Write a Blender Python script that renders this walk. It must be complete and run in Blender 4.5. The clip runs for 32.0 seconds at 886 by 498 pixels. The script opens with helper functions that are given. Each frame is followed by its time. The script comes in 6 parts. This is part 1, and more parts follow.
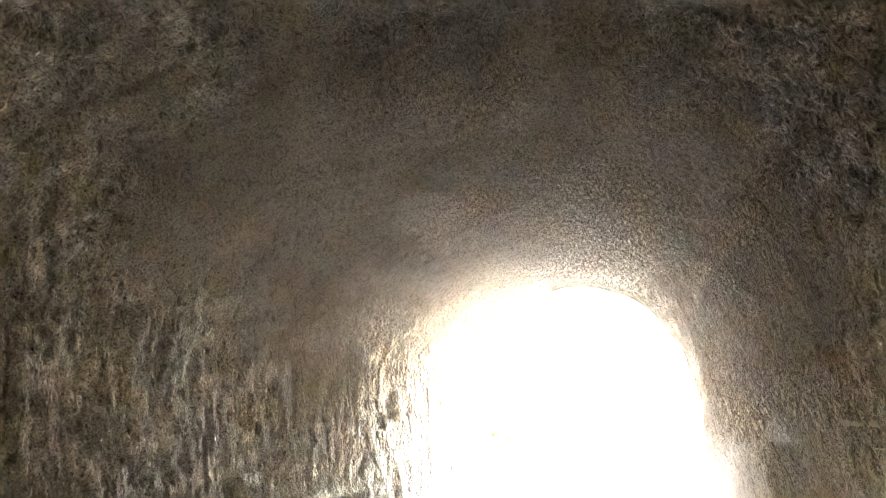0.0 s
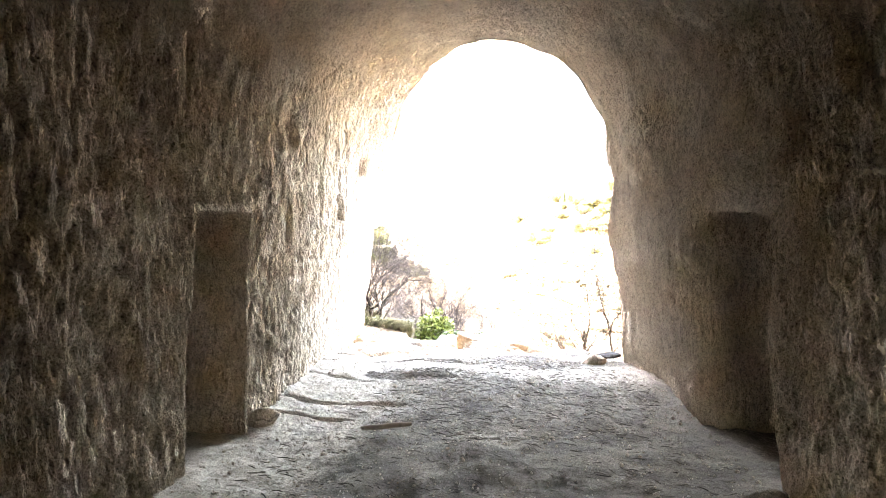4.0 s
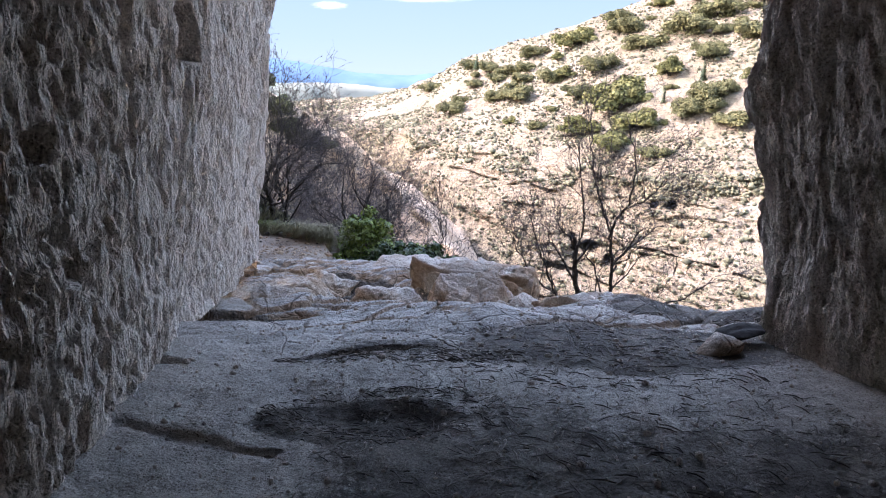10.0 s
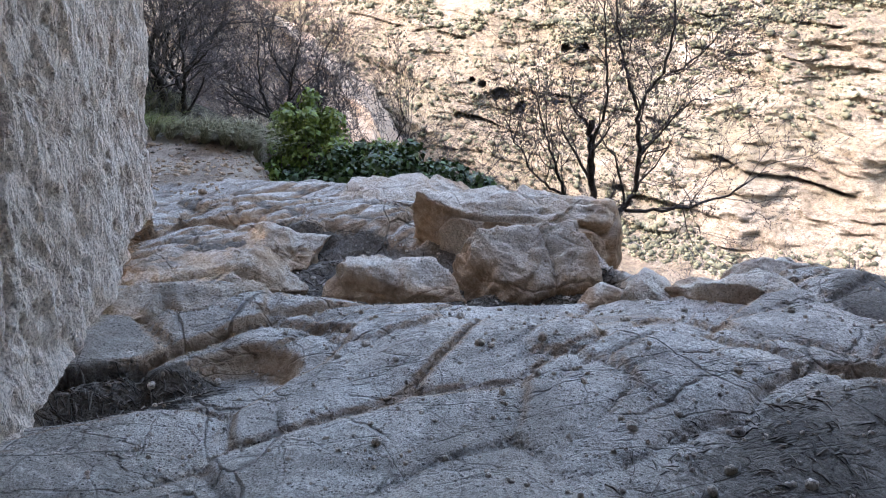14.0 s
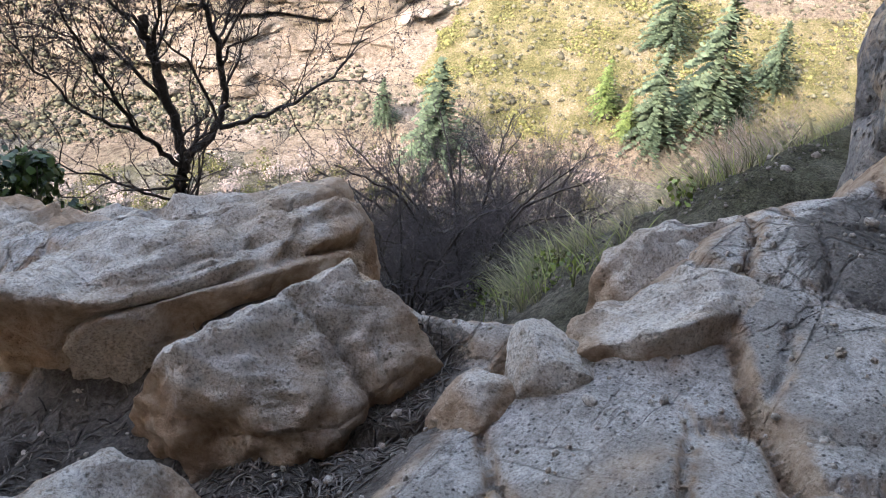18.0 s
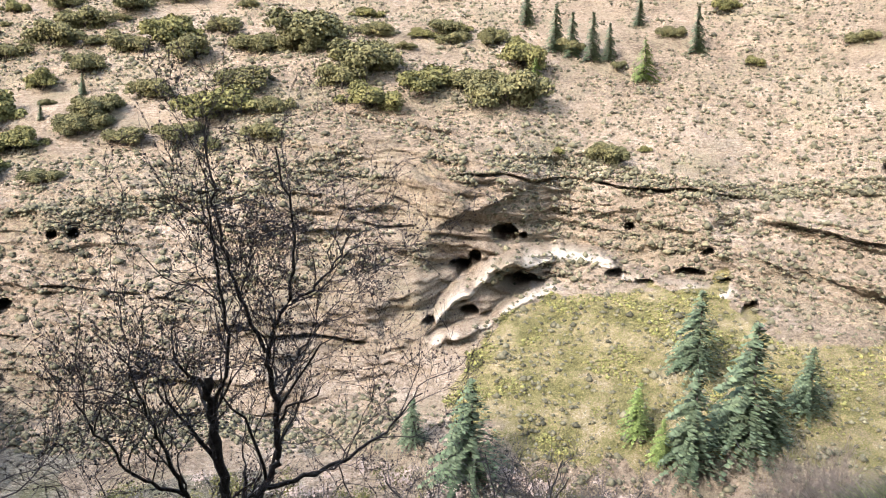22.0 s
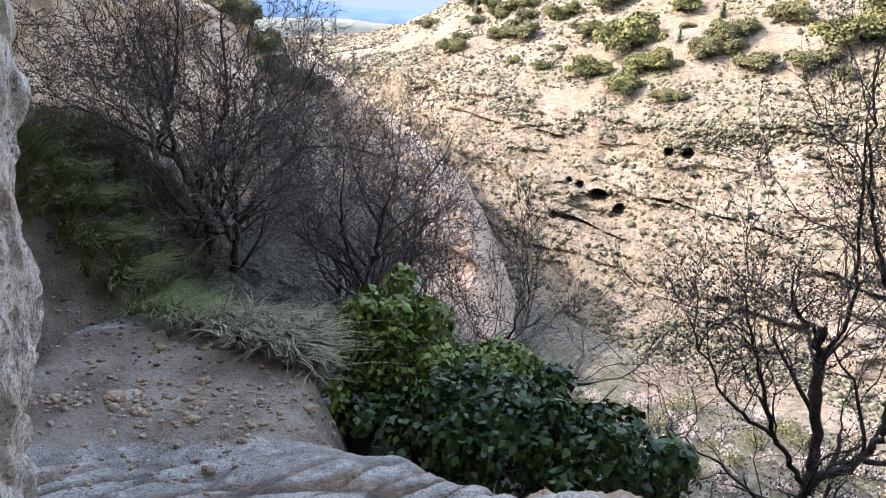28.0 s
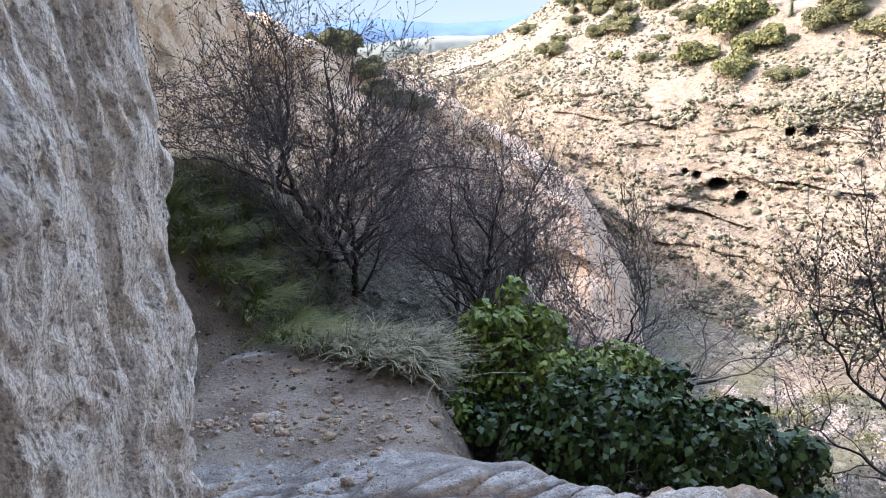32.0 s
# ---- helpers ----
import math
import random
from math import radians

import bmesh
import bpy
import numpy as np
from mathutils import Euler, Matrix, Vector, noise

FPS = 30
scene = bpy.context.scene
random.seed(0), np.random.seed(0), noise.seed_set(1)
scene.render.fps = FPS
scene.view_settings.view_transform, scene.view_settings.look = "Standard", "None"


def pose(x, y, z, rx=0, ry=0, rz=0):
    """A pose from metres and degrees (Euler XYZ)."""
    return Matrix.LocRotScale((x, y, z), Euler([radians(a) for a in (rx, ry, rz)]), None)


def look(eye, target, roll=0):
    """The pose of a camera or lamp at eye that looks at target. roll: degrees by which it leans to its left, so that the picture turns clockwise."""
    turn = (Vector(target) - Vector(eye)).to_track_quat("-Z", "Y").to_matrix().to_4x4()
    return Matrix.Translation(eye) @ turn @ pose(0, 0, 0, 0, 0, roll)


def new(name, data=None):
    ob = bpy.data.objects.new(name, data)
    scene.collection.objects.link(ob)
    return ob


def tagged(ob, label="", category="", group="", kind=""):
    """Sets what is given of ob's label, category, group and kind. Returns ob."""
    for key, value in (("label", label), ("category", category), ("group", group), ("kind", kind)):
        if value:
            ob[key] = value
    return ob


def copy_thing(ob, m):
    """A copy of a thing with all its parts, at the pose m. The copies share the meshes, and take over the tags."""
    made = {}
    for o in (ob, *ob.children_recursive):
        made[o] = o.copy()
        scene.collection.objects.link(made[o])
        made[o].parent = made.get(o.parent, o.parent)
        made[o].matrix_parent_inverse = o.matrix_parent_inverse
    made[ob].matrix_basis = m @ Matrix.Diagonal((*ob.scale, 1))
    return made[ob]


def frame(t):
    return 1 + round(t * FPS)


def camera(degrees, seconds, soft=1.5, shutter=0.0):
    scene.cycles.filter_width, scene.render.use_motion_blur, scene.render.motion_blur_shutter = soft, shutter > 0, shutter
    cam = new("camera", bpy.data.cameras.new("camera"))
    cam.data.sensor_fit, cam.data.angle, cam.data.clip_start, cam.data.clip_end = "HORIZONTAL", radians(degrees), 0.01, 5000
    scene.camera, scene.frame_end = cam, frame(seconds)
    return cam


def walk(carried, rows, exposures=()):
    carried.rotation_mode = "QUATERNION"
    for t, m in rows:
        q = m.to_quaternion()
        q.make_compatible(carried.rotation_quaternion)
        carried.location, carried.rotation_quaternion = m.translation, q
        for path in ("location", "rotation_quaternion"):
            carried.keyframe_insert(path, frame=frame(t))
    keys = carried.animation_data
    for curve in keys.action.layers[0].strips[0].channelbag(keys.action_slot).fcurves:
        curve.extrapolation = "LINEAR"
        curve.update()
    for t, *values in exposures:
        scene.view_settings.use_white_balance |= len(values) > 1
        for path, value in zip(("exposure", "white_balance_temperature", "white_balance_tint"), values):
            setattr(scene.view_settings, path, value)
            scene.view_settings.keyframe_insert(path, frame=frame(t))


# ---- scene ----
cam = camera(59.9, 32.0, 1.0)
PATH = [
    (0, (0.778, 0.386, 1.990), (0.323, 2.273, 2.474), -6.7),
    (0.5, (0.801, 0.399, 1.966), (0.425, 2.331, 2.324), -5.3),
    (1, (0.798, 0.420, 1.920), (0.474, 2.379, 2.156), -3.5),
    (1.5, (0.783, 0.430, 1.873), (0.478, 2.403, 1.998), -1.8),
    (2, (0.709, 0.427, 1.816), (0.411, 2.404, 1.851), -0.5),
    (2.5, (0.631, 0.517, 1.782), (0.343, 2.496, 1.745), 0.3),
    (4.5, (-0.22, 1.64, 1.586), (-0.190, 3.638, 1.488), 0.8),
    (5, (-0.463, 1.94, 1.549), (0.023, 3.875, 1.423), 1.1),
    (5.5, (-0.514, 2.152, 1.544), (0.327, 3.96, 1.389), 1.0),
    (6, (-0.518, 2.554, 1.563), (0.419, 4.312, 1.383), 1.9),
    (6.5, (-0.537, 2.968, 1.575), (0.415, 4.714, 1.365), 1.7),
    (7, (-0.456, 3.416, 1.535), (0.402, 5.208, 1.308), 1.3),
    (7.5, (-0.458, 3.865, 1.524), (0.22, 5.732, 1.287), 0.6),
    (8, (-0.502, 4.278, 1.537), (0.043, 6.185, 1.287), 0.2),
    (9, (-0.555, 5.153, 1.461), (-0.253, 7.104, 1.139), 0.8),
    (10, (-0.647, 5.974, 1.444), (-0.557, 7.929, 1.029), 0.7),
    (11, (-0.904, 6.676, 1.395), (-1.035, 8.615, 0.924), -0.3),
    (11.5, (-0.872, 7.091, 1.35), (-0.958, 9.02, 0.829), -0.0),
    (12, (-0.993, 7.469, 1.294), (-0.925, 9.367, 0.668), 0.1),
    (12.5, (-1.08, 7.827, 1.272), (-0.954, 9.696, 0.57), 0.2),
    (13, (-1.111, 8.278, 1.27), (-0.947, 10.129, 0.532), 0.1),
    (13.5, (-1.222, 8.669, 1.285), (-0.993, 10.503, 0.521), 0.1),
    (14, (-1.211, 9.05, 1.275), (-0.89, 10.862, 0.493), -0.0),
    (14.5, (-1.18, 9.415, 1.27), (-0.747, 11.2, 0.477), -0.3),
    (16.5, (-1.282, 10.779, 1.081), (-0.548, 12.319, 0.035), 0.9),
    (17, (-1.26, 10.962, 1.092), (-0.261, 12.314, 0.009), 0.8),
    (17.5, (-1.142, 11.145, 1.063), (0.0, 12.355, -0.047), 0.5),
    (18, (-1.037, 11.302, 1.058), (0.219, 12.396, -0.05), 0.6),
    (19, (-1.02, 11.627, 1.09), (0.459, 12.545, 0.106), 0.9),
    (20, (-0.933, 11.639, 1.158), (0.704, 12.512, 0.413), 0.9),
    (21, (-0.934, 11.68, 1.277), (0.71, 12.704, 0.779), 0.3),
    (22, (-1.039, 11.635, 1.341), (0.391, 12.986, 0.981), 0.5),
    (23, (-1.125, 11.638, 1.357), (-0.095, 13.316, 1.006), 1.6),
    (24, (-1.12, 11.701, 1.331), (-0.441, 13.53, 0.891), 2.8),
    (25, (-1.224, 11.84, 1.317), (-0.741, 13.707, 0.789), 2.7),
    (26, (-1.221, 11.869, 1.348), (-0.999, 13.782, 0.808), 1.1),
    (26.5, (-1.2, 11.884, 1.355), (-1.086, 13.812, 0.834), 0.6),
    (28.5, (-1.188, 11.792, 1.314), (-1.074, 13.695, 0.709), 1.6),
    (29, (-1.218, 11.784, 1.313), (-1.073, 13.666, 0.654), 1.5),
    (29.5, (-1.182, 11.766, 1.288), (-0.924, 13.607, 0.552), -0.2),
    (30, (-1.131, 11.787, 1.256), (-0.75, 13.573, 0.442), -1.2),
    (30.5, (-1.139, 11.794, 1.277), (-0.846, 13.608, 0.486), -2.1),
    (31, (-1.185, 11.791, 1.32), (-1.102, 13.664, 0.623), -3.2),
    (31.5, (-1.208, 11.777, 1.354), (-1.284, 13.681, 0.747), -4.4),
    (32, (-1.131, 11.638, 1.402), (-1.326, 13.557, 0.873), -6.1),
]
EXPOSURES = [(0.0, 8.2, 6400, 14), (1.0, 7.8, 6500, 15), (2.5, 7.0, 6800, 17), (4.5, 6.1, 7500, 21), (6.5, 6.1, 8000, 23), (7.5, 5.6, 7800, 24), (8.0, 4.1, 6600, 23), (8.5, 3.3, 6000, 25), (9.5, 2.8, 5800, 25), (11.0, 2.75, 5500, 22), (12.5, 2.8, 5500, 21), (14.5, 2.8, 5900, 20), (17.0, 2.6, 6100, 21), (20.0, 2.15, 6000, 18), (23.0, 2.0, 5900, 17), (26.0, 2.35, 5900, 19), (30.0, 2.6, 5800, 19), (32.0, 2.7, 5800, 21)]
walk(cam, [(t, look(eye, target, roll)) for t, eye, target, roll in PATH], EXPOSURES)

# ---- light ----
SUN_AZ, SUN_EL = radians(-91), radians(39)
world = bpy.data.worlds.new("world")
scene.world = world
world.use_nodes = True
wn = world.node_tree.nodes
sky = wn.new("ShaderNodeTexSky")
sky.sky_type, sky.sun_disc = "NISHITA", False
sky.sun_elevation, sky.sun_rotation = SUN_EL, SUN_AZ
sky.altitude, sky.air_density, sky.dust_density = 0, 2.0, 5.0
wn["Background"].inputs["Strength"].default_value = 0.15
world.node_tree.links.new(sky.outputs[0], wn["Background"].inputs[0])
sun = new("sun", bpy.data.lights.new("sun", "SUN"))
sun.data.energy, sun.data.angle, sun.data.color = 2.0, radians(0.5), (1.0, 0.94, 0.85)
to_sun = Vector((math.sin(SUN_AZ) * math.cos(SUN_EL), math.cos(SUN_AZ) * math.cos(SUN_EL), math.sin(SUN_EL)))
sun.matrix_world = look(to_sun * 60, (0, 0, 0))


# ---- noise and mesh helpers ----
def lattice(ix, iy, iz, seed):
    h = (ix * 374761393 + iy * 668265263 + iz * 1274126177 + seed * 144665) & 0xFFFFFFFF
    h = ((h ^ (h >> 13)) * 1274126177) & 0xFFFFFFFF
    h = ((h ^ (h >> 16)) * 668265263) & 0xFFFFFFFF
    return ((h >> 8) & 0xFFFF) / 32767.5 - 1.0


def vnoise(p, seed=0):
    """Smooth value noise in -1..1 for an array of points."""
    p = np.asarray(p, float)
    f = np.floor(p)
    i = f.astype(np.int64)
    w = p - f
    w = w * w * (3 - 2 * w)
    out = 0
    for dx in (0, 1):
        for dy in (0, 1):
            for dz in (0, 1):
                k = (w[:, 0] if dx else 1 - w[:, 0]) * (w[:, 1] if dy else 1 - w[:, 1]) * (w[:, 2] if dz else 1 - w[:, 2])
                out = out + k * lattice(i[:, 0] + dx, i[:, 1] + dy, i[:, 2] + dz, seed)
    return out


def fbm(p, octaves=4, seed=0, gain=0.5):
    p = np.asarray(p, float)
    out, amp = 0, 1.0
    for k in range(octaves):
        out = out + amp * vnoise(p * 2.03**k + 17.3 * k, seed + k)
        amp *= gain
    return out


def cells(x, y, seed=0):
    """Cellular noise in the plane: distance to the nearest point and how much farther the next one is."""
    ix, iy = np.floor(x).astype(np.int64), np.floor(y).astype(np.int64)
    f1, f2, tone = np.full(x.shape, 9.0), np.full(x.shape, 9.0), np.zeros(x.shape)
    for dx in (-1, 0, 1):
        for dy in (-1, 0, 1):
            cx, cy = ix + dx, iy + dy
            a, c = lattice(cx, cy, 0 * cx, seed), lattice(cx, cy, 0 * cx + 7, seed)
            d = np.hypot(cx + 0.5 + 0.42 * a - x, cy + 0.5 + 0.42 * c - y)
            near = d < f1
            f2 = np.where(near, f1, np.minimum(f2, d))
            tone = np.where(near, lattice(cx, cy, 0 * cx + 13, seed), tone)
            f1 = np.where(near, d, f1)
    return f1, f2 - f1, tone


def xyz(x, y, z):
    return np.stack(np.broadcast_arrays(np.asarray(x, float), np.asarray(y, float), np.asarray(z, float)), -1)


def sstep(a, b, v):
    k = np.clip((np.asarray(v, float) - a) / (b - a), 0, 1)
    return k * k * (3 - 2 * k)


def mesh_object(name, verts, faces, material, smooth=True, attrs=None):
    me = bpy.data.meshes.new(name)
    verts = np.asarray(verts, np.float32)
    if isinstance(faces, np.ndarray):
        n, k = faces.shape
        me.vertices.add(len(verts))
        me.vertices.foreach_set("co", verts.ravel())
        me.loops.add(n * k)
        me.loops.foreach_set("vertex_index", faces.astype(np.int32).ravel())
        me.polygons.add(n)
        me.polygons.foreach_set("loop_start", np.arange(0, n * k, k, dtype=np.int32))
        me.update(calc_edges=True)
    else:
        me.from_pydata([tuple(v) for v in verts], [], faces)
    for key, values in (attrs or {}).items():
        a = me.attributes.new(key, "FLOAT", "POINT")
        a.data.foreach_set("value", np.asarray(values, np.float32))
    if smooth:
        me.polygons.foreach_set("use_smooth", [True] * len(me.polygons))
    me.validate()
    if material:
        me.materials.append(material)
    return new(name, me)


def grid_faces(nu, nv, keep=None, flip=False):
    """Quads of a grid of nu rows by nv columns of vertices; keep: a mask of the cells."""
    a = (np.arange(nu - 1)[:, None] * nv + np.arange(nv - 1)[None]).ravel()
    f = np.stack([a, a + 1, a + nv + 1, a + nv], 1)
    if keep is not None:
        f = f[keep.ravel()]
    return f[:, ::-1] if flip else f


def part(name, verts, faces, material, parent, label="", smooth=True):
    ob = mesh_object(name, verts, faces, material, smooth)
    ob.parent = parent
    if label:
        ob["label"] = label
    return ob


def tubes(lines, sides=5):
    """Tapered tubes round polylines of (points, radii): vertices and quads as arrays."""
    V, Fq, n0 = [], [], 0
    ang = np.arange(sides) * 2 * np.pi / sides
    for pts, rad in lines:
        pts = np.asarray(pts, float)
        m = len(pts)
        d = np.gradient(pts, axis=0)
        d /= np.linalg.norm(d, axis=1, keepdims=True) + 1e-9
        ref = np.where(np.abs(d[:, 2:3]) < 0.9, np.array([[0, 0, 1.0]]), np.array([[1.0, 0, 0]]))
        a = np.cross(d, ref)
        a /= np.linalg.norm(a, axis=1, keepdims=True) + 1e-9
        b = np.cross(d, a)
        ring = pts[:, None] + np.asarray(rad)[:, None, None] * (np.cos(ang)[None, :, None] * a[:, None] + np.sin(ang)[None, :, None] * b[:, None])
        V.append(ring.reshape(-1, 3))
        i = np.arange(m - 1)[:, None] * sides
        j = np.arange(sides)[None]
        k = (np.arange(sides)[None] + 1) % sides
        Fq.append(np.stack([i + j, i + k, i + sides + k, i + sides + j], -1).reshape(-1, 4) + n0)
        n0 += m * sides
    return np.concatenate(V), np.concatenate(Fq)


# ---- materials ----
def material(name, rough=0.85, metal=0.0, spec=0.3):
    m = bpy.data.materials.new(name)
    m.use_nodes = True
    b = m.node_tree.nodes["Principled BSDF"]
    b.inputs["Roughness"].default_value, b.inputs["Metallic"].default_value = rough, metal
    b.inputs["Specular IOR Level"].default_value = spec
    return m, m.node_tree, b


def ramp(nt, value, stops):
    r = nt.nodes.new("ShaderNodeValToRGB")
    while len(r.color_ramp.elements) < len(stops):
        r.color_ramp.elements.new(0.5)
    for e, (p, c) in zip(r.color_ramp.elements, stops):
        e.position, e.color = p, (*c, 1) if len(c) == 3 else c
    nt.links.new(value, r.inputs[0])
    return r.outputs[0]


def coords(nt, scale=(1, 1, 1), rot=(0, 0, 0)):
    tc, mp = nt.nodes.new("ShaderNodeTexCoord"), nt.nodes.new("ShaderNodeMapping")
    mp.inputs["Scale"].default_value, mp.inputs["Rotation"].default_value = scale, rot
    nt.links.new(tc.outputs["Object"], mp.inputs[0])
    return mp.outputs[0]


def noise_tex(nt, scale, detail=4, rough=0.55, vec=None, distort=0.0):
    n = nt.nodes.new("ShaderNodeTexNoise")
    n.inputs["Scale"].default_value, n.inputs["Detail"].default_value = scale, detail
    n.inputs["Roughness"].default_value, n.inputs["Distortion"].default_value = rough, distort
    nt.links.new(vec if vec is not None else coords(nt), n.inputs["Vector"])
    return n.outputs["Fac"]


def mix(nt, fac, a, b, mode="MIX"):
    m = nt.nodes.new("ShaderNodeMix")
    m.data_type, m.blend_type = "RGBA", mode
    for sock, v in ((m.inputs[0], fac), (m.inputs[6], a), (m.inputs[7], b)):
        if hasattr(v, "links"):
            nt.links.new(v, sock)
        else:
            sock.default_value = v if isinstance(v, (int, float)) else (*v, 1)
    return m.outputs[2]


def bumps(nt, bsdf, *layers):
    """Chained bumps: (height socket, strength, distance)."""
    last = None
    for h, s, d in layers:
        b = nt.nodes.new("ShaderNodeBump")
        b.inputs["Distance"].default_value = d
        if hasattr(s, "links"):
            nt.links.new(s, b.inputs["Strength"])
        else:
            b.inputs["Strength"].default_value = s
        nt.links.new(h, b.inputs["Height"])
        if last is not None:
            nt.links.new(last, b.inputs["Normal"])
        last = b.outputs[0]
    nt.links.new(last, bsdf.inputs["Normal"])


def attr(nt, name):
    a = nt.nodes.new("ShaderNodeAttribute")
    a.attribute_name = name
    return a.outputs["Fac"]


def crack_lines(nt, scale, width, stretch=(1, 1, 1), wander=0.35):
    """1 on thin wandering cracks, 0 elsewhere."""
    v = nt.nodes.new("ShaderNodeTexVoronoi")
    v.feature = "DISTANCE_TO_EDGE"
    v.inputs["Scale"].default_value = scale
    co = coords(nt, stretch)
    n = nt.nodes.new("ShaderNodeTexNoise")
    n.inputs["Scale"].default_value, n.inputs["Detail"].default_value = scale * 1.7, 4
    nt.links.new(co, n.inputs["Vector"])
    nt.links.new(mix(nt, wander / scale, co, n.outputs["Color"], "ADD"), v.inputs["Vector"])
    gate = ramp(nt, noise_tex(nt, scale * 0.6, 3), [(0.45, (0, 0, 0)), (0.58, (1, 1, 1))])
    return mix(nt, 1.0, ramp(nt, v.outputs["Distance"], [(0.0, (1, 1, 1)), (width, (0, 0, 0))]), gate, "MULTIPLY")


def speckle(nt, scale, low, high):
    """Little pores, whose shade the callers put into the colour: 0 in a pore, 1 elsewhere."""
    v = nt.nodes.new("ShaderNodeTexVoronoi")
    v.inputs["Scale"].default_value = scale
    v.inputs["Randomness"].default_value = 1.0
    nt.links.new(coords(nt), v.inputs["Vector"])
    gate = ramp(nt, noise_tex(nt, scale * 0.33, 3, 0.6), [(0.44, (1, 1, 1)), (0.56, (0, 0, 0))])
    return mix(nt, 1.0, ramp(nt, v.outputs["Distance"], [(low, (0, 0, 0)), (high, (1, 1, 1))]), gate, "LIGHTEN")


def rock_material(name, dark, mid, light, stain, chisel=0.0, pits=0.0, scale=1.0, cracks=0.0, patch=None):
    m, nt, b = material(name, 0.92, spec=0.2)
    big, med = noise_tex(nt, 0.8 * scale, 5, 0.6), noise_tex(nt, 4.5 * scale, 5, 0.65)
    fine = noise_tex(nt, 24 * scale, 6, 0.7)
    col = ramp(nt, mix(nt, 0.5, mix(nt, 0.5, big, med), fine), [(0.36, dark), (0.5, mid), (0.64, light)])
    streak = noise_tex(nt, 1.0, 4, 0.6, coords(nt, (3.2 * scale, 3.2 * scale, 0.45 * scale)))
    col = mix(nt, ramp(nt, streak, [(0.5, (0, 0, 0)), (0.7, (0.7, 0.7, 0.7))]), col, stain)
    if patch:
        col = mix(nt, ramp(nt, mix(nt, 0.4, noise_tex(nt, 1.6 * scale, 4), fine), [(0.5, (0, 0, 0)), (0.6, (0.85, 0.85, 0.85))]), col, patch)
    if chisel == 1.0:  # paler rock towards the mouth, its daylight put into the colour
        col = mix(nt, attr(nt, "mouth_light"), col, ramp(nt, mix(nt, 0.5, med, fine), [(0.36, (0.60, 0.50, 0.42)), (0.5, (0.78, 0.69, 0.61)), (0.64, (0.86, 0.79, 0.72))]))
    # grains and lichen specks
    grain = noise_tex(nt, 85 * scale, 4, 0.8)
    col = mix(nt, 1.0, col, ramp(nt, grain, [(0.36, (0.5, 0.47, 0.45)), (0.47, (0.95, 0.95, 0.95)), (0.62, (1.2, 1.2, 1.2))]), "MULTIPLY")
    layers = [(grain, 0.6, 0.012 / scale), (fine, 0.8, 0.03), (med, 0.5, 0.08 / scale)]
    if chisel:
        cut = noise_tex(nt, 1.0, 3, 0.6, coords(nt, (30, 26, 9.0), (0.35, 0.12, 0)), 1.2)
        cut2 = noise_tex(nt, 1.0, 2, 0.5, coords(nt, (15, 13, 5.0), (0.3, 0.15, 0)), 0.9)
        depth = ramp(nt, attr(nt, "mouth_light"), [(0.0, (chisel,) * 3), (0.85, (0.35 * chisel,) * 3)])
        layers += [(ramp(nt, cut2, [(0.36, (0, 0, 0)), (0.56, (1, 1, 1))]), depth, 0.08), (ramp(nt, cut, [(0.36, (0, 0, 0)), (0.56, (1, 1, 1))]), depth, 0.055)]
        # chisel cuts are darkened in the colour, standing in for their shade
        cut_shade = ramp(nt, mix(nt, 0.4, cut, cut2), [(0.37, (0.6, 0.6, 0.6)), (0.46, (0, 0, 0))])
        col = mix(nt, mix(nt, 1.0, cut_shade, depth, "MULTIPLY"), col, tuple(0.5 * c for c in dark))
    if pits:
        # shade of the pits is put into the colour besides the bump
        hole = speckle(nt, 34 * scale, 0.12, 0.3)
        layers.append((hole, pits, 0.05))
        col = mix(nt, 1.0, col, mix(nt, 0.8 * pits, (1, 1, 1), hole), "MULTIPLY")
    if cracks:
        line = crack_lines(nt, 1.7 * scale, 0.03)
        layers.append((ramp(nt, line, [(0, (1, 1, 1)), (1, (0, 0, 0))]), cracks, 0.06))
        col = mix(nt, mix(nt, 0.75 * cracks, (0, 0, 0), line), col, tuple(0.3 * c for c in dark))
    bumps(nt, b, *layers)
    nt.links.new(col, b.inputs["Base Color"])
    return m


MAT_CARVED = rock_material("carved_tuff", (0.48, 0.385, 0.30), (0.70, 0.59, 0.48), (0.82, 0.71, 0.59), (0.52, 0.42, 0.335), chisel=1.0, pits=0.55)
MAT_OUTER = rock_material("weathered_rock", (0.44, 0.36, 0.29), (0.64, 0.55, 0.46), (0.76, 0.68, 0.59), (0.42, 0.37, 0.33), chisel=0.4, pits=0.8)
MAT_DARKROCK = rock_material("pitted_dark_rock", (0.10, 0.097, 0.093), (0.225, 0.21, 0.195), (0.42, 0.36, 0.30), (0.12, 0.12, 0.122), pits=1.0, scale=0.45, cracks=0.5, patch=(0.5, 0.37, 0.25))
MAT_CLIFF = rock_material("orange_cliff", (0.30, 0.22, 0.145), (0.46, 0.34, 0.235), (0.56, 0.45, 0.34), (0.36, 0.235, 0.145), pits=0.3, scale=0.16, cracks=0.6)


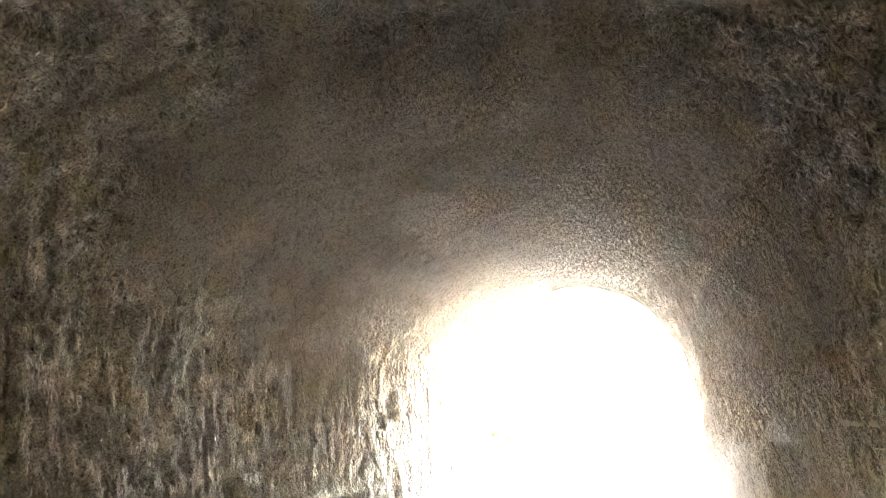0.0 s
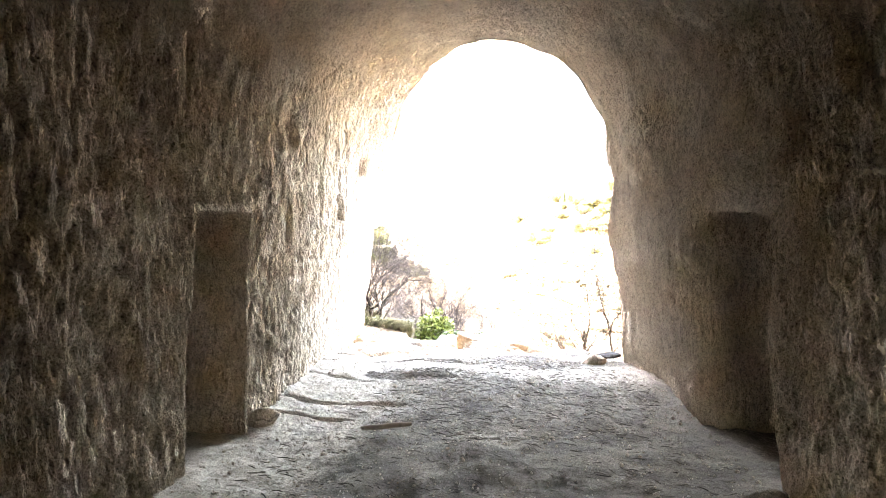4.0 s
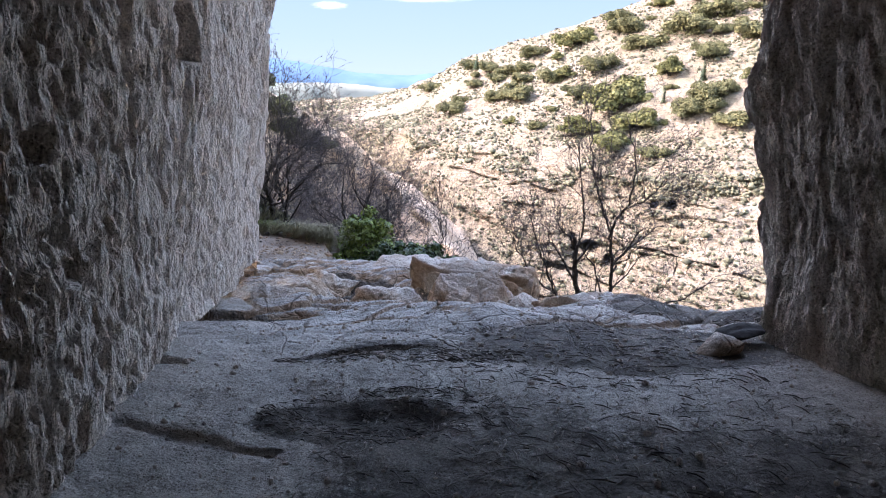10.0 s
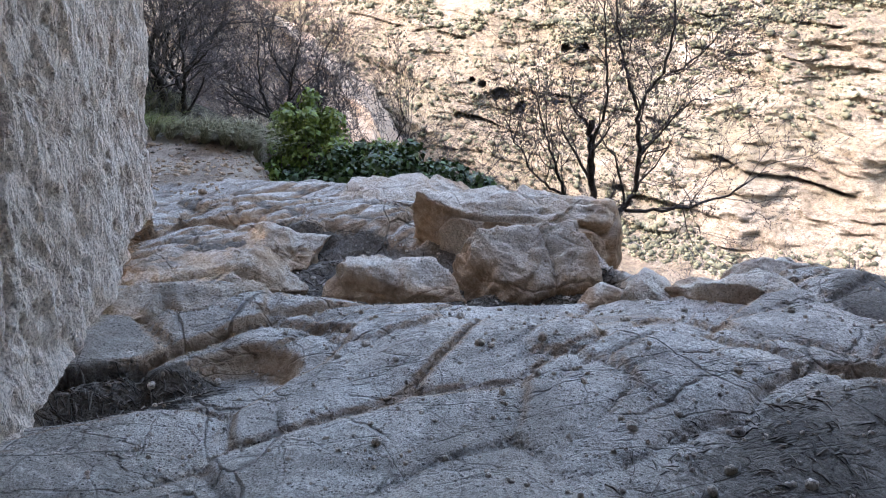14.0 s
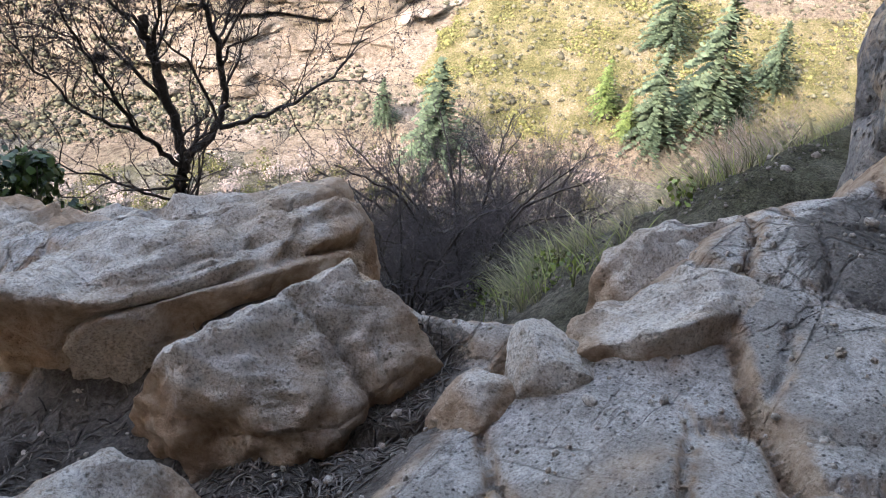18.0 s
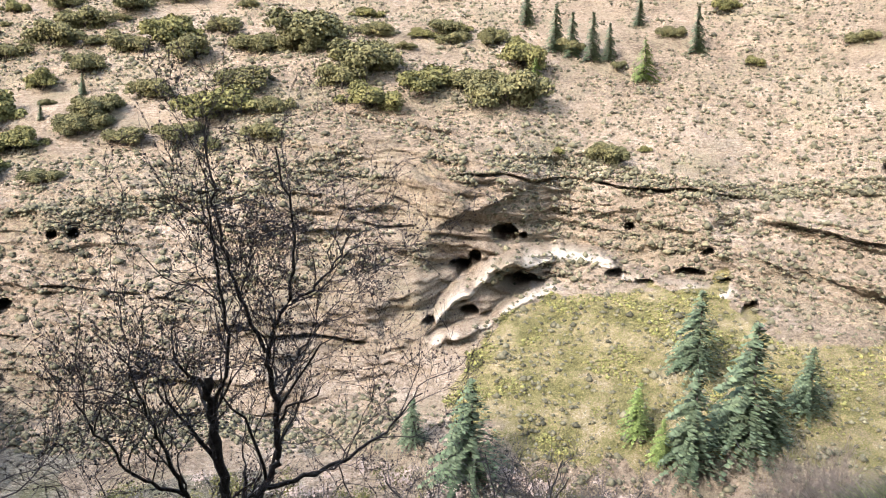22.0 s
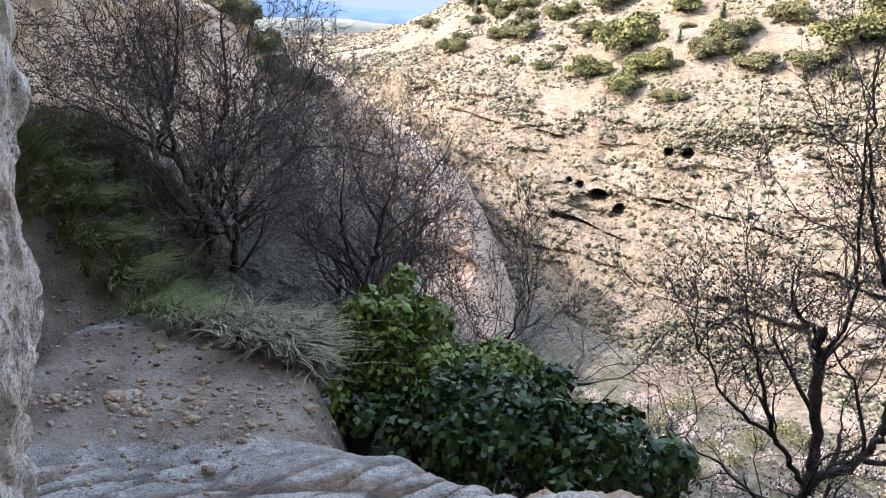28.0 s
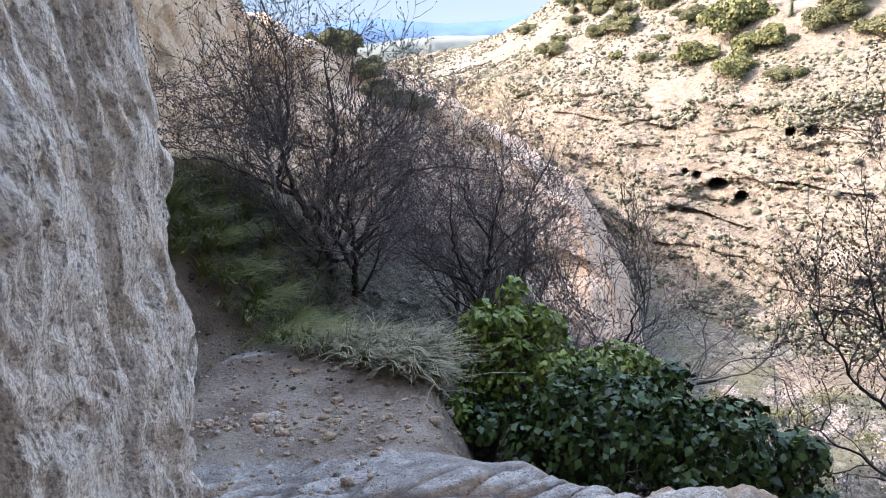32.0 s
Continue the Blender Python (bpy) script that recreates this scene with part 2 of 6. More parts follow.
def floor_material():
    m, nt, b = material("ledge_stone", 0.9, spec=0.25)
    big, med, fine = noise_tex(nt, 1.1, 5), noise_tex(nt, 7, 5, 0.65), noise_tex(nt, 45, 6, 0.75)
    col = ramp(nt, mix(nt, 0.45, mix(nt, 0.5, big, med), fine), [(0.36, (0.36, 0.31, 0.265)), (0.5, (0.58, 0.53, 0.475)), (0.62, (0.74, 0.70, 0.65))])
    # grey dust lies in ragged sheets over the pale rock
    dust = mix(nt, 0.35, noise_tex(nt, 2.4, 6, 0.7, None, 0.6), noise_tex(nt, 22, 5, 0.75))
    col = mix(nt, ramp(nt, dust, [(0.47, (0, 0, 0)), (0.55, (0.75, 0.75, 0.75))]), col, (0.31, 0.275, 0.24))
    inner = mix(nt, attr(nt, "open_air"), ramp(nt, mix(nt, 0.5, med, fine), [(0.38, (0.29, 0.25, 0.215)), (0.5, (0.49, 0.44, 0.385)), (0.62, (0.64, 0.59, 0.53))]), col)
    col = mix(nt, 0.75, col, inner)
    grain = noise_tex(nt, 130, 4, 0.8)
    col = mix(nt, 1.0, col, ramp(nt, grain, [(0.36, (0.5, 0.47, 0.45)), (0.47, (0.97, 0.97, 0.97)), (0.62, (1.2, 1.2, 1.2))]), "MULTIPLY")
    # the pores are coloured darker, as if shaded, and bumped below
    pores = speckle(nt, 55, 0.14, 0.3)
    col = mix(nt, 1.0, col, mix(nt, 0.75, (1, 1, 1), pores), "MULTIPLY")
    line = crack_lines(nt, 1.6, 0.02, (1.5, 0.8, 1))
    line2 = crack_lines(nt, 4.5, 0.025, (1.3, 0.8, 1))
    line3 = crack_lines(nt, 3.4, 0.03, (0.5, 1.8, 1), 0.7)
    out = mix(nt, attr(nt, "earth"), attr(nt, "open_air"), (0, 0, 0))
    line, line2 = mix(nt, 1.0, line, out, "MULTIPLY"), mix(nt, 1.0, line2, out, "MULTIPLY")
    col = mix(nt, mix(nt, 0.6, (0, 0, 0), line), col, (0.11, 0.095, 0.08))
    line3 = mix(nt, 1.0, line3, out, "MULTIPLY")
    col = mix(nt, mix(nt, 0.6, (0, 0, 0), line2), col, (0.14, 0.12, 0.10))
    col = mix(nt, mix(nt, 0.45, (0, 0, 0), line3), col, (0.13, 0.115, 0.10))
    joint = attr(nt, "joint")
    col = mix(nt, joint, col, (0.13, 0.11, 0.092))
    rust = ramp(nt, noise_tex(nt, 16, 6, 0.7), [(0.35, (0.26, 0.165, 0.10)), (0.5, (0.44, 0.30, 0.19)), (0.65, (0.58, 0.44, 0.31))])
    col = mix(nt, attr(nt, "ochre"), col, rust)
    soil = ramp(nt, mix(nt, 0.5, noise_tex(nt, 3, 5), noise_tex(nt, 70, 5, 0.8)), [(0.4, (0.05, 0.042, 0.036)), (0.5, (0.125, 0.106, 0.09)), (0.62, (0.28, 0.245, 0.21))])
    earth = ramp(nt, mix(nt, 0.5, noise_tex(nt, 3, 5), noise_tex(nt, 60, 5, 0.8)), [(0.4, (0.16, 0.115, 0.08)), (0.5, (0.30, 0.235, 0.175)), (0.62, (0.46, 0.385, 0.30))])
    soil = mix(nt, attr(nt, "earth"), soil, earth)
    # litter and soil lie where the mesh says so, with a ragged rim
    rag = mix(nt, 0.5, noise_tex(nt, 5, 5, 0.7), noise_tex(nt, 40, 4, 0.7))
    mask = nt.nodes.new("ShaderNodeMath")
    mask.operation = "ADD"
    nt.links.new(attr(nt, "soil"), mask.inputs[0])
    nt.links.new(rag, mask.inputs[1])
    col = mix(nt, ramp(nt, mask.outputs[0], [(0.82, (0, 0, 0)), (0.98, (0.92, 0.92, 0.92))]), col, soil)
    bumps(nt, b, (grain, 0.6, 0.008), (fine, 0.9, 0.02), (med, 0.7, 0.06), (pores, 0.6, 0.02), (ramp(nt, line3, [(0, (1, 1, 1)), (1, (0, 0, 0))]), 0.7, 0.04), (ramp(nt, line, [(0, (1, 1, 1)), (1, (0, 0, 0))]), 0.8, 0.05), (ramp(nt, line2, [(0, (1, 1, 1)), (1, (0, 0, 0))]), 0.4, 0.03))
    nt.links.new(col, b.inputs["Base Color"])
    return m


def hill_material():
    m, nt, b = material("limestone_hill", 0.95, spec=0.1)
    big, mid, fine = noise_tex(nt, 0.035, 5, 0.6), noise_tex(nt, 0.28, 6, 0.65), noise_tex(nt, 1.9, 6, 0.75)
    tone = mix(nt, 0.5, mix(nt, 0.5, big, mid), fine)
    col = ramp(nt, tone, [(0.39, (0.10, 0.078, 0.054)), (0.5, (0.25, 0.203, 0.15)), (0.59, (0.37, 0.315, 0.25))])
    bed = noise_tex(nt, 1.0, 5, 0.65, coords(nt, (0.05, 0.05, 0.9), (0.06, 0.0, 0)), 0.6)
    seam = ramp(nt, bed, [(0.405, (0, 0, 0)), (0.42, (0.7, 0.7, 0.7)), (0.435, (0, 0, 0)), (0.485, (0, 0, 0)), (0.5, (0.8, 0.8, 0.8)), (0.515, (0, 0, 0)), (0.565, (0, 0, 0)), (0.58, (0.7, 0.7, 0.7)), (0.595, (0, 0, 0))])
    col = mix(nt, mix(nt, 1.0, seam, ramp(nt, mid, [(0.42, (0, 0, 0)), (0.55, (1, 1, 1))]), "MULTIPLY"), col, (0.11, 0.08, 0.055))
    scrub = mix(nt, 0.5, noise_tex(nt, 0.12, 4, 0.6), fine)
    col = mix(nt, ramp(nt, scrub, [(0.5, (0, 0, 0)), (0.6, (0.7, 0.7, 0.7))]), col, (0.20, 0.18, 0.12))
    grain = noise_tex(nt, 7, 5, 0.8)
    col = mix(nt, 1.0, col, ramp(nt, grain, [(0.36, (0.45, 0.43, 0.42)), (0.48, (1, 1, 1)), (0.62, (1.25, 1.22, 1.2))]), "MULTIPLY")
    # bleached sills of the dug ledges
    col = mix(nt, attr(nt, "pale"), col, ramp(nt, fine, [(0.35, (0.42, 0.36, 0.29)), (0.6, (0.68, 0.62, 0.53))]))
    grass = ramp(nt, mix(nt, 0.55, noise_tex(nt, 0.25, 6, 0.75), grain), [(0.38, (0.06, 0.062, 0.024)), (0.46, (0.145, 0.137, 0.052)), (0.52, (0.215, 0.183, 0.09)), (0.57, (0.29, 0.245, 0.155)), (0.64, (0.46, 0.41, 0.33))])
    k = nt.nodes.new("ShaderNodeMath")
    k.operation = "ADD"
    nt.links.new(attr(nt, "meadow"), k.inputs[0])
    nt.links.new(mix(nt, 0.5, mid, fine), k.inputs[1])
    col = mix(nt, ramp(nt, k.outputs[0], [(0.8, (0, 0, 0)), (1.2, (1, 1, 1))]), col, grass)
    bumps(nt, b, (bed, 0.7, 0.9), (mid, 1.0, 1.5), (fine, 1.0, 0.6), (grain, 0.7, 0.15))
    nt.links.new(col, b.inputs["Base Color"])
    return m


def ground_material():
    m, nt, b = material("slope_soil", 0.95, spec=0.1)
    big, mid, fine, grain = noise_tex(nt, 0.25, 5), noise_tex(nt, 1.9, 6, 0.7, None, 0.8), noise_tex(nt, 14, 6, 0.75), noise_tex(nt, 60, 4, 0.8)
    col = ramp(nt, mix(nt, 0.5, mid, fine), [(0.40, (0.05, 0.045, 0.034)), (0.5, (0.14, 0.125, 0.095)), (0.60, (0.29, 0.26, 0.21))])
    col = mix(nt, ramp(nt, mix(nt, 0.4, big, fine), [(0.48, (0, 0, 0)), (0.6, (0.6, 0.6, 0.6))]), col, (0.11, 0.11, 0.05))
    col = mix(nt, 1.0, col, ramp(nt, grain, [(0.38, (0.4, 0.4, 0.4)), (0.5, (1, 1, 1)), (0.62, (1.5, 1.5, 1.5))]), "MULTIPLY")
    earth = ramp(nt, mix(nt, 0.5, noise_tex(nt, 3, 5), noise_tex(nt, 60, 5, 0.8)), [(0.4, (0.16, 0.115, 0.08)), (0.5, (0.30, 0.235, 0.175)), (0.62, (0.46, 0.385, 0.30))])
    col = mix(nt, attr(nt, "earth"), col, earth)
    bumps(nt, b, (mid, 0.9, 0.35), (fine, 1.0, 0.1), (grain, 0.8, 0.03))
    nt.links.new(col, b.inputs["Base Color"])
    return m


def plain(name, dark, light, scale=6.0, rough=0.85, bump=0.4, vary=0.0, spec=0.25):
    m, nt, b = material(name, rough, spec=spec)
    n = noise_tex(nt, scale, 5, 0.65)
    col = ramp(nt, n, [(0.3, dark), (0.7, light)])
    if vary:
        g = nt.nodes.new("ShaderNodeNewGeometry")
        hs = nt.nodes.new("ShaderNodeHueSaturation")
        mr = nt.nodes.new("ShaderNodeMapRange")
        mr.inputs["To Min"].default_value, mr.inputs["To Max"].default_value = 1 - vary, 1 + vary
        nt.links.new(g.outputs["Random Per Island"], mr.inputs["Value"])
        nt.links.new(mr.outputs[0], hs.inputs["Value"])
        nt.links.new(col, hs.inputs["Color"])
        col = hs.outputs[0]
    nt.links.new(col, b.inputs["Base Color"])
    bumps(nt, b, (n, bump, 0.02))
    return m


MAT_FLOOR, MAT_HILL, MAT_GROUND = floor_material(), hill_material(), ground_material()
MAT_BOULDER = rock_material("boulder_stone", (0.40, 0.31, 0.23), (0.62, 0.55, 0.47), (0.78, 0.72, 0.66), (0.46, 0.34, 0.23), pits=0.5, scale=1.3, cracks=0.5)
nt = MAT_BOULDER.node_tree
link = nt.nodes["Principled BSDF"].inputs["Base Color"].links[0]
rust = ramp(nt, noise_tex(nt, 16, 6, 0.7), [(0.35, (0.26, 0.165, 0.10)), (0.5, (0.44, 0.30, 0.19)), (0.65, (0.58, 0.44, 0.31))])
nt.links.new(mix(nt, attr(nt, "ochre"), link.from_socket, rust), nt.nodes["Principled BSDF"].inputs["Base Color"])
MAT_BARK = plain("bark", (0.03, 0.025, 0.022), (0.09, 0.075, 0.065), 30)
MAT_TWIG = plain("twig_bark", (0.095, 0.078, 0.072), (0.21, 0.175, 0.165), 20)
MAT_DARKTWIG = plain("dark_twigs", (0.04, 0.032, 0.03), (0.11, 0.09, 0.085), 20)
MAT_THICKET = plain("thicket_twigs", (0.055, 0.048, 0.048), (0.13, 0.115, 0.115), 20)
MAT_PALETWIG = plain("pale_twigs", (0.22, 0.18, 0.155), (0.40, 0.33, 0.285), 12)
MAT_IVY = plain("ivy_leaf", (0.02, 0.042, 0.007), (0.052, 0.09, 0.015), 9, 0.45, 0.2, 0.5, 0.4)
MAT_IVYOLD = plain("ivy_leaf_pale", (0.085, 0.13, 0.016), (0.19, 0.235, 0.034), 9, 0.5, 0.2, 0.45, 0.4)
MAT_BUSH = plain("bush_leaf", (0.065, 0.066, 0.027), (0.13, 0.122, 0.055), 1.5, 0.8, 0.2, 0.25)
MAT_BUSHY = plain("bush_leaf_yellow", (0.075, 0.076, 0.025), (0.13, 0.124, 0.045), 1.5, 0.8, 0.2, 0.25)
MAT_CONIFER = plain("cedar_needle", (0.05, 0.078, 0.042), (0.115, 0.145, 0.085), 1.2, 0.75, 0.2, 0.4)
MAT_PINE = plain("pine_needle", (0.09, 0.13, 0.035), (0.17, 0.22, 0.065), 1.2, 0.75, 0.2, 0.4)
MAT_GRASS = plain("dry_grass", (0.22, 0.205, 0.115), (0.46, 0.42, 0.275), 4, 0.8, 0.1, 0.45)
MAT_GRASSG = plain("green_grass", (0.16, 0.20, 0.05), (0.32, 0.35, 0.115), 4, 0.75, 0.1, 0.4)
MAT_SLOPEGRASS = plain("slope_grass", (0.09, 0.09, 0.045), (0.26, 0.24, 0.14), 4, 0.8, 0.1, 0.5)
MAT_CHIP = plain("wood_chip", (0.06, 0.048, 0.04), (0.26, 0.225, 0.19), 40, 0.8, 0.2, 0.7)
MAT_SCRATCH = plain("scratched_line", (0.42, 0.34, 0.24), (0.58, 0.49, 0.37), 60, 0.95, 0.6)
MAT_DARKWOOD = plain("charred_wood", (0.02, 0.018, 0.017), (0.06, 0.05, 0.045), 25)
MAT_DEEP = plain("cave_shade", (0.22, 0.16, 0.11), (0.32, 0.25, 0.18), 3)
MAT_PLAIN_FAR = plain("far_plateau", (0.40, 0.42, 0.42), (0.60, 0.60, 0.57), 0.02, 0.95)


# ---- the rock-cut passage ----
SPRING = 2.3


def left_base(y):
    return -1.94 - 0.15 * sstep(9.5, 11.5, y)


def right_base(y):
    return np.interp(y, [-4, 4, 7.5, 10.4], [2.05, 1.93, 1.77, 1.52])


def crown(y):
    return np.interp(y, [-4, 2, 8, 12], [3.55, 3.65, 3.78, 3.98])


def passage(u, y):
    """A point of the passage's section at y; u runs 0..1 from the left foot over the vault to the right foot."""
    xl, xr = left_base(y), right_base(y)
    zl = np.clip(u / 0.27, 0, 1) * SPRING
    zr = np.clip((1 - u) / 0.27, 0, 1) * SPRING
    a = np.clip((u - 0.27) / 0.46, 0, 1) * np.pi
    l2, r2 = xl + 0.055 * SPRING, xr - 0.11 * SPRING
    cx, ax, bz = (l2 + r2) / 2, (r2 - l2) / 2, crown(y) - SPRING
    ca, sa = np.cos(a), np.sin(a)
    x = cx - ax * np.sign(ca) * np.abs(ca) ** 0.88
    z = SPRING + bz * np.abs(sa) ** 0.88
    x = np.where(u < 0.27, xl + 0.055 * zl, np.where(u > 0.73, xr - 0.11 * zr, x))
    z = np.where(u < 0.27, zl - 0.25 * (1 - zl / SPRING), np.where(u > 0.73, zr - 0.25 * (1 - zr / SPRING), z))
    x = x + np.where(u < 0.5, 0.34 * sstep(10.8, 12.6, y) * sstep(1.9, 3.1, z), 0.0)
    return x, z


def mouth(u):
    """Where the passage opens to the cliff, along y."""
    return np.interp(u, [0, 0.27, 0.36, 0.45, 0.55, 0.64, 0.73, 1.0], [13.6, 13.5, 12.9, 12.0, 11.3, 10.8, 10.45, 10.35])


# openings and holes cut into the walls: y0, y1, z0, z1, depth
LEFT_HOLES = [
    (10.3, 10.72, 1.62, 1.88, 0.28), (11.85, 12.25, 2.2, 2.4, 0.22), (8.6, 8.74, 1.18, 1.27, 0.2), (8.74, 8.9, 0.7, 0.8, 0.2),
    (8.05, 8.32, 1.41, 1.79, 0.16), (8.2, 8.44, 2.29, 2.54, 0.14), (7.8, 8.0, 2.2, 2.33, 0.14),
    (9.6, 9.75, 2.34, 2.65, 0.12), (10.15, 10.42, 2.31, 2.53, 0.12), (4.86, 5.02, 1.78, 1.94, 0.12),
]
# an oblique gouge: from and to (y, z), half width, depth
GOUGE = (4.34, 1.74, 4.2, 1.42, 0.035, 0.09)
LEFT_GROOVES = [(9.6, 0.07, 0.2, 3.0, 0.09), (10.42, 0.06, 0.0, 2.4, 0.08), (11.02, 0.15, 0.1, 3.2, 0.36), (11.4, 0.06, 0.0, 0.9, 0.15), (12.75, 0.10, -0.2, 1.2, 0.16), (13.25, 0.05, 0.2, 3.0, 0.05)]
RIGHT_HOLES = [(8.44, 8.6, 2.5, 2.74, 0.12), (5.62, 5.82, 1.95, 2.55, 0.12), (6.1, 6.25, 2.45, 2.62, 0.12), (4.9, 5.1, 2.3, 2.55, 0.08)]
RIGHT_GROOVES = [(9.05, 0.05, 0.3, 2.6, 0.07), (9.75, 0.07, 0.0, 2.0, 0.10), (10.15, 0.05, 0.0, 2.4, 0.06)]
DOOR = (6.05, 7.47, -0.3, 1.70)
NICHE = (5.97, 7.02, -0.3, 1.64)


def near_jamb(z):
    """The worn near edge of the doorway: its y at a height."""
    return np.interp(z, [-0.3, 0.28, 0.7, 1.03, 1.2, 1.42, 1.6, 1.75], [6.0, 6.04, 6.12, 6.13, 6.02, 5.93, 5.97, 6.05]) + 0.025 * vnoise(xyz(np.asarray(z, float) * 9, 0, 0), 86)


def wall_x(side, y, z):
    """The plain wall's x at a place along it."""
    zr = (z + 0.25) / (1 + 0.25 / SPRING)
    return right_base(y) - 0.11 * zr if side > 0 else left_base(y) + 0.055 * zr


def rock_shift(p, amount=1.0):
    """Uneven rock, the same wherever two surfaces meet."""
    return amount * np.stack([0.13 * fbm(p * 0.55, 3, 5) + 0.035 * fbm(p * 2.6, 3, 9), 0.13 * fbm(p * 0.55, 3, 25) + 0.03 * fbm(p * 2.6, 3, 29), 0.07 * fbm(p * 0.6, 3, 45)], 1)


def build_passage():
    nu, ny = 440, 1100
    u = np.repeat(np.linspace(0, 1, nu), ny)
    v = np.tile(np.concatenate([np.linspace(0, 0.32, 60, endpoint=False), np.linspace(0.32, 1, ny - 60)]), nu)
    y = -4 + v * (mouth(u) + 0.12 * vnoise(xyz(u * 40, 0, 0), 3) + 4)
    x, z = passage(u, y)
    p = xyz(x, y, z)
    # outward direction of the section
    ca = np.clip((u - 0.27) / 0.46, 0, 1) * np.pi
    ox, oz = np.where(u < 0.27, -1, np.where(u > 0.73, 1, -np.cos(ca))), np.where((u < 0.27) | (u > 0.73), 0, np.sin(ca))
    # scoops of the pick, with sharp ridges between them
    arc = u * 10.2
    lean = y + 0.16 * arc + 0.05 * vnoise(p * 2.2, 63)
    f1, gap, tone = cells(lean / 0.075, arc / 0.17 + 0.3 * vnoise(p * 1.7, 64), 61)
    g1, gap2, tone2 = cells(lean / 0.034 + 9, arc / 0.085, 62)
    deep = 0.55 + 0.45 * vnoise(p * 0.9, 65)
    gouge = sstep(0.05, 0.5, vnoise(xyz(lean / 0.04, arc / 0.075, 3), 67) + 0.35 * vnoise(xyz(lean / 0.02, arc / 0.05, 5), 68))
    chip = (0.6 + 0.5 * deep) * (1 - 0.5 * sstep(6.5, 10.0, y)) * (0.034 * (0.6 - f1**2) + 0.016 * tone + 0.014 * (0.6 - g1**2) + 0.05 * gouge)
    rib = 0.03 * sstep(8.5, 10.5, y) * (0.45 - np.abs(vnoise(xyz(y * 4.5, z * 0.6, 0), 69)))
    out = 0.035 * fbm(p * 1.3, 3, 71) + chip - rib
    for side, holes, grooves in ((u < 0.3, LEFT_HOLES, LEFT_GROOVES), (u > 0.7, RIGHT_HOLES, RIGHT_GROOVES)):
        wob = 0.03 * vnoise(p * 7, 81)
        for y0, y1, z0, z1, d in holes:
            k = sstep(-0.03, 0.02, y - y0 + wob) * sstep(-0.03, 0.02, y1 - y + wob) * sstep(-0.03, 0.02, z - z0 + wob) * sstep(-0.03, 0.02, z1 - z - wob)
            out = out + side * k * d
        for yc, w, z0, z1, d in grooves:
            c = yc + 0.06 * vnoise(xyz(z * 1.5, yc, 0), 83) + 0.02 * vnoise(xyz(z * 7, yc, 0), 84)
            k = np.clip(1 - np.abs(y - c) / (w * (0.7 + 0.5 * vnoise(xyz(z * 2.5, yc, 3), 85))).clip(0.02), 0, 1) ** 0.7 * sstep(z0 - 0.1, z0 + 0.15, z) * sstep(z1 + 0.2, z1 - 0.3, z)
            out = out + side * k * d
    ax, az, bx, bz, w, d = GOUGE
    t = np.clip(((y - ax) * (bx - ax) + (z - az) * (bz - az)) / ((bx - ax) ** 2 + (bz - az) ** 2), 0, 1)
    out = out + (u < 0.3) * d * sstep(w * 1.3, w * 0.7, np.hypot(y - ax - t * (bx - ax), z - az - t * (bz - az)) + 0.25 * wob)
    # the edges of the two openings run clean; a shallow rebate frames the doorway
    for side, y0, y1, z1, rebate in ((u > 0.7, near_jamb(z), DOOR[1], DOOR[3], 0.07), (u < 0.3, NICHE[0], NICHE[1], NICHE[3], 0.0)):
        gap = np.maximum(np.maximum(y0 - y, y - y1), z - z1)
        out = np.where(side, out * sstep(0.0, 0.10, gap) + rebate * sstep(0.17, 0.13, gap + 0.02 * vnoise(p * 5, 87)) * (y > y0 + 0.1), out)
        snap = side & (gap < 0)
        dy0, dy1, dz = y - y0, y1 - y, z1 - z
        y_in = snap & (np.minimum(dy0, dy1) < dz)
        p[:, 1] = np.where(y_in, np.where(dy0 < dy1, y0, y1), p[:, 1])
        p[:, 2] = np.where(snap & ~y_in, z1, p[:, 2])
    p = p + rock_shift(p, 0.55) + np.stack([ox, 0 * ox, oz], 1) * out[:, None]
    cy, cz, cu = (a.reshape(nu, ny)[:-1, :-1] for a in (y, z, u))
    door = (cu > 0.7) & (cy > near_jamb(z).reshape(nu, ny)[:-1, :-1]) & (cy < DOOR[1]) & (cz > DOOR[2]) & (cz < DOOR[3])
    niche = (cu < 0.3) & (cy > NICHE[0]) & (cy < NICHE[1]) & (cz > NICHE[2]) & (cz < NICHE[3])
    for name, lo, hi, label in (("wall_left", 0, 0.27, "chisel-marked tan rock wall with holes and grooves"), ("ceiling", 0.27, 0.73, "rough chisel-marked rock vault of the passage"), ("wall_right", 0.73, 1.01, "dark chisel-marked rock wall with scratched lines")):
        first, last = int(round(lo * (nu - 1))), min(int(round(hi * (nu - 1))), nu - 1)
        rows = (np.arange(nu - 1) >= first) & (np.arange(nu - 1) < last)
        keep = ~(door | niche) & rows[:, None]
        f = grid_faces(nu, ny, keep, flip=True)
        used, inv = np.unique(f, return_inverse=True)
        # walls are coloured brighter towards the mouth, as its daylight falls
        tagged(mesh_object(name, p[used], inv.reshape(f.shape), MAT_CARVED, attrs={"mouth_light": (0.85 * sstep(5.5, 9.8, y + 0.8 * fbm(p * 0.8, 3, 66)) * np.interp(u, [0, 0.24, 0.34, 0.7, 1], [1, 1, 0.3, 0.3, 0.5]))[used]}), label, "rock wall" if "wall" in name else "ceiling", kind="structure")


build_passage()


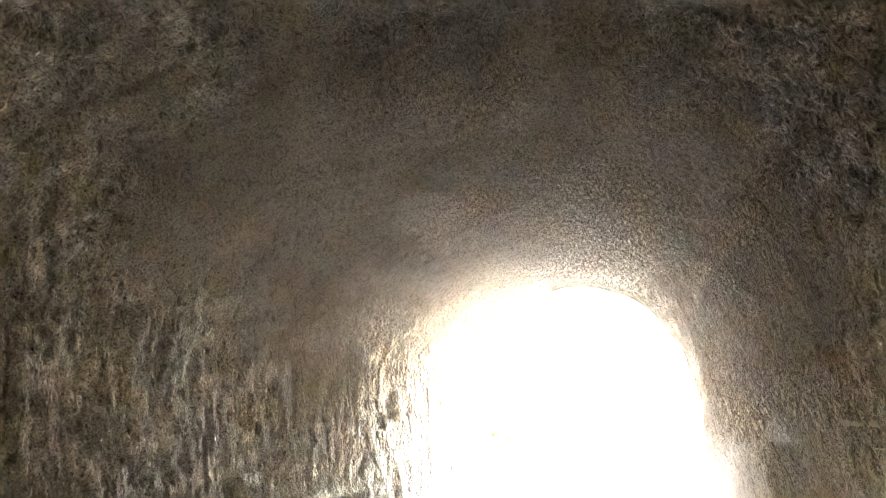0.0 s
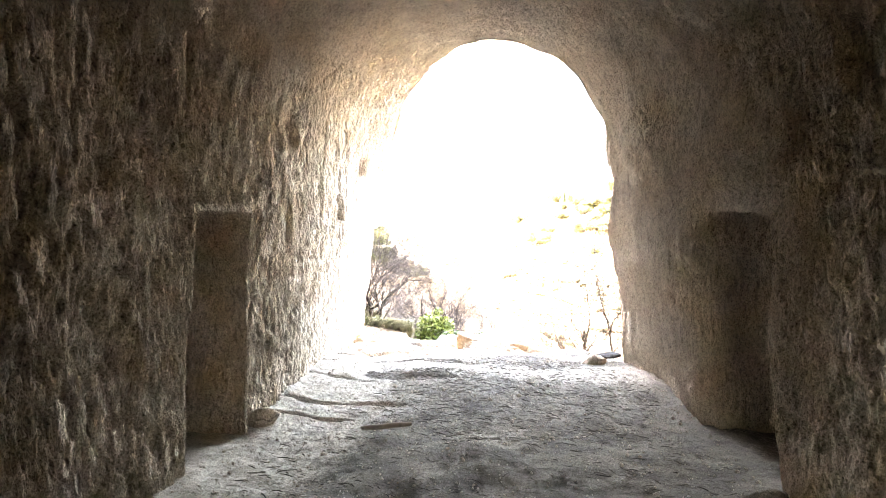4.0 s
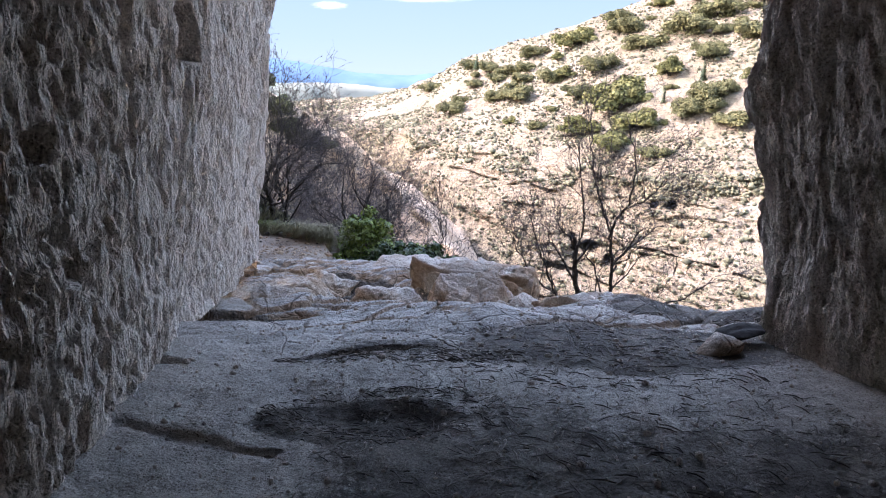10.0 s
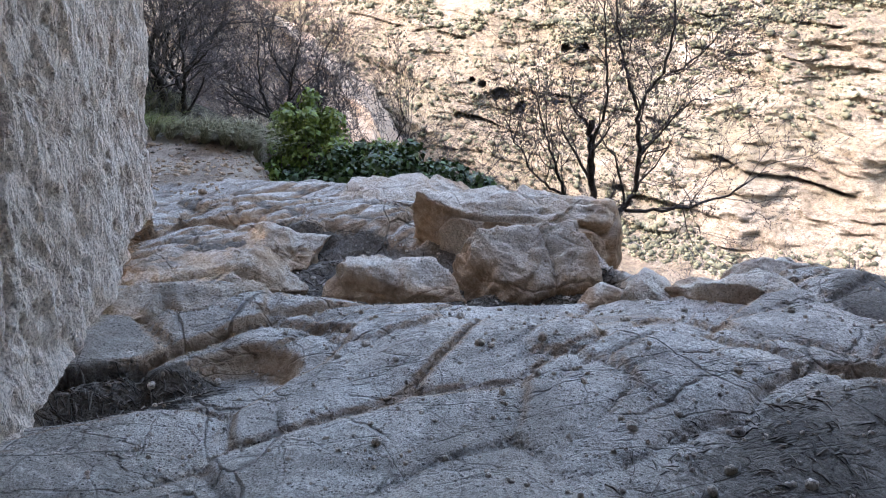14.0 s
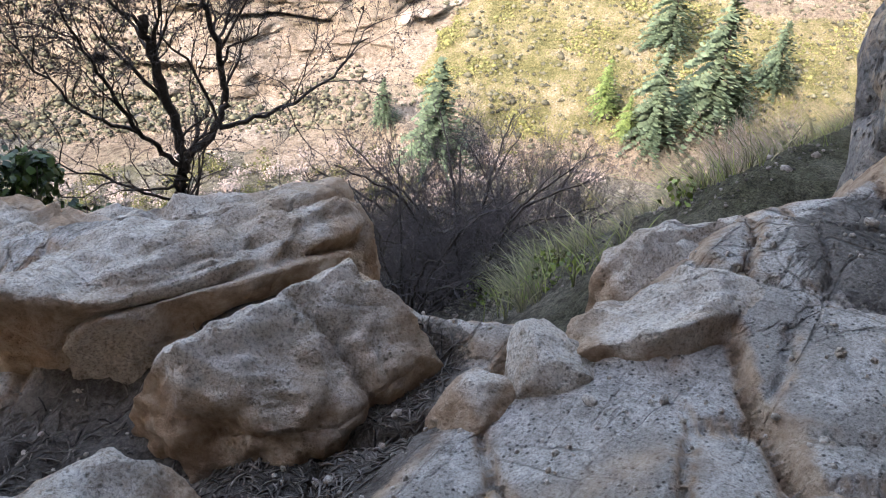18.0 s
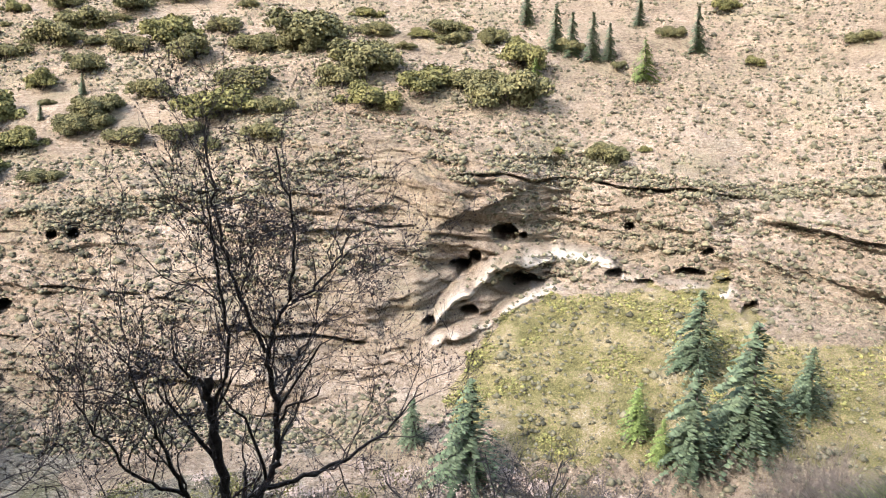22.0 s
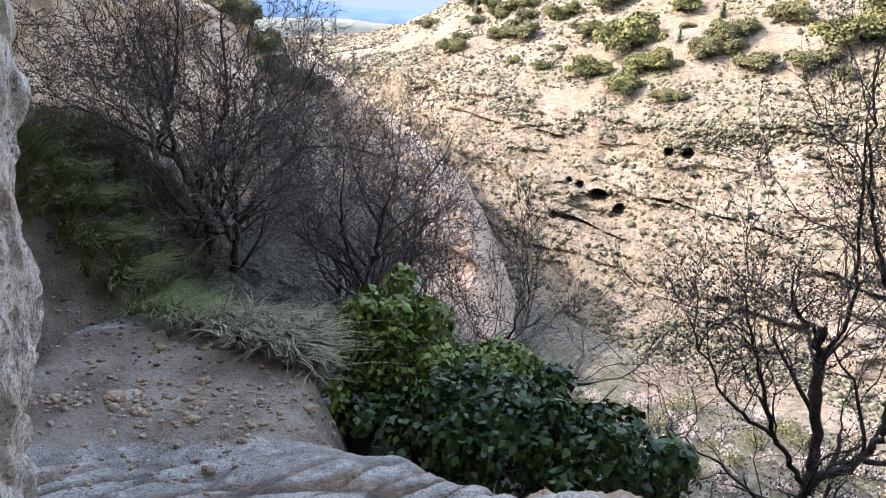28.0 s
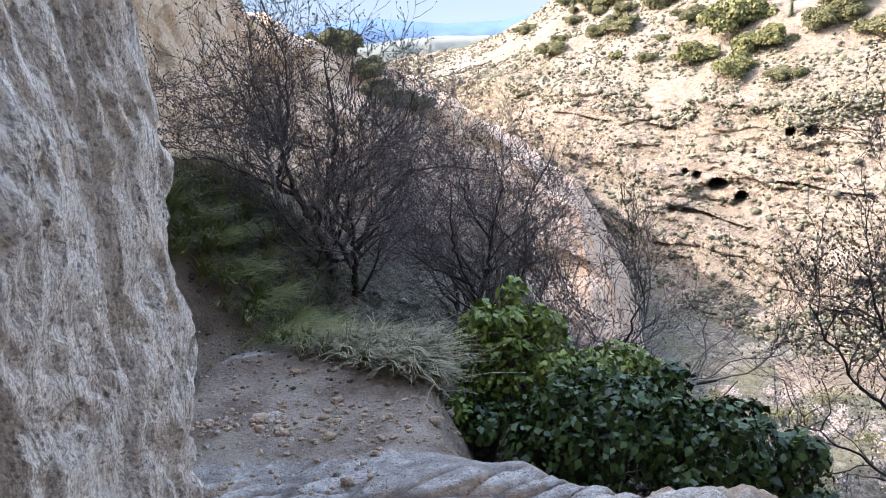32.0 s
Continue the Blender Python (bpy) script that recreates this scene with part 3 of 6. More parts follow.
def recess(name, label, side, y0, y1, z1, depth, room=None):
    """A cut opening: jambs and head, and either a back or a dark chamber behind."""
    n = 40
    t = np.linspace(0, 1, n)
    up = -0.3 + t * (z1 + 0.3)
    first = near_jamb(up) if room else np.full(n, y0)
    # the profile runs up one jamb, over the head and down the other
    prof = np.concatenate([np.stack([first, up], 1), np.stack([first[-1] + t * (y1 - first[-1]), np.full(n, z1)], 1)[1:], np.stack([np.full(n, y1), up[::-1]], 1)[1:]])
    m, k = len(prof), 34
    d = np.repeat(np.linspace(0, 1, k) ** 1.2, m)
    yy, zz = np.tile(prof[:, 0], k), np.tile(prof[:, 1], k)
    reach = depth * (1 + (0.10 * vnoise(xyz(zz * 2.2, yy, 0), 88) if room else 0))
    lip = 0.07 * (yy > first.max() + 0.06) * (1 if room else 0)
    p = xyz(wall_x(side, yy, zz) + side * (lip * (1 - d) + d * reach), yy, zz)
    rough = sstep(0.0, 0.12, d)[:, None] * np.stack([0 * d, fbm(p * 6, 3, 13), fbm(p * 6, 3, 14)], 1)
    # worn jambs: hollows where the opening narrows and widens
    p = p + rock_shift(p, 0.55) + 0.03 * rough + (sstep(0.05, 0.5, d) * 0.05 * vnoise(xyz(zz * 2.5, d * 2, 0), 89))[:, None] * np.array([0, 1.0, 0])
    f = grid_faces(k, m, flip=side > 0)
    ob = tagged(mesh_object(name, p, f, MAT_CARVED), label, "doorway", kind="structure")
    far = float(wall_x(side, (y0 + y1) / 2, 1.6)) + side * (0.82 * depth if room else 0.97 * depth)
    if room:
        a, b, zt, dx = room
        box = [(far, a, -0.1), (far, b, -0.1), (far + side * dx, b, -0.1), (far + side * dx, a, -0.1), (far, a, zt), (far, b, zt), (far + side * dx, b, zt), (far + side * dx, a, zt)]
        fs = [(0, 1, 2, 3), (4, 7, 6, 5), (1, 5, 6, 2), (2, 6, 7, 3), (3, 7, 4, 0)]
        tagged(mesh_object(name + "_chamber", box, fs, MAT_CARVED, False), "dark rock chamber behind the doorway", "chamber", kind="structure")
        wall = [(far, a, -0.1), (far, y0, -0.1), (far, y0, zt), (far, a, zt), (far, y1, -0.1), (far, b, -0.1), (far, b, zt), (far, y1, zt), (far, y0, z1), (far, y1, z1), (far, y1, zt), (far, y0, zt)]
        tagged(mesh_object(name + "_chamber_front", wall, [(0, 1, 2, 3), (4, 5, 6, 7), (8, 9, 10, 11)], MAT_CARVED, False), "rock wall of the dark chamber", "chamber wall", kind="structure")
    else:
        back = [(far, y0 - 0.3, -0.3), (far, y1 + 0.3, -0.3), (far, y1 + 0.3, z1 + 0.3), (far, y0 - 0.3, z1 + 0.3)]
        tagged(mesh_object(name + "_back", back, [(0, 1, 2, 3)], MAT_CARVED, False), "rough rock back of the niche", "niche", kind="structure")
    return ob


recess("door_1", "dark rock-cut doorway with a worn jamb", 1, DOOR[0], DOOR[1], DOOR[3], 0.95, (4.6, 8.6, 2.3, 3.0))
recess("door_2", "rock-cut niche with a sooty head", -1, NICHE[0], NICHE[1], NICHE[3], 0.9)

# unseen end wall; its opening is added to let fill light in
back = [(-2.6, -3.9, -0.5), (2.6, -3.9, -0.5), (2.6, -3.9, 4.2), (-2.6, -3.9, 4.2), (0.2, -3.9, -0.5), (1.85, -3.9, -0.5), (1.85, -3.9, 2.9), (0.2, -3.9, 2.9)]
tagged(mesh_object("wall_back", back, [(0, 4, 7, 3), (5, 1, 2, 6), (7, 6, 2, 3)], MAT_CARVED, False), "rock end wall with the low entrance of the passage", "rock wall", kind="structure")



# ---- the ledge and the passage floor, one sheet of stone ----
def ledge_rim(x, y):
    """Metres inside (+) or outside (-) the rim of the ledge."""
    return np.interp(x, [-6, -2.6, -2.0, -1.2, -0.5, 0.1, 0.3, 0.5, 0.8, 1.5, 2.4, 4, 7], [15.4, 15.6, 15.3, 15.0, 14.3, 13.5, 12.6, 12.0, 11.9, 11.9, 11.8, 11.8, 11.8]) - y


def thin_joints(x, y):
    """Narrow parallel slabs on the back of the ledge: how near a joint lies, and the slab's tone."""
    q = xyz(x, y, 0)
    a, c = x * 0.9 + y * 0.42 + 0.12 * fbm(q * 1.3, 3, 93), -x * 0.42 + y * 0.9 + 0.10 * fbm(q * 1.6, 3, 94)
    f1, gap, tone = cells(a / 0.5, c / 0.13, 95)
    k = sstep(12.6, 13.2, y) * sstep(15.2, 14.7, y) * sstep(-0.2, -0.7, x) * sstep(-0.45, 0.0, vnoise(q * 0.9, 96) + 0.25)
    return k * sstep(0.28, 0.05, gap), k * tone


def floor_height(x, y):
    q = xyz(x, y, 0)
    z = -0.02 - 0.40 * sstep(9.5, 13.0, y) - 0.22 * sstep(13.0, 15.6, y) + 0.05 * fbm(q * 0.8, 3, 31) + 0.018 * fbm(q * 3.5, 4, 35) + 0.009 * sstep(10.4, 9.4, y) * (0.4 - np.abs(fbm(q * 11, 3, 37)))
    z = z - 0.05 * sstep(1.2, 3.5, x) * sstep(10, 11, y)
    # carved slots and pits
    for x0, y0, x1, y1, w, d in ((-1.25, 10.13, -0.5, 10.3, 0.045, 0.08), (-1.9, 8.2, -0.8, 8.05, 0.035, 0.05), (-1.85, 7.65, -1.2, 7.6, 0.03, 0.04), (-2.0, 9.98, -1.9, 9.98, 0.06, 0.07), (-1.0, 9.3, -0.6, 9.15, 0.14, 0.035), (1.62, 5.8, 1.72, 5.86, 0.11, 0.16), (-2.1, 11.5, -1.5, 11.7, 0.16, 0.13), (-1.9, 9.15, -1.2, 8.9, 0.03, 0.035)):
        dx, dy = x1 - x0, y1 - y0
        k = np.clip(((x - x0) * dx + (y - y0) * dy) / (dx * dx + dy * dy), 0, 1)
        r = np.hypot(x - x0 - k * dx, y - y0 - k * dy) + 0.03 * vnoise(q * 6, 41)
        z = z - d * sstep(w * 1.35, w * 0.55, r)
    # swollen slabs with cracks between them, outside
    w = 0.16 * fbm(q * 1.1, 3, 51)
    a, c = x * 0.88 + y * 0.47 + w, -x * 0.47 + y * 0.88 + 0.16 * fbm(q * 1.1, 3, 55)
    out = sstep(10.3, 11.4, y) * (1 - 0.75 * sstep(14.0, 14.6, y)) * (1 - 0.85 * sstep(1.2, 0.8, np.hypot((x + 1.0) / 0.8, (y - 12.95) / 0.5)))
    f1, gap, tone = cells(a / 0.95, c / 0.5, 57)
    z = z + out * (0.10 * (1 - np.clip(f1, 0, 1) ** 2) + 0.035 * tone - 0.03 * sstep(0.06, 0.0, gap) - 0.05)
    f1, gap, tone = cells(a / 0.42, c / 0.26, 58)
    fine = out * sstep(-0.15, 0.35, vnoise(q * 0.9, 56))
    z = z + fine * (0.028 * (1 - np.clip(f1, 0, 1) ** 2) + 0.015 * tone - 0.022 * sstep(0.10, 0.0, gap))
    z = z - 0.07 * sstep(1.2, 0.6, np.hypot((x + 1.0) / 0.8, (y - 12.95) / 0.5))
    thin, lift = thin_joints(x, y)
    z = z + 0.012 * lift - 0.022 * thin
    rim = ledge_rim(x, y) + 0.12 * fbm(q * 1.5, 3, 59)
    z = z + 0.05 * sstep(0.5, 0.1, rim) * sstep(10.5, 11.5, y)
    z = z - 0.13 * sstep(1.2, 0.5, np.hypot((x + 0.5) / 1.0, (y - 12.5) / 0.36)) - 0.08 * sstep(1.2, 0.6, np.hypot((x + 1.0) / 0.8, (y - 12.95) / 0.5))
    path = sstep(-1.75, -1.05, x + 0.08 * vnoise(q * 3, 60))  # the earth path leads on level there
    return z - path * (0.9 * sstep(0.05, -0.55, rim) + 2.2 * np.clip(-rim - 0.25, 0, 2))


def soil_mask(x, y):
    q = xyz(x, y, 0)
    k = 0.46 * sstep(9.9, 8.8, y) * sstep(-1.7, -0.6, x) + 0.12 * sstep(9.5, 6, y)
    for cx, cy, rx, ry, a in ((0.7, 10.35, 1.15, 0.7, 0.8), (-0.85, 9.2, 0.5, 0.25, 0.75), (-1.9, 11.6, 0.42, 0.25, 0.8), (-1.2, 13.0, 0.7, 0.5, 1.05), (-0.45, 12.95, 0.6, 0.35, 1.0), (-0.2, 12.45, 0.55, 0.26, 1.0), (1.35, 11.55, 0.5, 0.3, 0.9), (2.2, 11.3, 0.7, 0.4, 0.7), (-2.5, 15.75, 1.5, 0.7, 0.95), (-1.7, 15.45, 0.9, 0.35, 0.8), (-0.55, 10.28, 0.8, 0.2, 0.5)):
        k = np.maximum(k, a * sstep(1.25, 0.6, np.hypot((x - cx) / rx, (y - cy) / ry)))
    return k + 0.12 * fbm(q * 1.4, 3, 91)


def build_floor():
    xs, ys = np.linspace(-3.4, 3.2, 300), np.concatenate([np.linspace(-4, 4.0, 100), np.linspace(4.03, 16.6, 620)])
    X, Y = (a.ravel() for a in np.meshgrid(xs, ys))
    Z = floor_height(X, Y)
    gy, gx = np.gradient(Z.reshape(len(ys), len(xs)), ys, xs)
    steep = np.hypot(gx, gy).ravel()
    ochre = 0.85 * sstep(0.35, 0.9, steep + 0.2 * fbm(xyz(X, Y, 0) * 3, 3, 92)) * sstep(10.6, 11.3, Y)
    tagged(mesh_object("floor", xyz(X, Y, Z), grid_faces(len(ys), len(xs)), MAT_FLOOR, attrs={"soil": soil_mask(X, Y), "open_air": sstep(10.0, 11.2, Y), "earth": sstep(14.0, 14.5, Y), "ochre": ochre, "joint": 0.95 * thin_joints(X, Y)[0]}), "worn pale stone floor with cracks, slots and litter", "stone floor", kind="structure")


build_floor()

# ---- the cliff round the mouth ----
def build_cliff():
    # over the mouth: from the arch's edge up to the brow
    nu, nz = 150, 90
    u = np.repeat(np.linspace(0, 1, nu), nz)
    k = np.tile(np.linspace(0, 1, nz) ** 1.5, nu)
    ye = mouth(u)
    x, z = passage(u, ye)
    ye = ye + 0.12 * vnoise(xyz(u * 40, 0, 0), 3)
    top = 17.0
    xt = x + 1.2 * np.sign(x + 0.1) * sstep(0.15, 0.85, np.abs(x + 0.1) / 1.9) * k
    p = xyz(xt, ye + 0.5 * k - 1.5 * k * k, np.maximum(z, 0) + (top - np.maximum(z, 0)) * k)
    keep = ((u > 0.26) & (u < 0.74)).reshape(nu, nz)[:-1, :-1]
    base = xyz(x, mouth(u), z)
    p = p + rock_shift(np.where(k[:, None] > 0, p, base), 0.55) + (k * 1.0)[:, None] * np.stack([0 * k, 0.35 * fbm(p * 0.5, 4, 101), 0 * k], 1)
    f = grid_faces(nu, nz, keep)
    tagged(mesh_object("wall_brow", p, f, MAT_OUTER), "weathered cliff brow over the cave mouth", "cliff", kind="structure")
    # cliff faces to either side
    right = [(1.50, 10.30), (1.75, 10.6), (2.0, 11.0), (2.25, 11.45), (2.45, 11.85), (2.9, 12.05), (4.0, 12.12), (7, 12.0), (12, 12.2), (20, 13.1), (34, 14.4), (60, 16)]
    left = [(-2.15, 13.55), (-2.3, 13.85), (-2.7, 14.1), (-3.9, 14.8), (-6.2, 16.6), (-8.6, 20.5), (-9.2, 22.4)]
    left_far = [(-9.2, 22.4), (-10.4, 27), (-12.2, 34), (-13.5, 42), (-15, 54), (-18, 57), (-26, 60)]
    for name, line, mat, label, tops in (("wall_cliff_right", right, MAT_DARKROCK, "dark grey pitted cliff face beside the ledge", None), ("wall_cliff_left", left, MAT_OUTER, "pale weathered cliff face along the path", [17, 15, 13, 12.5]), ("wall_cliff_valley", left_far, MAT_CLIFF, "tall pale orange cliff up the valley", [12.5, 12, 12, 13])):
        line = np.array(line)
        seg = np.r_[0, np.cumsum(np.hypot(*np.diff(line, axis=0).T))]
        s = np.concatenate([np.linspace(0, 6, 150), np.linspace(6.1, max(seg[-1], 7), 130)])
        n = 260 if tops is None else 150
        S, K = np.repeat(s, n), np.tile(np.linspace(0, 1, n) ** 1.4, len(s))
        px, py = np.interp(S, seg, line[:, 0]), np.interp(S, seg, line[:, 1])
        ztop = np.interp(S / seg[-1], [0, 0.3, 0.7, 1], tops) if tops else np.interp(S, [0, 5, 9, 14, 26, 60], [17, 17, 13, 8, -2, -20])
        zlow = -2.0 - 0.3 * np.clip(S - 3, 0, 14) - (6.0 if mat is MAT_CLIFF else 0)
        ztop = np.maximum(ztop, zlow + 0.5)
        z = zlow + (ztop - zlow) * K
        p = xyz(px, py - 0.02 * np.clip(z, 0, 20), z)
        amp = sstep(0, 0.5, S)[:, None] * (3.0 if mat is MAT_CLIFF else 1.0)
        p = p + rock_shift(p, 0.55) + amp * np.stack([0.1 * fbm(p * 1.1, 4, 111), 0.16 * fbm(p * 0.9, 4, 112) + 0.5 * sstep(6, 14, S) * fbm(p * 0.22, 3, 113), 0 * S], 1)
        pit = vnoise(p * np.array([5, 5, 4.0]), 115)
        small = vnoise(p * np.array([11, 11, 9.0]), 116)
        p[:, 1] -= (0.13 * sstep(0.3, 0.6, pit) + 0.06 * sstep(0.35, 0.65, small)) * sstep(0.3, 1, S) * (mat is not MAT_CLIFF)
        tagged(mesh_object(name, p, grid_faces(len(s), n, flip=not name.endswith("right")), mat), label, "cliff", kind="structure")


build_cliff()


def build_massif():
    """The hill in which the passage lies: it closes the place and throws the ledge's shade."""
    xs, ys = np.linspace(-60, 70, 90), np.linspace(-70, 14, 70)
    X, Y = (a.ravel() for a in np.meshgrid(xs, ys))
    brow = np.interp(X, [-24, -14, -8, -4, -2, 2, 6, 20, 60], [45, 34, 17.5, 14.0, 12.6, 10.0, 11.4, 12, 22])
    Y = np.where(Y > 0, Y / 14 * brow, Y)
    Z = 16.0 + 0.12 * np.clip(brow - Y, 0, 60) + 1.2 * fbm(xyz(X, Y, 0) * 0.1, 4, 121) - np.interp(X, [-60, -24, -10, 0, 5, 9, 14, 26, 60], [7, 8, 3.5, 0, 2, 5, 11, 21, 42])
    tagged(mesh_object("ground_plateau", xyz(X, Y, Z), grid_faces(len(ys), len(xs)), MAT_HILL, attrs={"meadow": 0 * X}), "rocky plateau above the cliff", "ground", kind="structure")


build_massif()
# unseen box added against stray light, open at the back for the fill
shell = [(-4.6, -6, -1), (7.2, -6, -1), (7.2, 9.6, -1), (-4.6, 9.6, -1), (-4.6, -6, 6.5), (7.2, -6, 6.5), (7.2, 9.6, 6.5), (-4.6, 9.6, 6.5)]
tagged(mesh_object("wall_massif", shell, [(0, 1, 2, 3), (4, 7, 6, 5), (1, 5, 6, 2), (3, 7, 4, 0)], MAT_HILL, False), "solid rock round the passage", "rock", kind="structure")

# ---- the valley ----
CLIFF_LINE = np.array([(-120, 190), (-70, 130), (-42, 100), (-26, 74), (-19, 52), (-14, 40), (-12.2, 34), (-10, 27), (-7.5, 20), (-5.2, 16.0), (-3.6, 14.6), (-2.3, 13.6), (0.4, 12.4), (4.2, 12.2), (12, 12.3), (20, 13.1), (34, 14.4), (60, 16), (140, 22)], float)


def cliff_distance(x, y):
    """Metres out from the line of our own cliff (negative behind it) and how far along it."""
    best, along, side = np.full(np.shape(x), 1e9), np.zeros(np.shape(x)), np.zeros(np.shape(x))
    s0 = 0.0
    for (ax, ay), (bx, by) in zip(CLIFF_LINE[:-1], CLIFF_LINE[1:]):
        dx, dy = bx - ax, by - ay
        L2 = dx * dx + dy * dy
        k = np.clip(((x - ax) * dx + (y - ay) * dy) / L2, 0, 1)
        d = np.hypot(x - ax - k * dx, y - ay - k * dy)
        sgn = np.sign(dx * (y - ay) - dy * (x - ax))
        better = d < best
        best, along, side = np.where(better, d, best), np.where(better, s0 + k * math.sqrt(L2), along), np.where(better, sgn, side)
        s0 += math.sqrt(L2)
    return best * side, along


FLOOR_Z = -31.0


def near_height(x, y):
    d, s = cliff_distance(x, y)
    q = xyz(x, y, 0)
    foot = np.interp(x, [-60, -26, -14, -8, -4, -2, 0.5, 1.5, 4, 8, 12, 20, 34, 60], [-9, -6, -4.2, -1.6, -0.3, -0.6, -1.7, -1.8, -1.4, -2.3, -3.4, -7.2, -15, -27])
    bench = np.interp(x, [-14, -8, -3.2, -1.5, 0.2], [0.0, 0.8, 3.0, 3.4, 0.6])
    fall = np.clip(d - bench, 0, 999)
    z = foot - np.interp(x, [1.5, 4, 7], [0.85, 1.0, 1.2]) * fall
    z = z + (0.35 * fbm(q * 0.35, 4, 131) + 0.16 * fbm(q * 1.4, 4, 135, 0.6)) * sstep(0.3, 3, d) + 0.045 * fbm(q * 3.4, 4, 136, 0.6)
    z = z + 0.75 * sstep(-2.8, -4.1, x + 0.15 * fbm(q * 1.2, 2, 139)) * sstep(2.2, 0.5, np.abs(y - 17.7)) * (d > 0)
    z = np.maximum(z, FLOOR_Z + 0.6 * fbm(q * 0.08, 3, 137))
    return np.where(d < -1.5, foot - 0.5, z)


VIEW = (-1.0, 11.7)
AZ = np.array([-20, -8, -3, 0, 4, 9, 14, 20, 27, 34, 40, 46, 52, 58, 64, 70, 77, 85, 100], float)
R_FOOT = np.array([135, 130, 120, 108, 96, 86, 78, 74, 72, 70, 68, 64, 62, 61, 61, 62, 63, 63, 63], float)
R_BASE = np.array([150, 146, 136, 122, 106, 94, 85, 81, 79, 78, 77, 79, 88, 92, 94, 94, 94, 94, 94], float)
EL_BASE = np.array([-9, -10, -11, -12.5, -15, -17.5, -20, -21.5, -21.5, -21.5, -21, -19, -14.2, -12.6, -12.4, -13, -14, -14, -14], float)
R_TOP = np.array([180, 170, 158, 142, 126, 114, 106, 102, 100, 99, 99, 99, 101, 104, 106, 107, 107, 107, 107], float)
EL_TOP = np.array([-3, -3.2, -3.2, -3.6, -4.4, -5.4, -6.2, -6.4, -5.6, -4.0, -3.0, -3.4, -3.2, -3.8, -4.6, -5.0, -4.0, -3.5, -3.5], float)
R_SKY = np.array([260, 240, 215, 200, 190, 180, 175, 172, 172, 174, 178, 182, 186, 188, 190, 190, 190, 190, 190], float)
EL_SKY = np.array([-1.2, -1.2, -0.8, -0.3, 1.9, 3.6, 5.2, 7.2, 9.0, 10.2, 11, 11.5, 12, 12.3, 12.5, 12.5, 12.5, 12.5, 12.5], float)


def far_profile(az):
    """The far side's section at an azimuth: radii and heights of foot, cliff base, cliff top, skyline and beyond."""
    g = lambda a: np.interp(az, AZ, a)
    rb, rt, rs = g(R_BASE), g(R_TOP), g(R_SKY)
    zb, zt, zs = (1.3 + r * np.tan(np.radians(g(e))) for r, e in ((rb, EL_BASE), (rt, EL_TOP), (rs, EL_SKY)))
    rf = g(R_FOOT)
    return [rf - 12, rf, rb, rt, rs, rs + 120], [0 * rf + FLOOR_Z - 0.4, 0 * rf + FLOOR_Z, np.maximum(zb, FLOOR_Z + 1.5), zt, zs, zs - 12]


def far_height(x, y):
    """Height of the far side, as built but for its small relief."""
    az, r = np.degrees(np.arctan2(x - VIEW[0], y - VIEW[1])), np.hypot(x - VIEW[0], y - VIEW[1])
    rr, zz = far_profile(az)
    return float(np.interp(r, [float(v) for v in rr], [float(v) for v in zz]))


# dug caves of the far cliff: azimuth, elevation, half width and half height in degrees, depth in metres
CAVES = [
    (19.3, -8.6, 0.33, 0.45, 3), (20.6, -8.6, 0.4, 0.5, 3), (12.4, -11.0, 0.2, 0.3, 3), (13.2, -11.3, 0.3, 0.4, 3), (14.6, -11.9, 0.7, 0.45, 3), (16.2, -13.0, 0.5, 0.6, 3),
    (24.2, -18.6, 0.5, 0.3, 3), (51.3, -9.2, 1.0, 0.8, 5), (52.7, -9.3, 0.3, 0.3, 3),
    (48.0, -11.6, 0.9, 0.6, 4), (45.6, -15.9, 0.55, 0.5, 3), (48.7, -15.0, 0.8, 0.45, 3), (52.6, -12.9, 1.8, 0.85, 4),
]
CAVES2 = [
    (49.1, -11.0, 0.5, 0.6, 3), (48.1, -12.1, 0.5, 0.6, 4), (48.7, -14.9, 0.7, 0.35, 3), (60.4, -8.4, 0.35, 0.4, 3), (66.1, -9.8, 0.25, 0.25, 3), (69.3, -13.6, 0.3, 0.7, 3), (55.0, -10.0, 0.35, 0.2, 2), (59.6, -11.9, 0.9, 0.45, 4), (61.7, -12.3, 0.7, 0.25, 3), (64.8, -11.4, 1.0, 0.4, 4), (65.8, -10.0, 0.25, 0.3, 2),
    (67.3, -12.0, 0.45, 0.5, 3), (68.9, -13.8, 0.4, 0.6, 3), (77.2, -3.6, 1.0, 0.6, 4), (79.9, -3.9, 0.5, 0.6, 3), (82.0, -3.6, 0.5, 0.5, 3), (36.5, -16.8, 1.6, 0.3, 3),
]
# long overhangs: azimuth from, to, elevation from, to, height in degrees, depth
OVERHANGS = [(39.3, 51.5, -0.5, -2.8, 0.3, 1.6), (46.5, 68.5, -4.8, -5.9, 0.25, 1.5), (11, 17, -13.2, -15.2, 0.7, 3.0), (70, 80, -7.5, -9, 0.35, 1.5), (30, 41, -15.8, -17.5, 0.35, 2.0), (24, 38, -5.5, -6.5, 0.2, 1.2), (28, 45, -8.3, -8.6, 0.22, 1.2), (3, 12, -6.0, -8.0, 0.3, 1.5), (17, 30, -11.5, -14, 0.25, 1.5)]


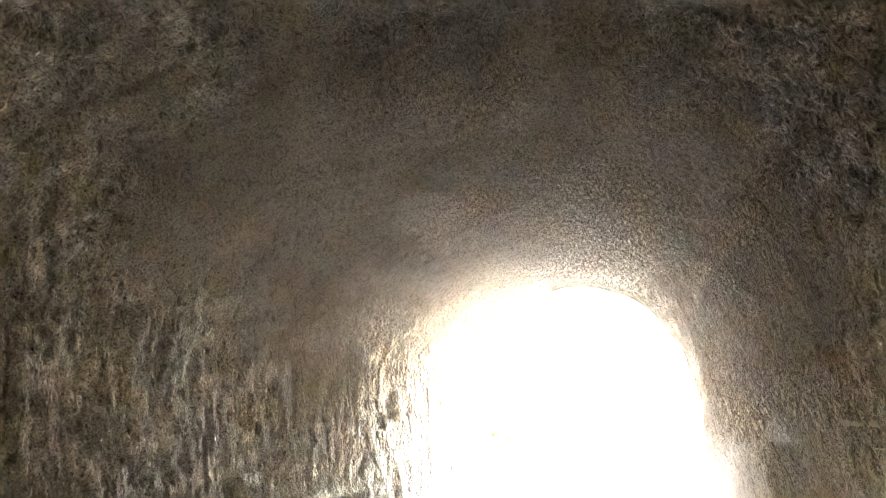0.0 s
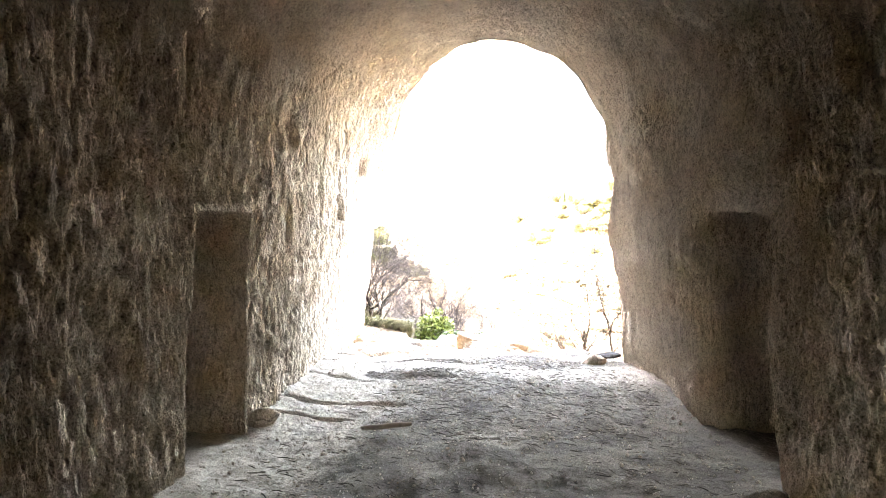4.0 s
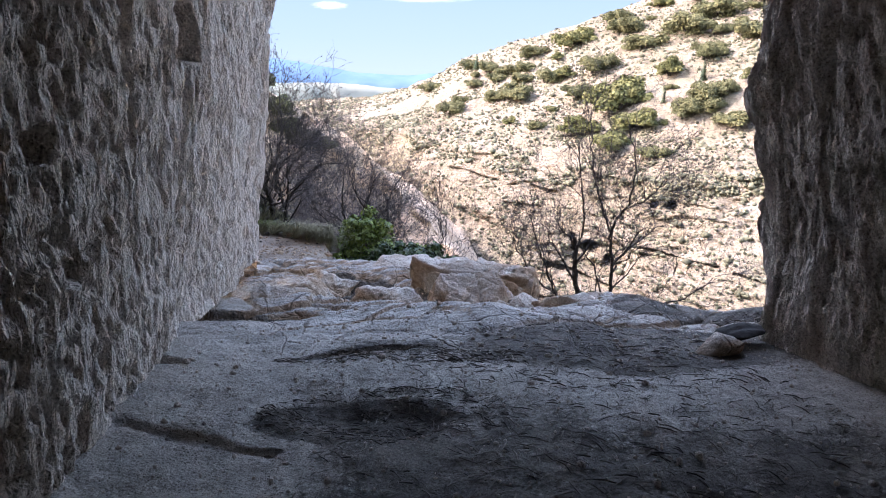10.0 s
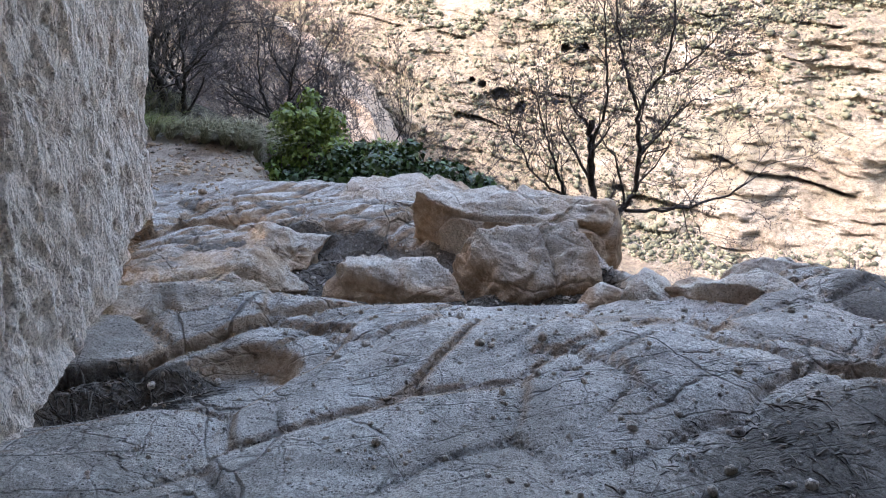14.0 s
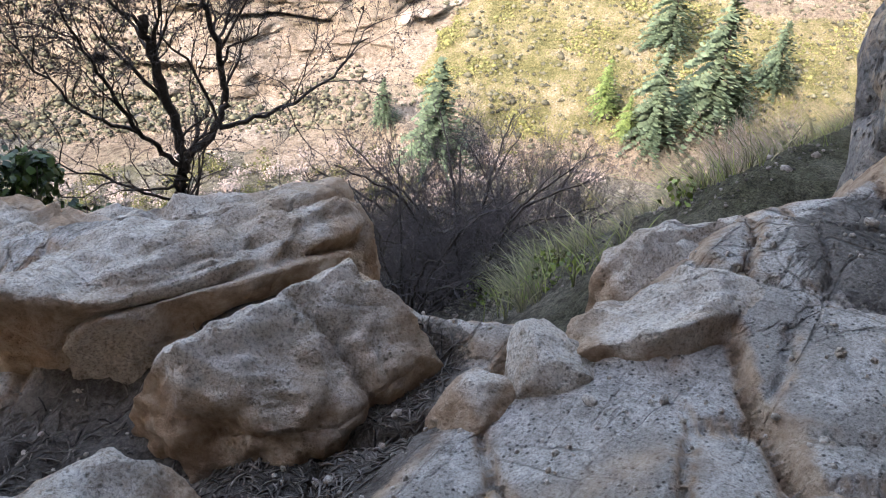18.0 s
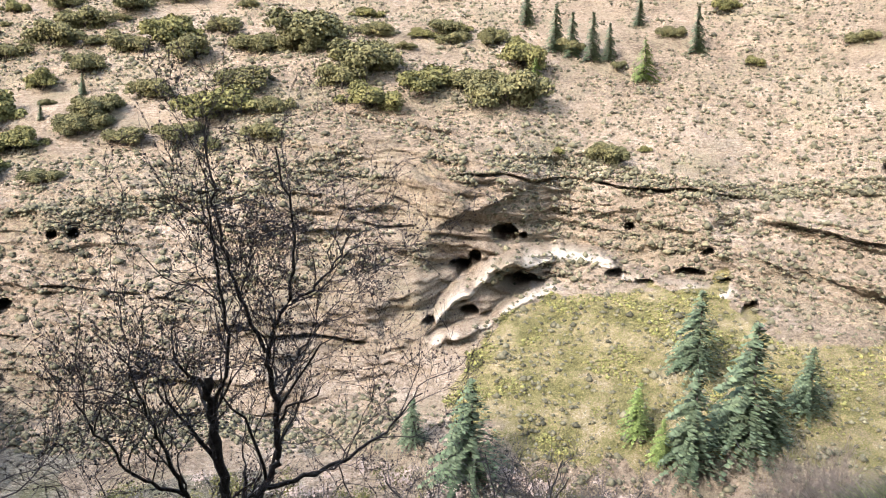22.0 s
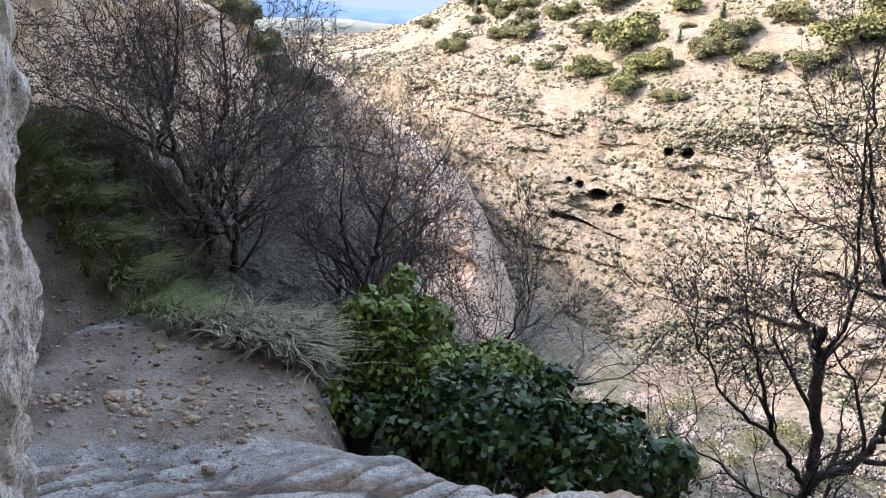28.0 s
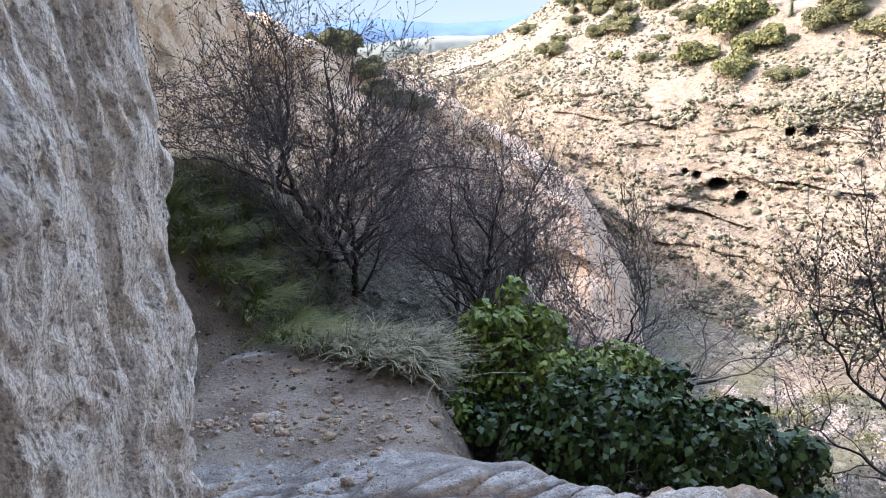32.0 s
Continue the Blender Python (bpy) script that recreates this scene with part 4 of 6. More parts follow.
def build_far_side():
    na, nk = 900, 420
    az = np.linspace(-20, 98, na)
    prof_r, prof_z = far_profile(az)
    seg = np.array([0, 0.05, 0.24, 0.66, 0.97, 1.0])
    k = np.linspace(0, 1, nk)
    R = np.stack([np.interp(k, seg, [row[i] for row in prof_r]) for i in range(na)])
    Z = np.stack([np.interp(k, seg, [row[i] for row in prof_z]) for i in range(na)])
    A = np.repeat(az, nk)
    K = np.tile(k, na)
    r, z = R.ravel(), Z.ravel()
    q = xyz(np.radians(A) * 90, r, z)
    cliffy = sstep(0.2, 0.28, K) * sstep(0.74, 0.64, K)
    el0 = np.degrees(np.arctan2(z - 1.3, r))
    rag = 1.5 * fbm(q * 0.12, 4, 142, 0.7)
    brim = np.interp(A, [46, 48.2, 50.1, 52.3, 54.9, 60.9, 67.3, 69.1, 71.6, 75.6, 83], [-21, -19.2, -16.8, -15.2, -13.3, -12.7, -12.5, -14.2, -14.8, -14.1, -16])
    meadow = sstep(0.4, -0.7, el0 - brim + rag) * sstep(45.5, 49, A + rag) * sstep(-25, -22.5, el0 + rag) * np.interp(A, [67, 72, 90], [1, 0.52, 0.42])
    # beds of rock, set back and forth, with gullies
    bed = z + 0.10 * q[:, 0] + 1.6 * fbm(q * 0.05, 3, 141)
    shelf = vnoise(xyz(bed * 0.75, q[:, 0] * 0.05, 0), 143) + 0.6 * vnoise(xyz(bed * 2.1, q[:, 0] * 0.12, 0), 144)
    gully = fbm(xyz(q[:, 0] * 0.09, z * 0.03, 0), 3, 145)
    lump = 1.3 * fbm(xyz(q[:, 0] * 0.10, r * 0.1, bed * 0.4), 4, 146, 0.6) + 0.38 * fbm(xyz(q[:, 0] * 0.35, r * 0.2, bed * 1.2), 4, 156, 0.6)
    r = r + cliffy * (0.45 * shelf + 2.6 * gully + lump)
    # the great hollow over the meadow, and a rib beside it
    wob = 0.25 * vnoise(xyz(A * 0.9, 0, 0), 157)
    sill = np.interp(A, [46, 47.2, 50.2, 52.4, 55.3, 57.9, 60.9, 63.9, 67.3], [-15.4, -14.2, -11.5, -10.7, -10.5, -10.9, -11.6, -12.3, -12.5]) + wob
    roof = np.interp(A, [44.2, 44.9, 47.4, 51.2, 54.5, 58.7, 62.9, 67.0, 68.7], [-13, -9.6, -8.0, -6.0, -4.6, -5.0, -5.8, -6.3, -6.9]) + 0.3 * vnoise(xyz(A * 0.6, 3, 0), 158)
    low = np.interp(A, [45.3, 47.7, 50.1, 52.3, 54.4], [-17.2, -16.3, -15.5, -14.3, -13.1]) + wob
    span = sstep(44.3, 46.5, A) * sstep(68.6, 67.4, A)
    f = np.clip((el0 - sill) / (roof - sill), 0, 1)
    deepest = np.interp(A, [44, 48, 52, 57, 64, 69], [5, 7.5, 7, 4.5, 3, 2])
    r = r + deepest * span * sstep(0.0, 0.04, f) * (1 - f) ** 0.7 * (1 - sstep(0.92, 1, f))
    lower = sstep(45.2, 46.5, A) * sstep(56.5, 54.0, A)
    g = np.clip((el0 - low) / (sill - low - 0.3), 0, 1)
    r = r + 3.2 * lower * sstep(0.0, 0.12, g) * (1 - g) ** 0.6
    pale = np.maximum(span * sstep(0.5, 0.15, np.abs(el0 - sill + 0.3)), lower * sstep(0.45, 0.12, np.abs(el0 - low + 0.25)))
    r = r - 0.7 * pale + 2.5 * sstep(1.0, 0.3, np.hypot((A - 15.5) / 4.5, (el0 + 13.5) / 2.2))
    z = z + (1 - cliffy) * sstep(0.02, 0.08, K) * (0.9 * fbm(q * 0.09, 4, 147) * (1 - 0.6 * meadow) + 0.22 * fbm(q * 0.5, 4, 148)) + cliffy * 0.35 * fbm(q * 0.6, 3, 149)
    el = np.degrees(np.arctan2(z - 1.3, r))
    for a, e, w, h, d in CAVES + CAVES2:
        ra = np.hypot((A - a) / w, np.where(el > e, (el - e) / h, (el - e) / (h * 0.8)))
        r = r + 1.6 * d * sstep(1.05, 0.75, ra + 0.12 * vnoise(q * 0.9, 151))
    for a0, a1, e0, e1, h, d in OVERHANGS:
        t = np.clip((A - a0) / (a1 - a0), 0, 1)
        e = e0 + (e1 - e0) * t + 0.35 * vnoise(xyz(A * 0.45, e0, 0), 152)
        inside = sstep(0, 0.06, t) * sstep(1, 0.94, t) * sstep(-0.2, 0.2, vnoise(xyz(A * 0.8, e0, 9), 153) + 0.35)
        d = d * 0.7
        r = r + d * inside * sstep(h * 0.5, h * 0.3, np.abs(el - e)) - 0.5 * d * inside * sstep(h * 0.5, h * 0.2, np.abs(el - e - h * 0.9))
    x, y = VIEW[0] + r * np.sin(np.radians(A)), VIEW[1] + r * np.cos(np.radians(A))
    global FAR
    FAR = xyz(x, y, z).reshape(na, nk, 3)
    global GREEN
    GREEN = meadow.reshape(na, nk)
    tagged(mesh_object("ground_far_side", xyz(x, y, z), grid_faces(na, nk, flip=True), MAT_HILL, attrs={"meadow": meadow, "pale": 0.85 * pale * sstep(-0.5, 0.1, vnoise(q * 0.5, 159))}), "sunlit limestone hillside with dug caves", "hillside", kind="structure")


build_far_side()


def build_near_ground():
    az = np.radians(np.linspace(-75, 100, 480))
    r = 1.6 * (240 / 1.6) ** np.linspace(0, 1, 270)
    A, R = np.repeat(az, len(r)), np.tile(r, len(az))
    x, y = VIEW[0] + R * np.sin(A), VIEW[1] + 1.4 + R * np.cos(A)
    z = near_height(x, y)
    # the ledge's own stone takes over inside its rim
    z = np.where((ledge_rim(x, y) > -0.2) & (x > -1.5) & (x < 5), np.minimum(z, floor_height(x, y) - 0.35), z)
    w = sstep(16.6, 16.2, y) * sstep(-3.4, -3.05, x) * sstep(-1.3, -1.6, x)
    z = z + w * (floor_height(x, y) - 0.06 - z)
    tagged(mesh_object("ground", xyz(x, y, z), grid_faces(len(az), len(r), flip=True), MAT_GROUND, attrs={"earth": sstep(0.25, -0.2, 0.7 * (x + 3.5) + 0.7 * (y - 17.2) + 0.2 * fbm(xyz(x, y, 0) * 2, 3, 138)) * (x < -0.9) * sstep(24, 20, y)}), "steep shaded slope of soil, scree and grass", "ground", kind="structure")


build_near_ground()


def build_spur():
    """The next spur of our own side, with its pale cliff, farther up the valley. Its right end is shaped after a shadow
    cast over the valley.
    """
    n, m = 200, 130
    s, k = np.repeat(np.linspace(0, 1, n), m), np.tile(np.linspace(0, 1, m), n)
    az = np.radians(-40 + 50 * s)
    deg = np.degrees(az)
    rb = np.interp(deg, [-40, -20, -8, 10], [50, 54, 60, 58])
    top = np.interp(deg, [-40, -22, -17, -13, -9.5, -6, -2, 1, 5, 7, 10], [7, 5.0, 3.2, 0.7, -1.0, -2.9, -6.5, -9.8, -14.5, -19, -27])
    cl = np.interp(deg, [-40, -24, -17, -12.5, -10], [0.9, 0.9, 0.6, 0.25, 0.0])
    depth = np.interp(deg, [-40, -10, 0, 10], [18, 22, 20, 10])
    r = rb + depth * np.clip(k / 0.65, 0, 1) + 60 * np.clip(k - 0.65, 0, 1) / 0.35
    zt = 1.3 + (rb + depth) * np.tan(np.radians(top))
    zf = np.minimum(FLOOR_Z - 1 + 0 * s, zt - 1)
    zm = zf + (zt - zf) * (0.69 - 0.45 * cl)
    z = np.where(k < 0.45, zf + (zm - zf) * k / 0.45, zm + (zt - zm) * np.clip((k - 0.45) / 0.2, 0, 1)) - 6 * np.clip(k - 0.65, 0, 1) / 0.35
    x, y = VIEW[0] + r * np.sin(az), VIEW[1] + r * np.cos(az)
    q = xyz(x, y, z)
    d = 3.5 * fbm(q * 0.1, 5, 161, 0.6) + 0.8 * vnoise(xyz(z * 0.8, x * 0.05, 0), 162)
    x, y, z = x + d * np.sin(az), y + d * np.cos(az), z + 1.0 * fbm(q * 0.25, 4, 163)
    tagged(mesh_object("ground_spur", xyz(x, y, z), grid_faces(n, m, flip=True), MAT_CLIFF), "pale orange cliff and scree spur up the valley", "cliff", kind="structure")


build_spur()


def ridge(name, label, r, lo, hi, base, height, mat, seed, scale):
    az = np.linspace(lo, hi, 160)
    h = base + height * (0.5 + 0.5 * fbm(xyz(az * scale, 0, 0), 4, seed)) * sstep(lo, lo + 6, az) * sstep(hi, hi - 6, az)
    rows = []
    for k, dr in ((0, 0), (0.55, 0.04), (0.85, 0.07), (1, 0.1)):
        rr = r * (1 + dr) + 0.01 * r * fbm(xyz(az * 0.8, k * 3, 0), 3, seed + 5)
        zz = np.where(k == 0, -0.12 * r, 1.3 + r * np.tan(np.radians(h)) * k - 0.02 * r * (1 - k))
        rows.append(xyz(VIEW[0] + rr * np.sin(np.radians(az)), VIEW[1] + rr * np.cos(np.radians(az)), zz))
    tagged(mesh_object(name, np.concatenate(rows), grid_faces(4, len(az)), mat), label, "distant hills", kind="structure")


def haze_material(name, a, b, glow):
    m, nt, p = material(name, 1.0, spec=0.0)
    # haze of the distance is put into the colour and a faint glow
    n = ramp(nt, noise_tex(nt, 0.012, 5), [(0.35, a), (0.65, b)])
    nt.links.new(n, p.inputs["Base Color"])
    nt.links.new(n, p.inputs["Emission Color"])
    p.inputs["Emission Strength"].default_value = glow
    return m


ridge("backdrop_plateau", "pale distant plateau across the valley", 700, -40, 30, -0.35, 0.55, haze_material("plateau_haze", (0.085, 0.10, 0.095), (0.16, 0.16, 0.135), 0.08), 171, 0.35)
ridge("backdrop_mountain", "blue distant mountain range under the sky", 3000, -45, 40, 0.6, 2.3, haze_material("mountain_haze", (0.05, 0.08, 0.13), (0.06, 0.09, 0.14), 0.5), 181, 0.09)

# the sky low over the mountains
az = np.linspace(-34, 30, 50)
rows = [xyz(VIEW[0] + 4200 * np.sin(np.radians(az)), VIEW[1] + 4200 * np.cos(np.radians(az)), 4200 * math.tan(radians(e))) for e in (-2, 3, 5, 7, 9, 11)]
sky_mat, nt, p = material("low_sky", 1.0, spec=0.0)
tc, sep = nt.nodes.new("ShaderNodeTexCoord"), nt.nodes.new("ShaderNodeSeparateXYZ")
nt.links.new(tc.outputs["Generated"], sep.inputs[0])
p.inputs["Base Color"].default_value = (0, 0, 0, 1)
nt.links.new(ramp(nt, sep.outputs[2], [(0.05, (0.13, 0.15, 0.155)), (0.4, (0.105, 0.134, 0.155)), (0.95, (0.077, 0.112, 0.15))]), p.inputs["Emission Color"])
p.inputs["Emission Strength"].default_value = 1.0
tagged(mesh_object("backdrop_sky", np.concatenate(rows), grid_faces(len(rows), len(az)), sky_mat), "pale blue sky above the distant mountains", "sky", kind="structure")


# ---- boulders and loose stones ----
def thing(name, label, category, group="", at=(0, 0, 0)):
    ob = new(name)
    ob.location = at
    ob.empty_display_size = 0.2
    return tagged(ob, label, category, group)


ICO = {}


def ball(level):
    if level not in ICO:
        bm = bmesh.new()
        bmesh.ops.create_icosphere(bm, subdivisions=level, radius=1)
        ICO[level] = (np.array([v.co[:] for v in bm.verts]), np.array([[v.index for v in f.verts] for f in bm.faces]))
        bm.free()
    return ICO[level]


def boulder(name, label, c, r, turn, seed, mat=None, level=5, group="boulders on the ledge", blocky=0.3, tilt=0.0):
    """A worn block: a ball pushed towards a slab's flat faces, chipped and cracked."""
    v, f = ball(level)
    p = np.sign(v) * np.abs(v) ** (1 - blocky)
    p = p / np.abs(p).max()
    off = seed * 3.7
    # knock flat facets off it
    rng = np.random.default_rng(seed)
    for _ in range(13):
        n = rng.normal(size=3) * np.array([1, 1, 0.8])
        n /= np.linalg.norm(n)
        h = rng.uniform(0.55, 0.86)
        over = np.clip(p @ n - h, 0, None)
        p = p - over[:, None] * n * 0.96
    s = np.array(r)
    q = p * s
    # soft strata and worn hollows, at real size
    nrm = v / np.linalg.norm(v, axis=1, keepdims=True)
    d = 0.032 * fbm(q * 3.2 + off, 4, seed) + 0.042 * (0.5 - np.abs(fbm(q * 6 + off, 3, seed + 2))) + 0.022 * (0.4 - np.abs(fbm(q * 15 + off, 3, seed + 3))) - 0.05 * sstep(0.05, 0.0, np.abs(vnoise(q * np.array([1.2, 2.1, 2.6]) + off, seed + 5)))
    d = d * min(1.0, float(s.min()) / 0.22)
    q = q + nrm * d[:, None]
    m = pose(*c, tilt, 0, turn)
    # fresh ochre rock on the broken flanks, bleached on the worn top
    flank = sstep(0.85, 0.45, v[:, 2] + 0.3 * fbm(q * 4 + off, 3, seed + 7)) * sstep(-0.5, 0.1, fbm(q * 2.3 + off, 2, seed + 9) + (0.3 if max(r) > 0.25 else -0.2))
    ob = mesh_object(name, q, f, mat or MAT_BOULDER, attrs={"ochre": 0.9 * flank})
    ob.matrix_world = m
    return tagged(ob, label, "boulder" if level > 3 else "stone", group)


PALE = "pale weathered boulder resting on the stone ledge"
BROWN = "brown-sided boulder with a pale worn top on the ledge"
BOULDERS = [
    ("boulder", "large sloping brown boulder at the ledge's rim", (-0.08, 13.32, -0.62), (0.72, 0.42, 0.5), -8, 1),
    ("boulder", BROWN, (-0.07, 12.68, -0.6), (0.5, 0.29, 0.44), -40, 2),
    ("boulder", PALE, (-0.78, 12.68, -0.56), (0.38, 0.22, 0.3), -21, 3),
    ("boulder", "long low stone slab beside the rock wall", (-1.85, 12.75, -0.45), (0.55, 0.2, 0.2), -6, 4),
    ("boulder", "low stone slab in front of a litter hollow", (-1.9, 12.3, -0.42), (0.5, 0.2, 0.18), 8, 5),
    ("boulder", PALE, (-1.45, 13.35, -0.55), (0.42, 0.26, 0.2), 10, 6),
    ("boulder", "broad cracked slab at the back of the ledge", (-0.75, 13.95, -0.74), (0.85, 0.5, 0.36), 24, 7),
    ("boulder", "rounded pale rock at the drop", (-0.35, 14.25, -0.86), (0.65, 0.42, 0.4), -10, 8),
    ("boulder", "large pale boulder at the ledge's corner", (1.05, 11.98, -0.62), (0.38, 0.26, 0.4), -28, 9),
    ("boulder", PALE, (0.62, 11.9, -0.5), (0.32, 0.2, 0.34), -33, 10),
    ("boulder", "brown boulder against the pale corner rock", (1.42, 11.72, -0.58), (0.3, 0.22, 0.34), 25, 11),
    ("boulder", "low rounded rock beside the sandy hollow", (0.62, 11.58, -0.46), (0.34, 0.2, 0.2), 12, 12),
    ("boulder", "small rounded white rock at the rim", (0.16, 12.2, -0.46), (0.16, 0.13, 0.15), 0, 13),
    ("boulder", "small rounded white rock beside its twin", (0.36, 12.12, -0.42), (0.16, 0.13, 0.16), 30, 14),
    ("boulder", "flat pale rock under the cliff", (1.85, 11.35, -0.5), (0.42, 0.25, 0.14), 20, 15),
]
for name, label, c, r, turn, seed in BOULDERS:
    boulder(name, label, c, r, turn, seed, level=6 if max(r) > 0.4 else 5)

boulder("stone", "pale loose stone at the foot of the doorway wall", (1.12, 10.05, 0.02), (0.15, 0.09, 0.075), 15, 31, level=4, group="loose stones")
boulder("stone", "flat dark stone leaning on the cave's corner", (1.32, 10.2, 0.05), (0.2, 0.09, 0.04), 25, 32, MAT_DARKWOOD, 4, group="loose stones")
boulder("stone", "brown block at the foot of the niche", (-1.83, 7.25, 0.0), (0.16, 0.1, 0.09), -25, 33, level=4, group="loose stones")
boulder("stone", "small pale stone on the earth path", (-2.6, 15.55, -0.62), (0.07, 0.05, 0.045), 10, 34, level=4, group="loose stones")
rng = np.random.default_rng(11)
for k in range(34):
    x, y = rng.uniform(-1.9, 1.5), rng.uniform(10.6, 13.0)
    if k > 14:
        x, y = rng.uniform(-3.0, -1.0), rng.uniform(13.9, 15.6)
    z = float(floor_height(np.array([x]), np.array([y]))[0])
    if ledge_rim(x, y) > 0.15:
        s = rng.uniform(0.008, 0.026)
        boulder("pebble", "small pale pebble lying on the ledge", (x, y, z + 0.35 * s), (s * 1.3, s, s * 0.7), rng.uniform(0, 180), 40 + k, level=2, group="pebbles on the ledge")


# ---- litter ----
def sticks(name, label, spots, n, seed, lo=0.012, hi=0.06):
    rng = np.random.default_rng(seed)
    at = np.array(spots)[rng.integers(len(spots), size=n)]
    a, k = rng.uniform(0, 2 * np.pi, n), np.sqrt(rng.uniform(size=n))
    x, y = at[:, 0] + at[:, 2] * k * np.cos(a), at[:, 1] + at[:, 3] * k * np.sin(a)
    t, h = rng.uniform(0, np.pi, n), rng.uniform(lo, hi, n) / 2
    dx, dy = h * np.cos(t), h * np.sin(t)
    z = [floor_height(x + q * dx, y + q * dy) + 0.004 for q in (-1, 0, 1)]
    w = rng.uniform(0.0015, 0.0045, n)
    lines = [([(x[i] - dx[i], y[i] - dy[i], z[0][i]), (x[i] + 0.002, y[i], z[1][i] + w[i]), (x[i] + dx[i], y[i] + dy[i], z[2][i])], (w[i] * 0.7, w[i], w[i] * 0.6)) for i in range(n)]
    v, f = tubes(lines, 3)
    tagged(mesh_object(name, v, f, MAT_CHIP), label, "litter", kind="stuff")


sticks("wood_litter", "dark and pale wood chips and twigs in the hollows", [(-1.2, 12.95, 0.6, 0.4), (-0.2, 12.5, 0.5, 0.2), (-0.75, 9.25, 0.6, 0.3), (-1.9, 11.6, 0.35, 0.2), (-0.7, 10.1, 0.7, 0.18), (2.1, 11.2, 0.6, 0.35), (0.3, 10.3, 0.9, 0.6), (-0.9, 12.9, 0.8, 0.35), (-0.4, 12.45, 0.7, 0.2)], 6500, 5)
sticks("straw_litter", "straw and twigs strewn on the passage floor", [(0, 6, 1.6, 3.0), (0.2, 8.5, 1.3, 1.8), (-0.4, 4.5, 1.2, 1.5)], 4500, 6, 0.02, 0.10)


def grit():
    rng = np.random.default_rng(8)
    v, f = ball(1)
    n = 5200
    x, y = rng.uniform(-1.9, 1.7, n), rng.uniform(4, 13.4, n)
    z = floor_height(x, y)
    s = rng.uniform(0.003, 0.011, n) * np.where(rng.uniform(size=n) < 0.06, 2.2, 1)
    V = (v[None] * rng.uniform(0.6, 1.2, (n, 1, 3)) * s[:, None, None] + np.stack([x, y, z + 0.3 * s], 1)[:, None]).reshape(-1, 3)
    F = (f[None] + (np.arange(n) * len(v))[:, None, None]).reshape(-1, 3)
    tagged(mesh_object("grit", V, F, MAT_BOULDER), "fine gravel and grit on the stone floor", "gravel", kind="stuff")


grit()


def stick():
    ob = thing("stick", "short thick broken stick lying on the floor", "stick")
    a, b = Vector((-0.98, 6.98, 0.03)), Vector((-0.62, 7.14, 0.035))
    pts = [a.lerp(b, k) + Vector((0, 0.008 * math.sin(k * 7), 0.004 * math.cos(k * 9))) for k in np.linspace(0, 1, 9)]
    v, f = tubes([(pts, [0.012, 0.02, 0.021, 0.02, 0.022, 0.021, 0.02, 0.019, 0.014])], 9)
    part("shaft", v, f, MAT_PALETWIG, ob)
    v, f = tubes([([pts[5], pts[5] + Vector((0.02, 0.03, 0.02)), pts[5] + Vector((0.03, 0.05, 0.035))], [0.009, 0.007, 0.003])], 6)
    part("knot", v, f, MAT_TWIG, ob)


stick()


# ---- lines scratched into the right wall ----
def scratches():
    def at(y, z):
        return float(wall_x(1, y, z))

    strokes = [
        [(5.0, 1.86), (4.6, 1.84), (4.15, 1.83), (3.7, 1.84)],
        [(4.75, 2.0), (4.5, 2.1), (4.2, 2.15), (3.8, 2.13)],
        [(4.72, 1.7), (4.68, 1.6), (4.45, 1.42), (4.2, 1.3), (3.9, 1.15)],
        [(5.05, 1.25), (4.8, 1.3), (4.55, 1.42), (4.3, 1.58), (4.1, 1.72)],
        [(5.1, 1.12), (4.8, 1.05), (4.5, 0.96), (4.2, 0.9), (3.95, 0.86)],
        [(4.75, 0.95), (4.6, 0.75), (4.42, 0.6), (4.2, 0.52), (3.95, 0.5)],
    ]
    depsgraph = bpy.context.evaluated_depsgraph_get()
    wall = bpy.data.objects["wall_right"]
    for k, line in enumerate(strokes):
        line = np.array(line)
        t = np.linspace(0, len(line) - 1, 60)
        y, z = np.interp(t, np.arange(len(line)), line[:, 0]), np.interp(t, np.arange(len(line)), line[:, 1])
        verts = []
        for i, (yy, zz) in enumerate(zip(y, z)):
            w = 0.011 + 0.005 * math.sin(i * 1.3 + k) + 0.003 * math.sin(i * 3.1)
            for s in (-1, 1):
                hit, place, normal, _ = wall.ray_cast(Vector((0.5, yy, zz + s * w)), Vector((1, 0, 0)), depsgraph=depsgraph)
                verts.append(((place.x if hit else at(yy, zz)) - 0.006, yy, zz + s * w))
        f = np.array([(2 * i, 2 * i + 2, 2 * i + 3, 2 * i + 1) for i in range(len(y) - 1)])
        tagged(mesh_object("scratched_line", verts, f, MAT_SCRATCH), "pale line scratched into the rock wall", "wall scratch", "scratched lines on the wall")


scratches()


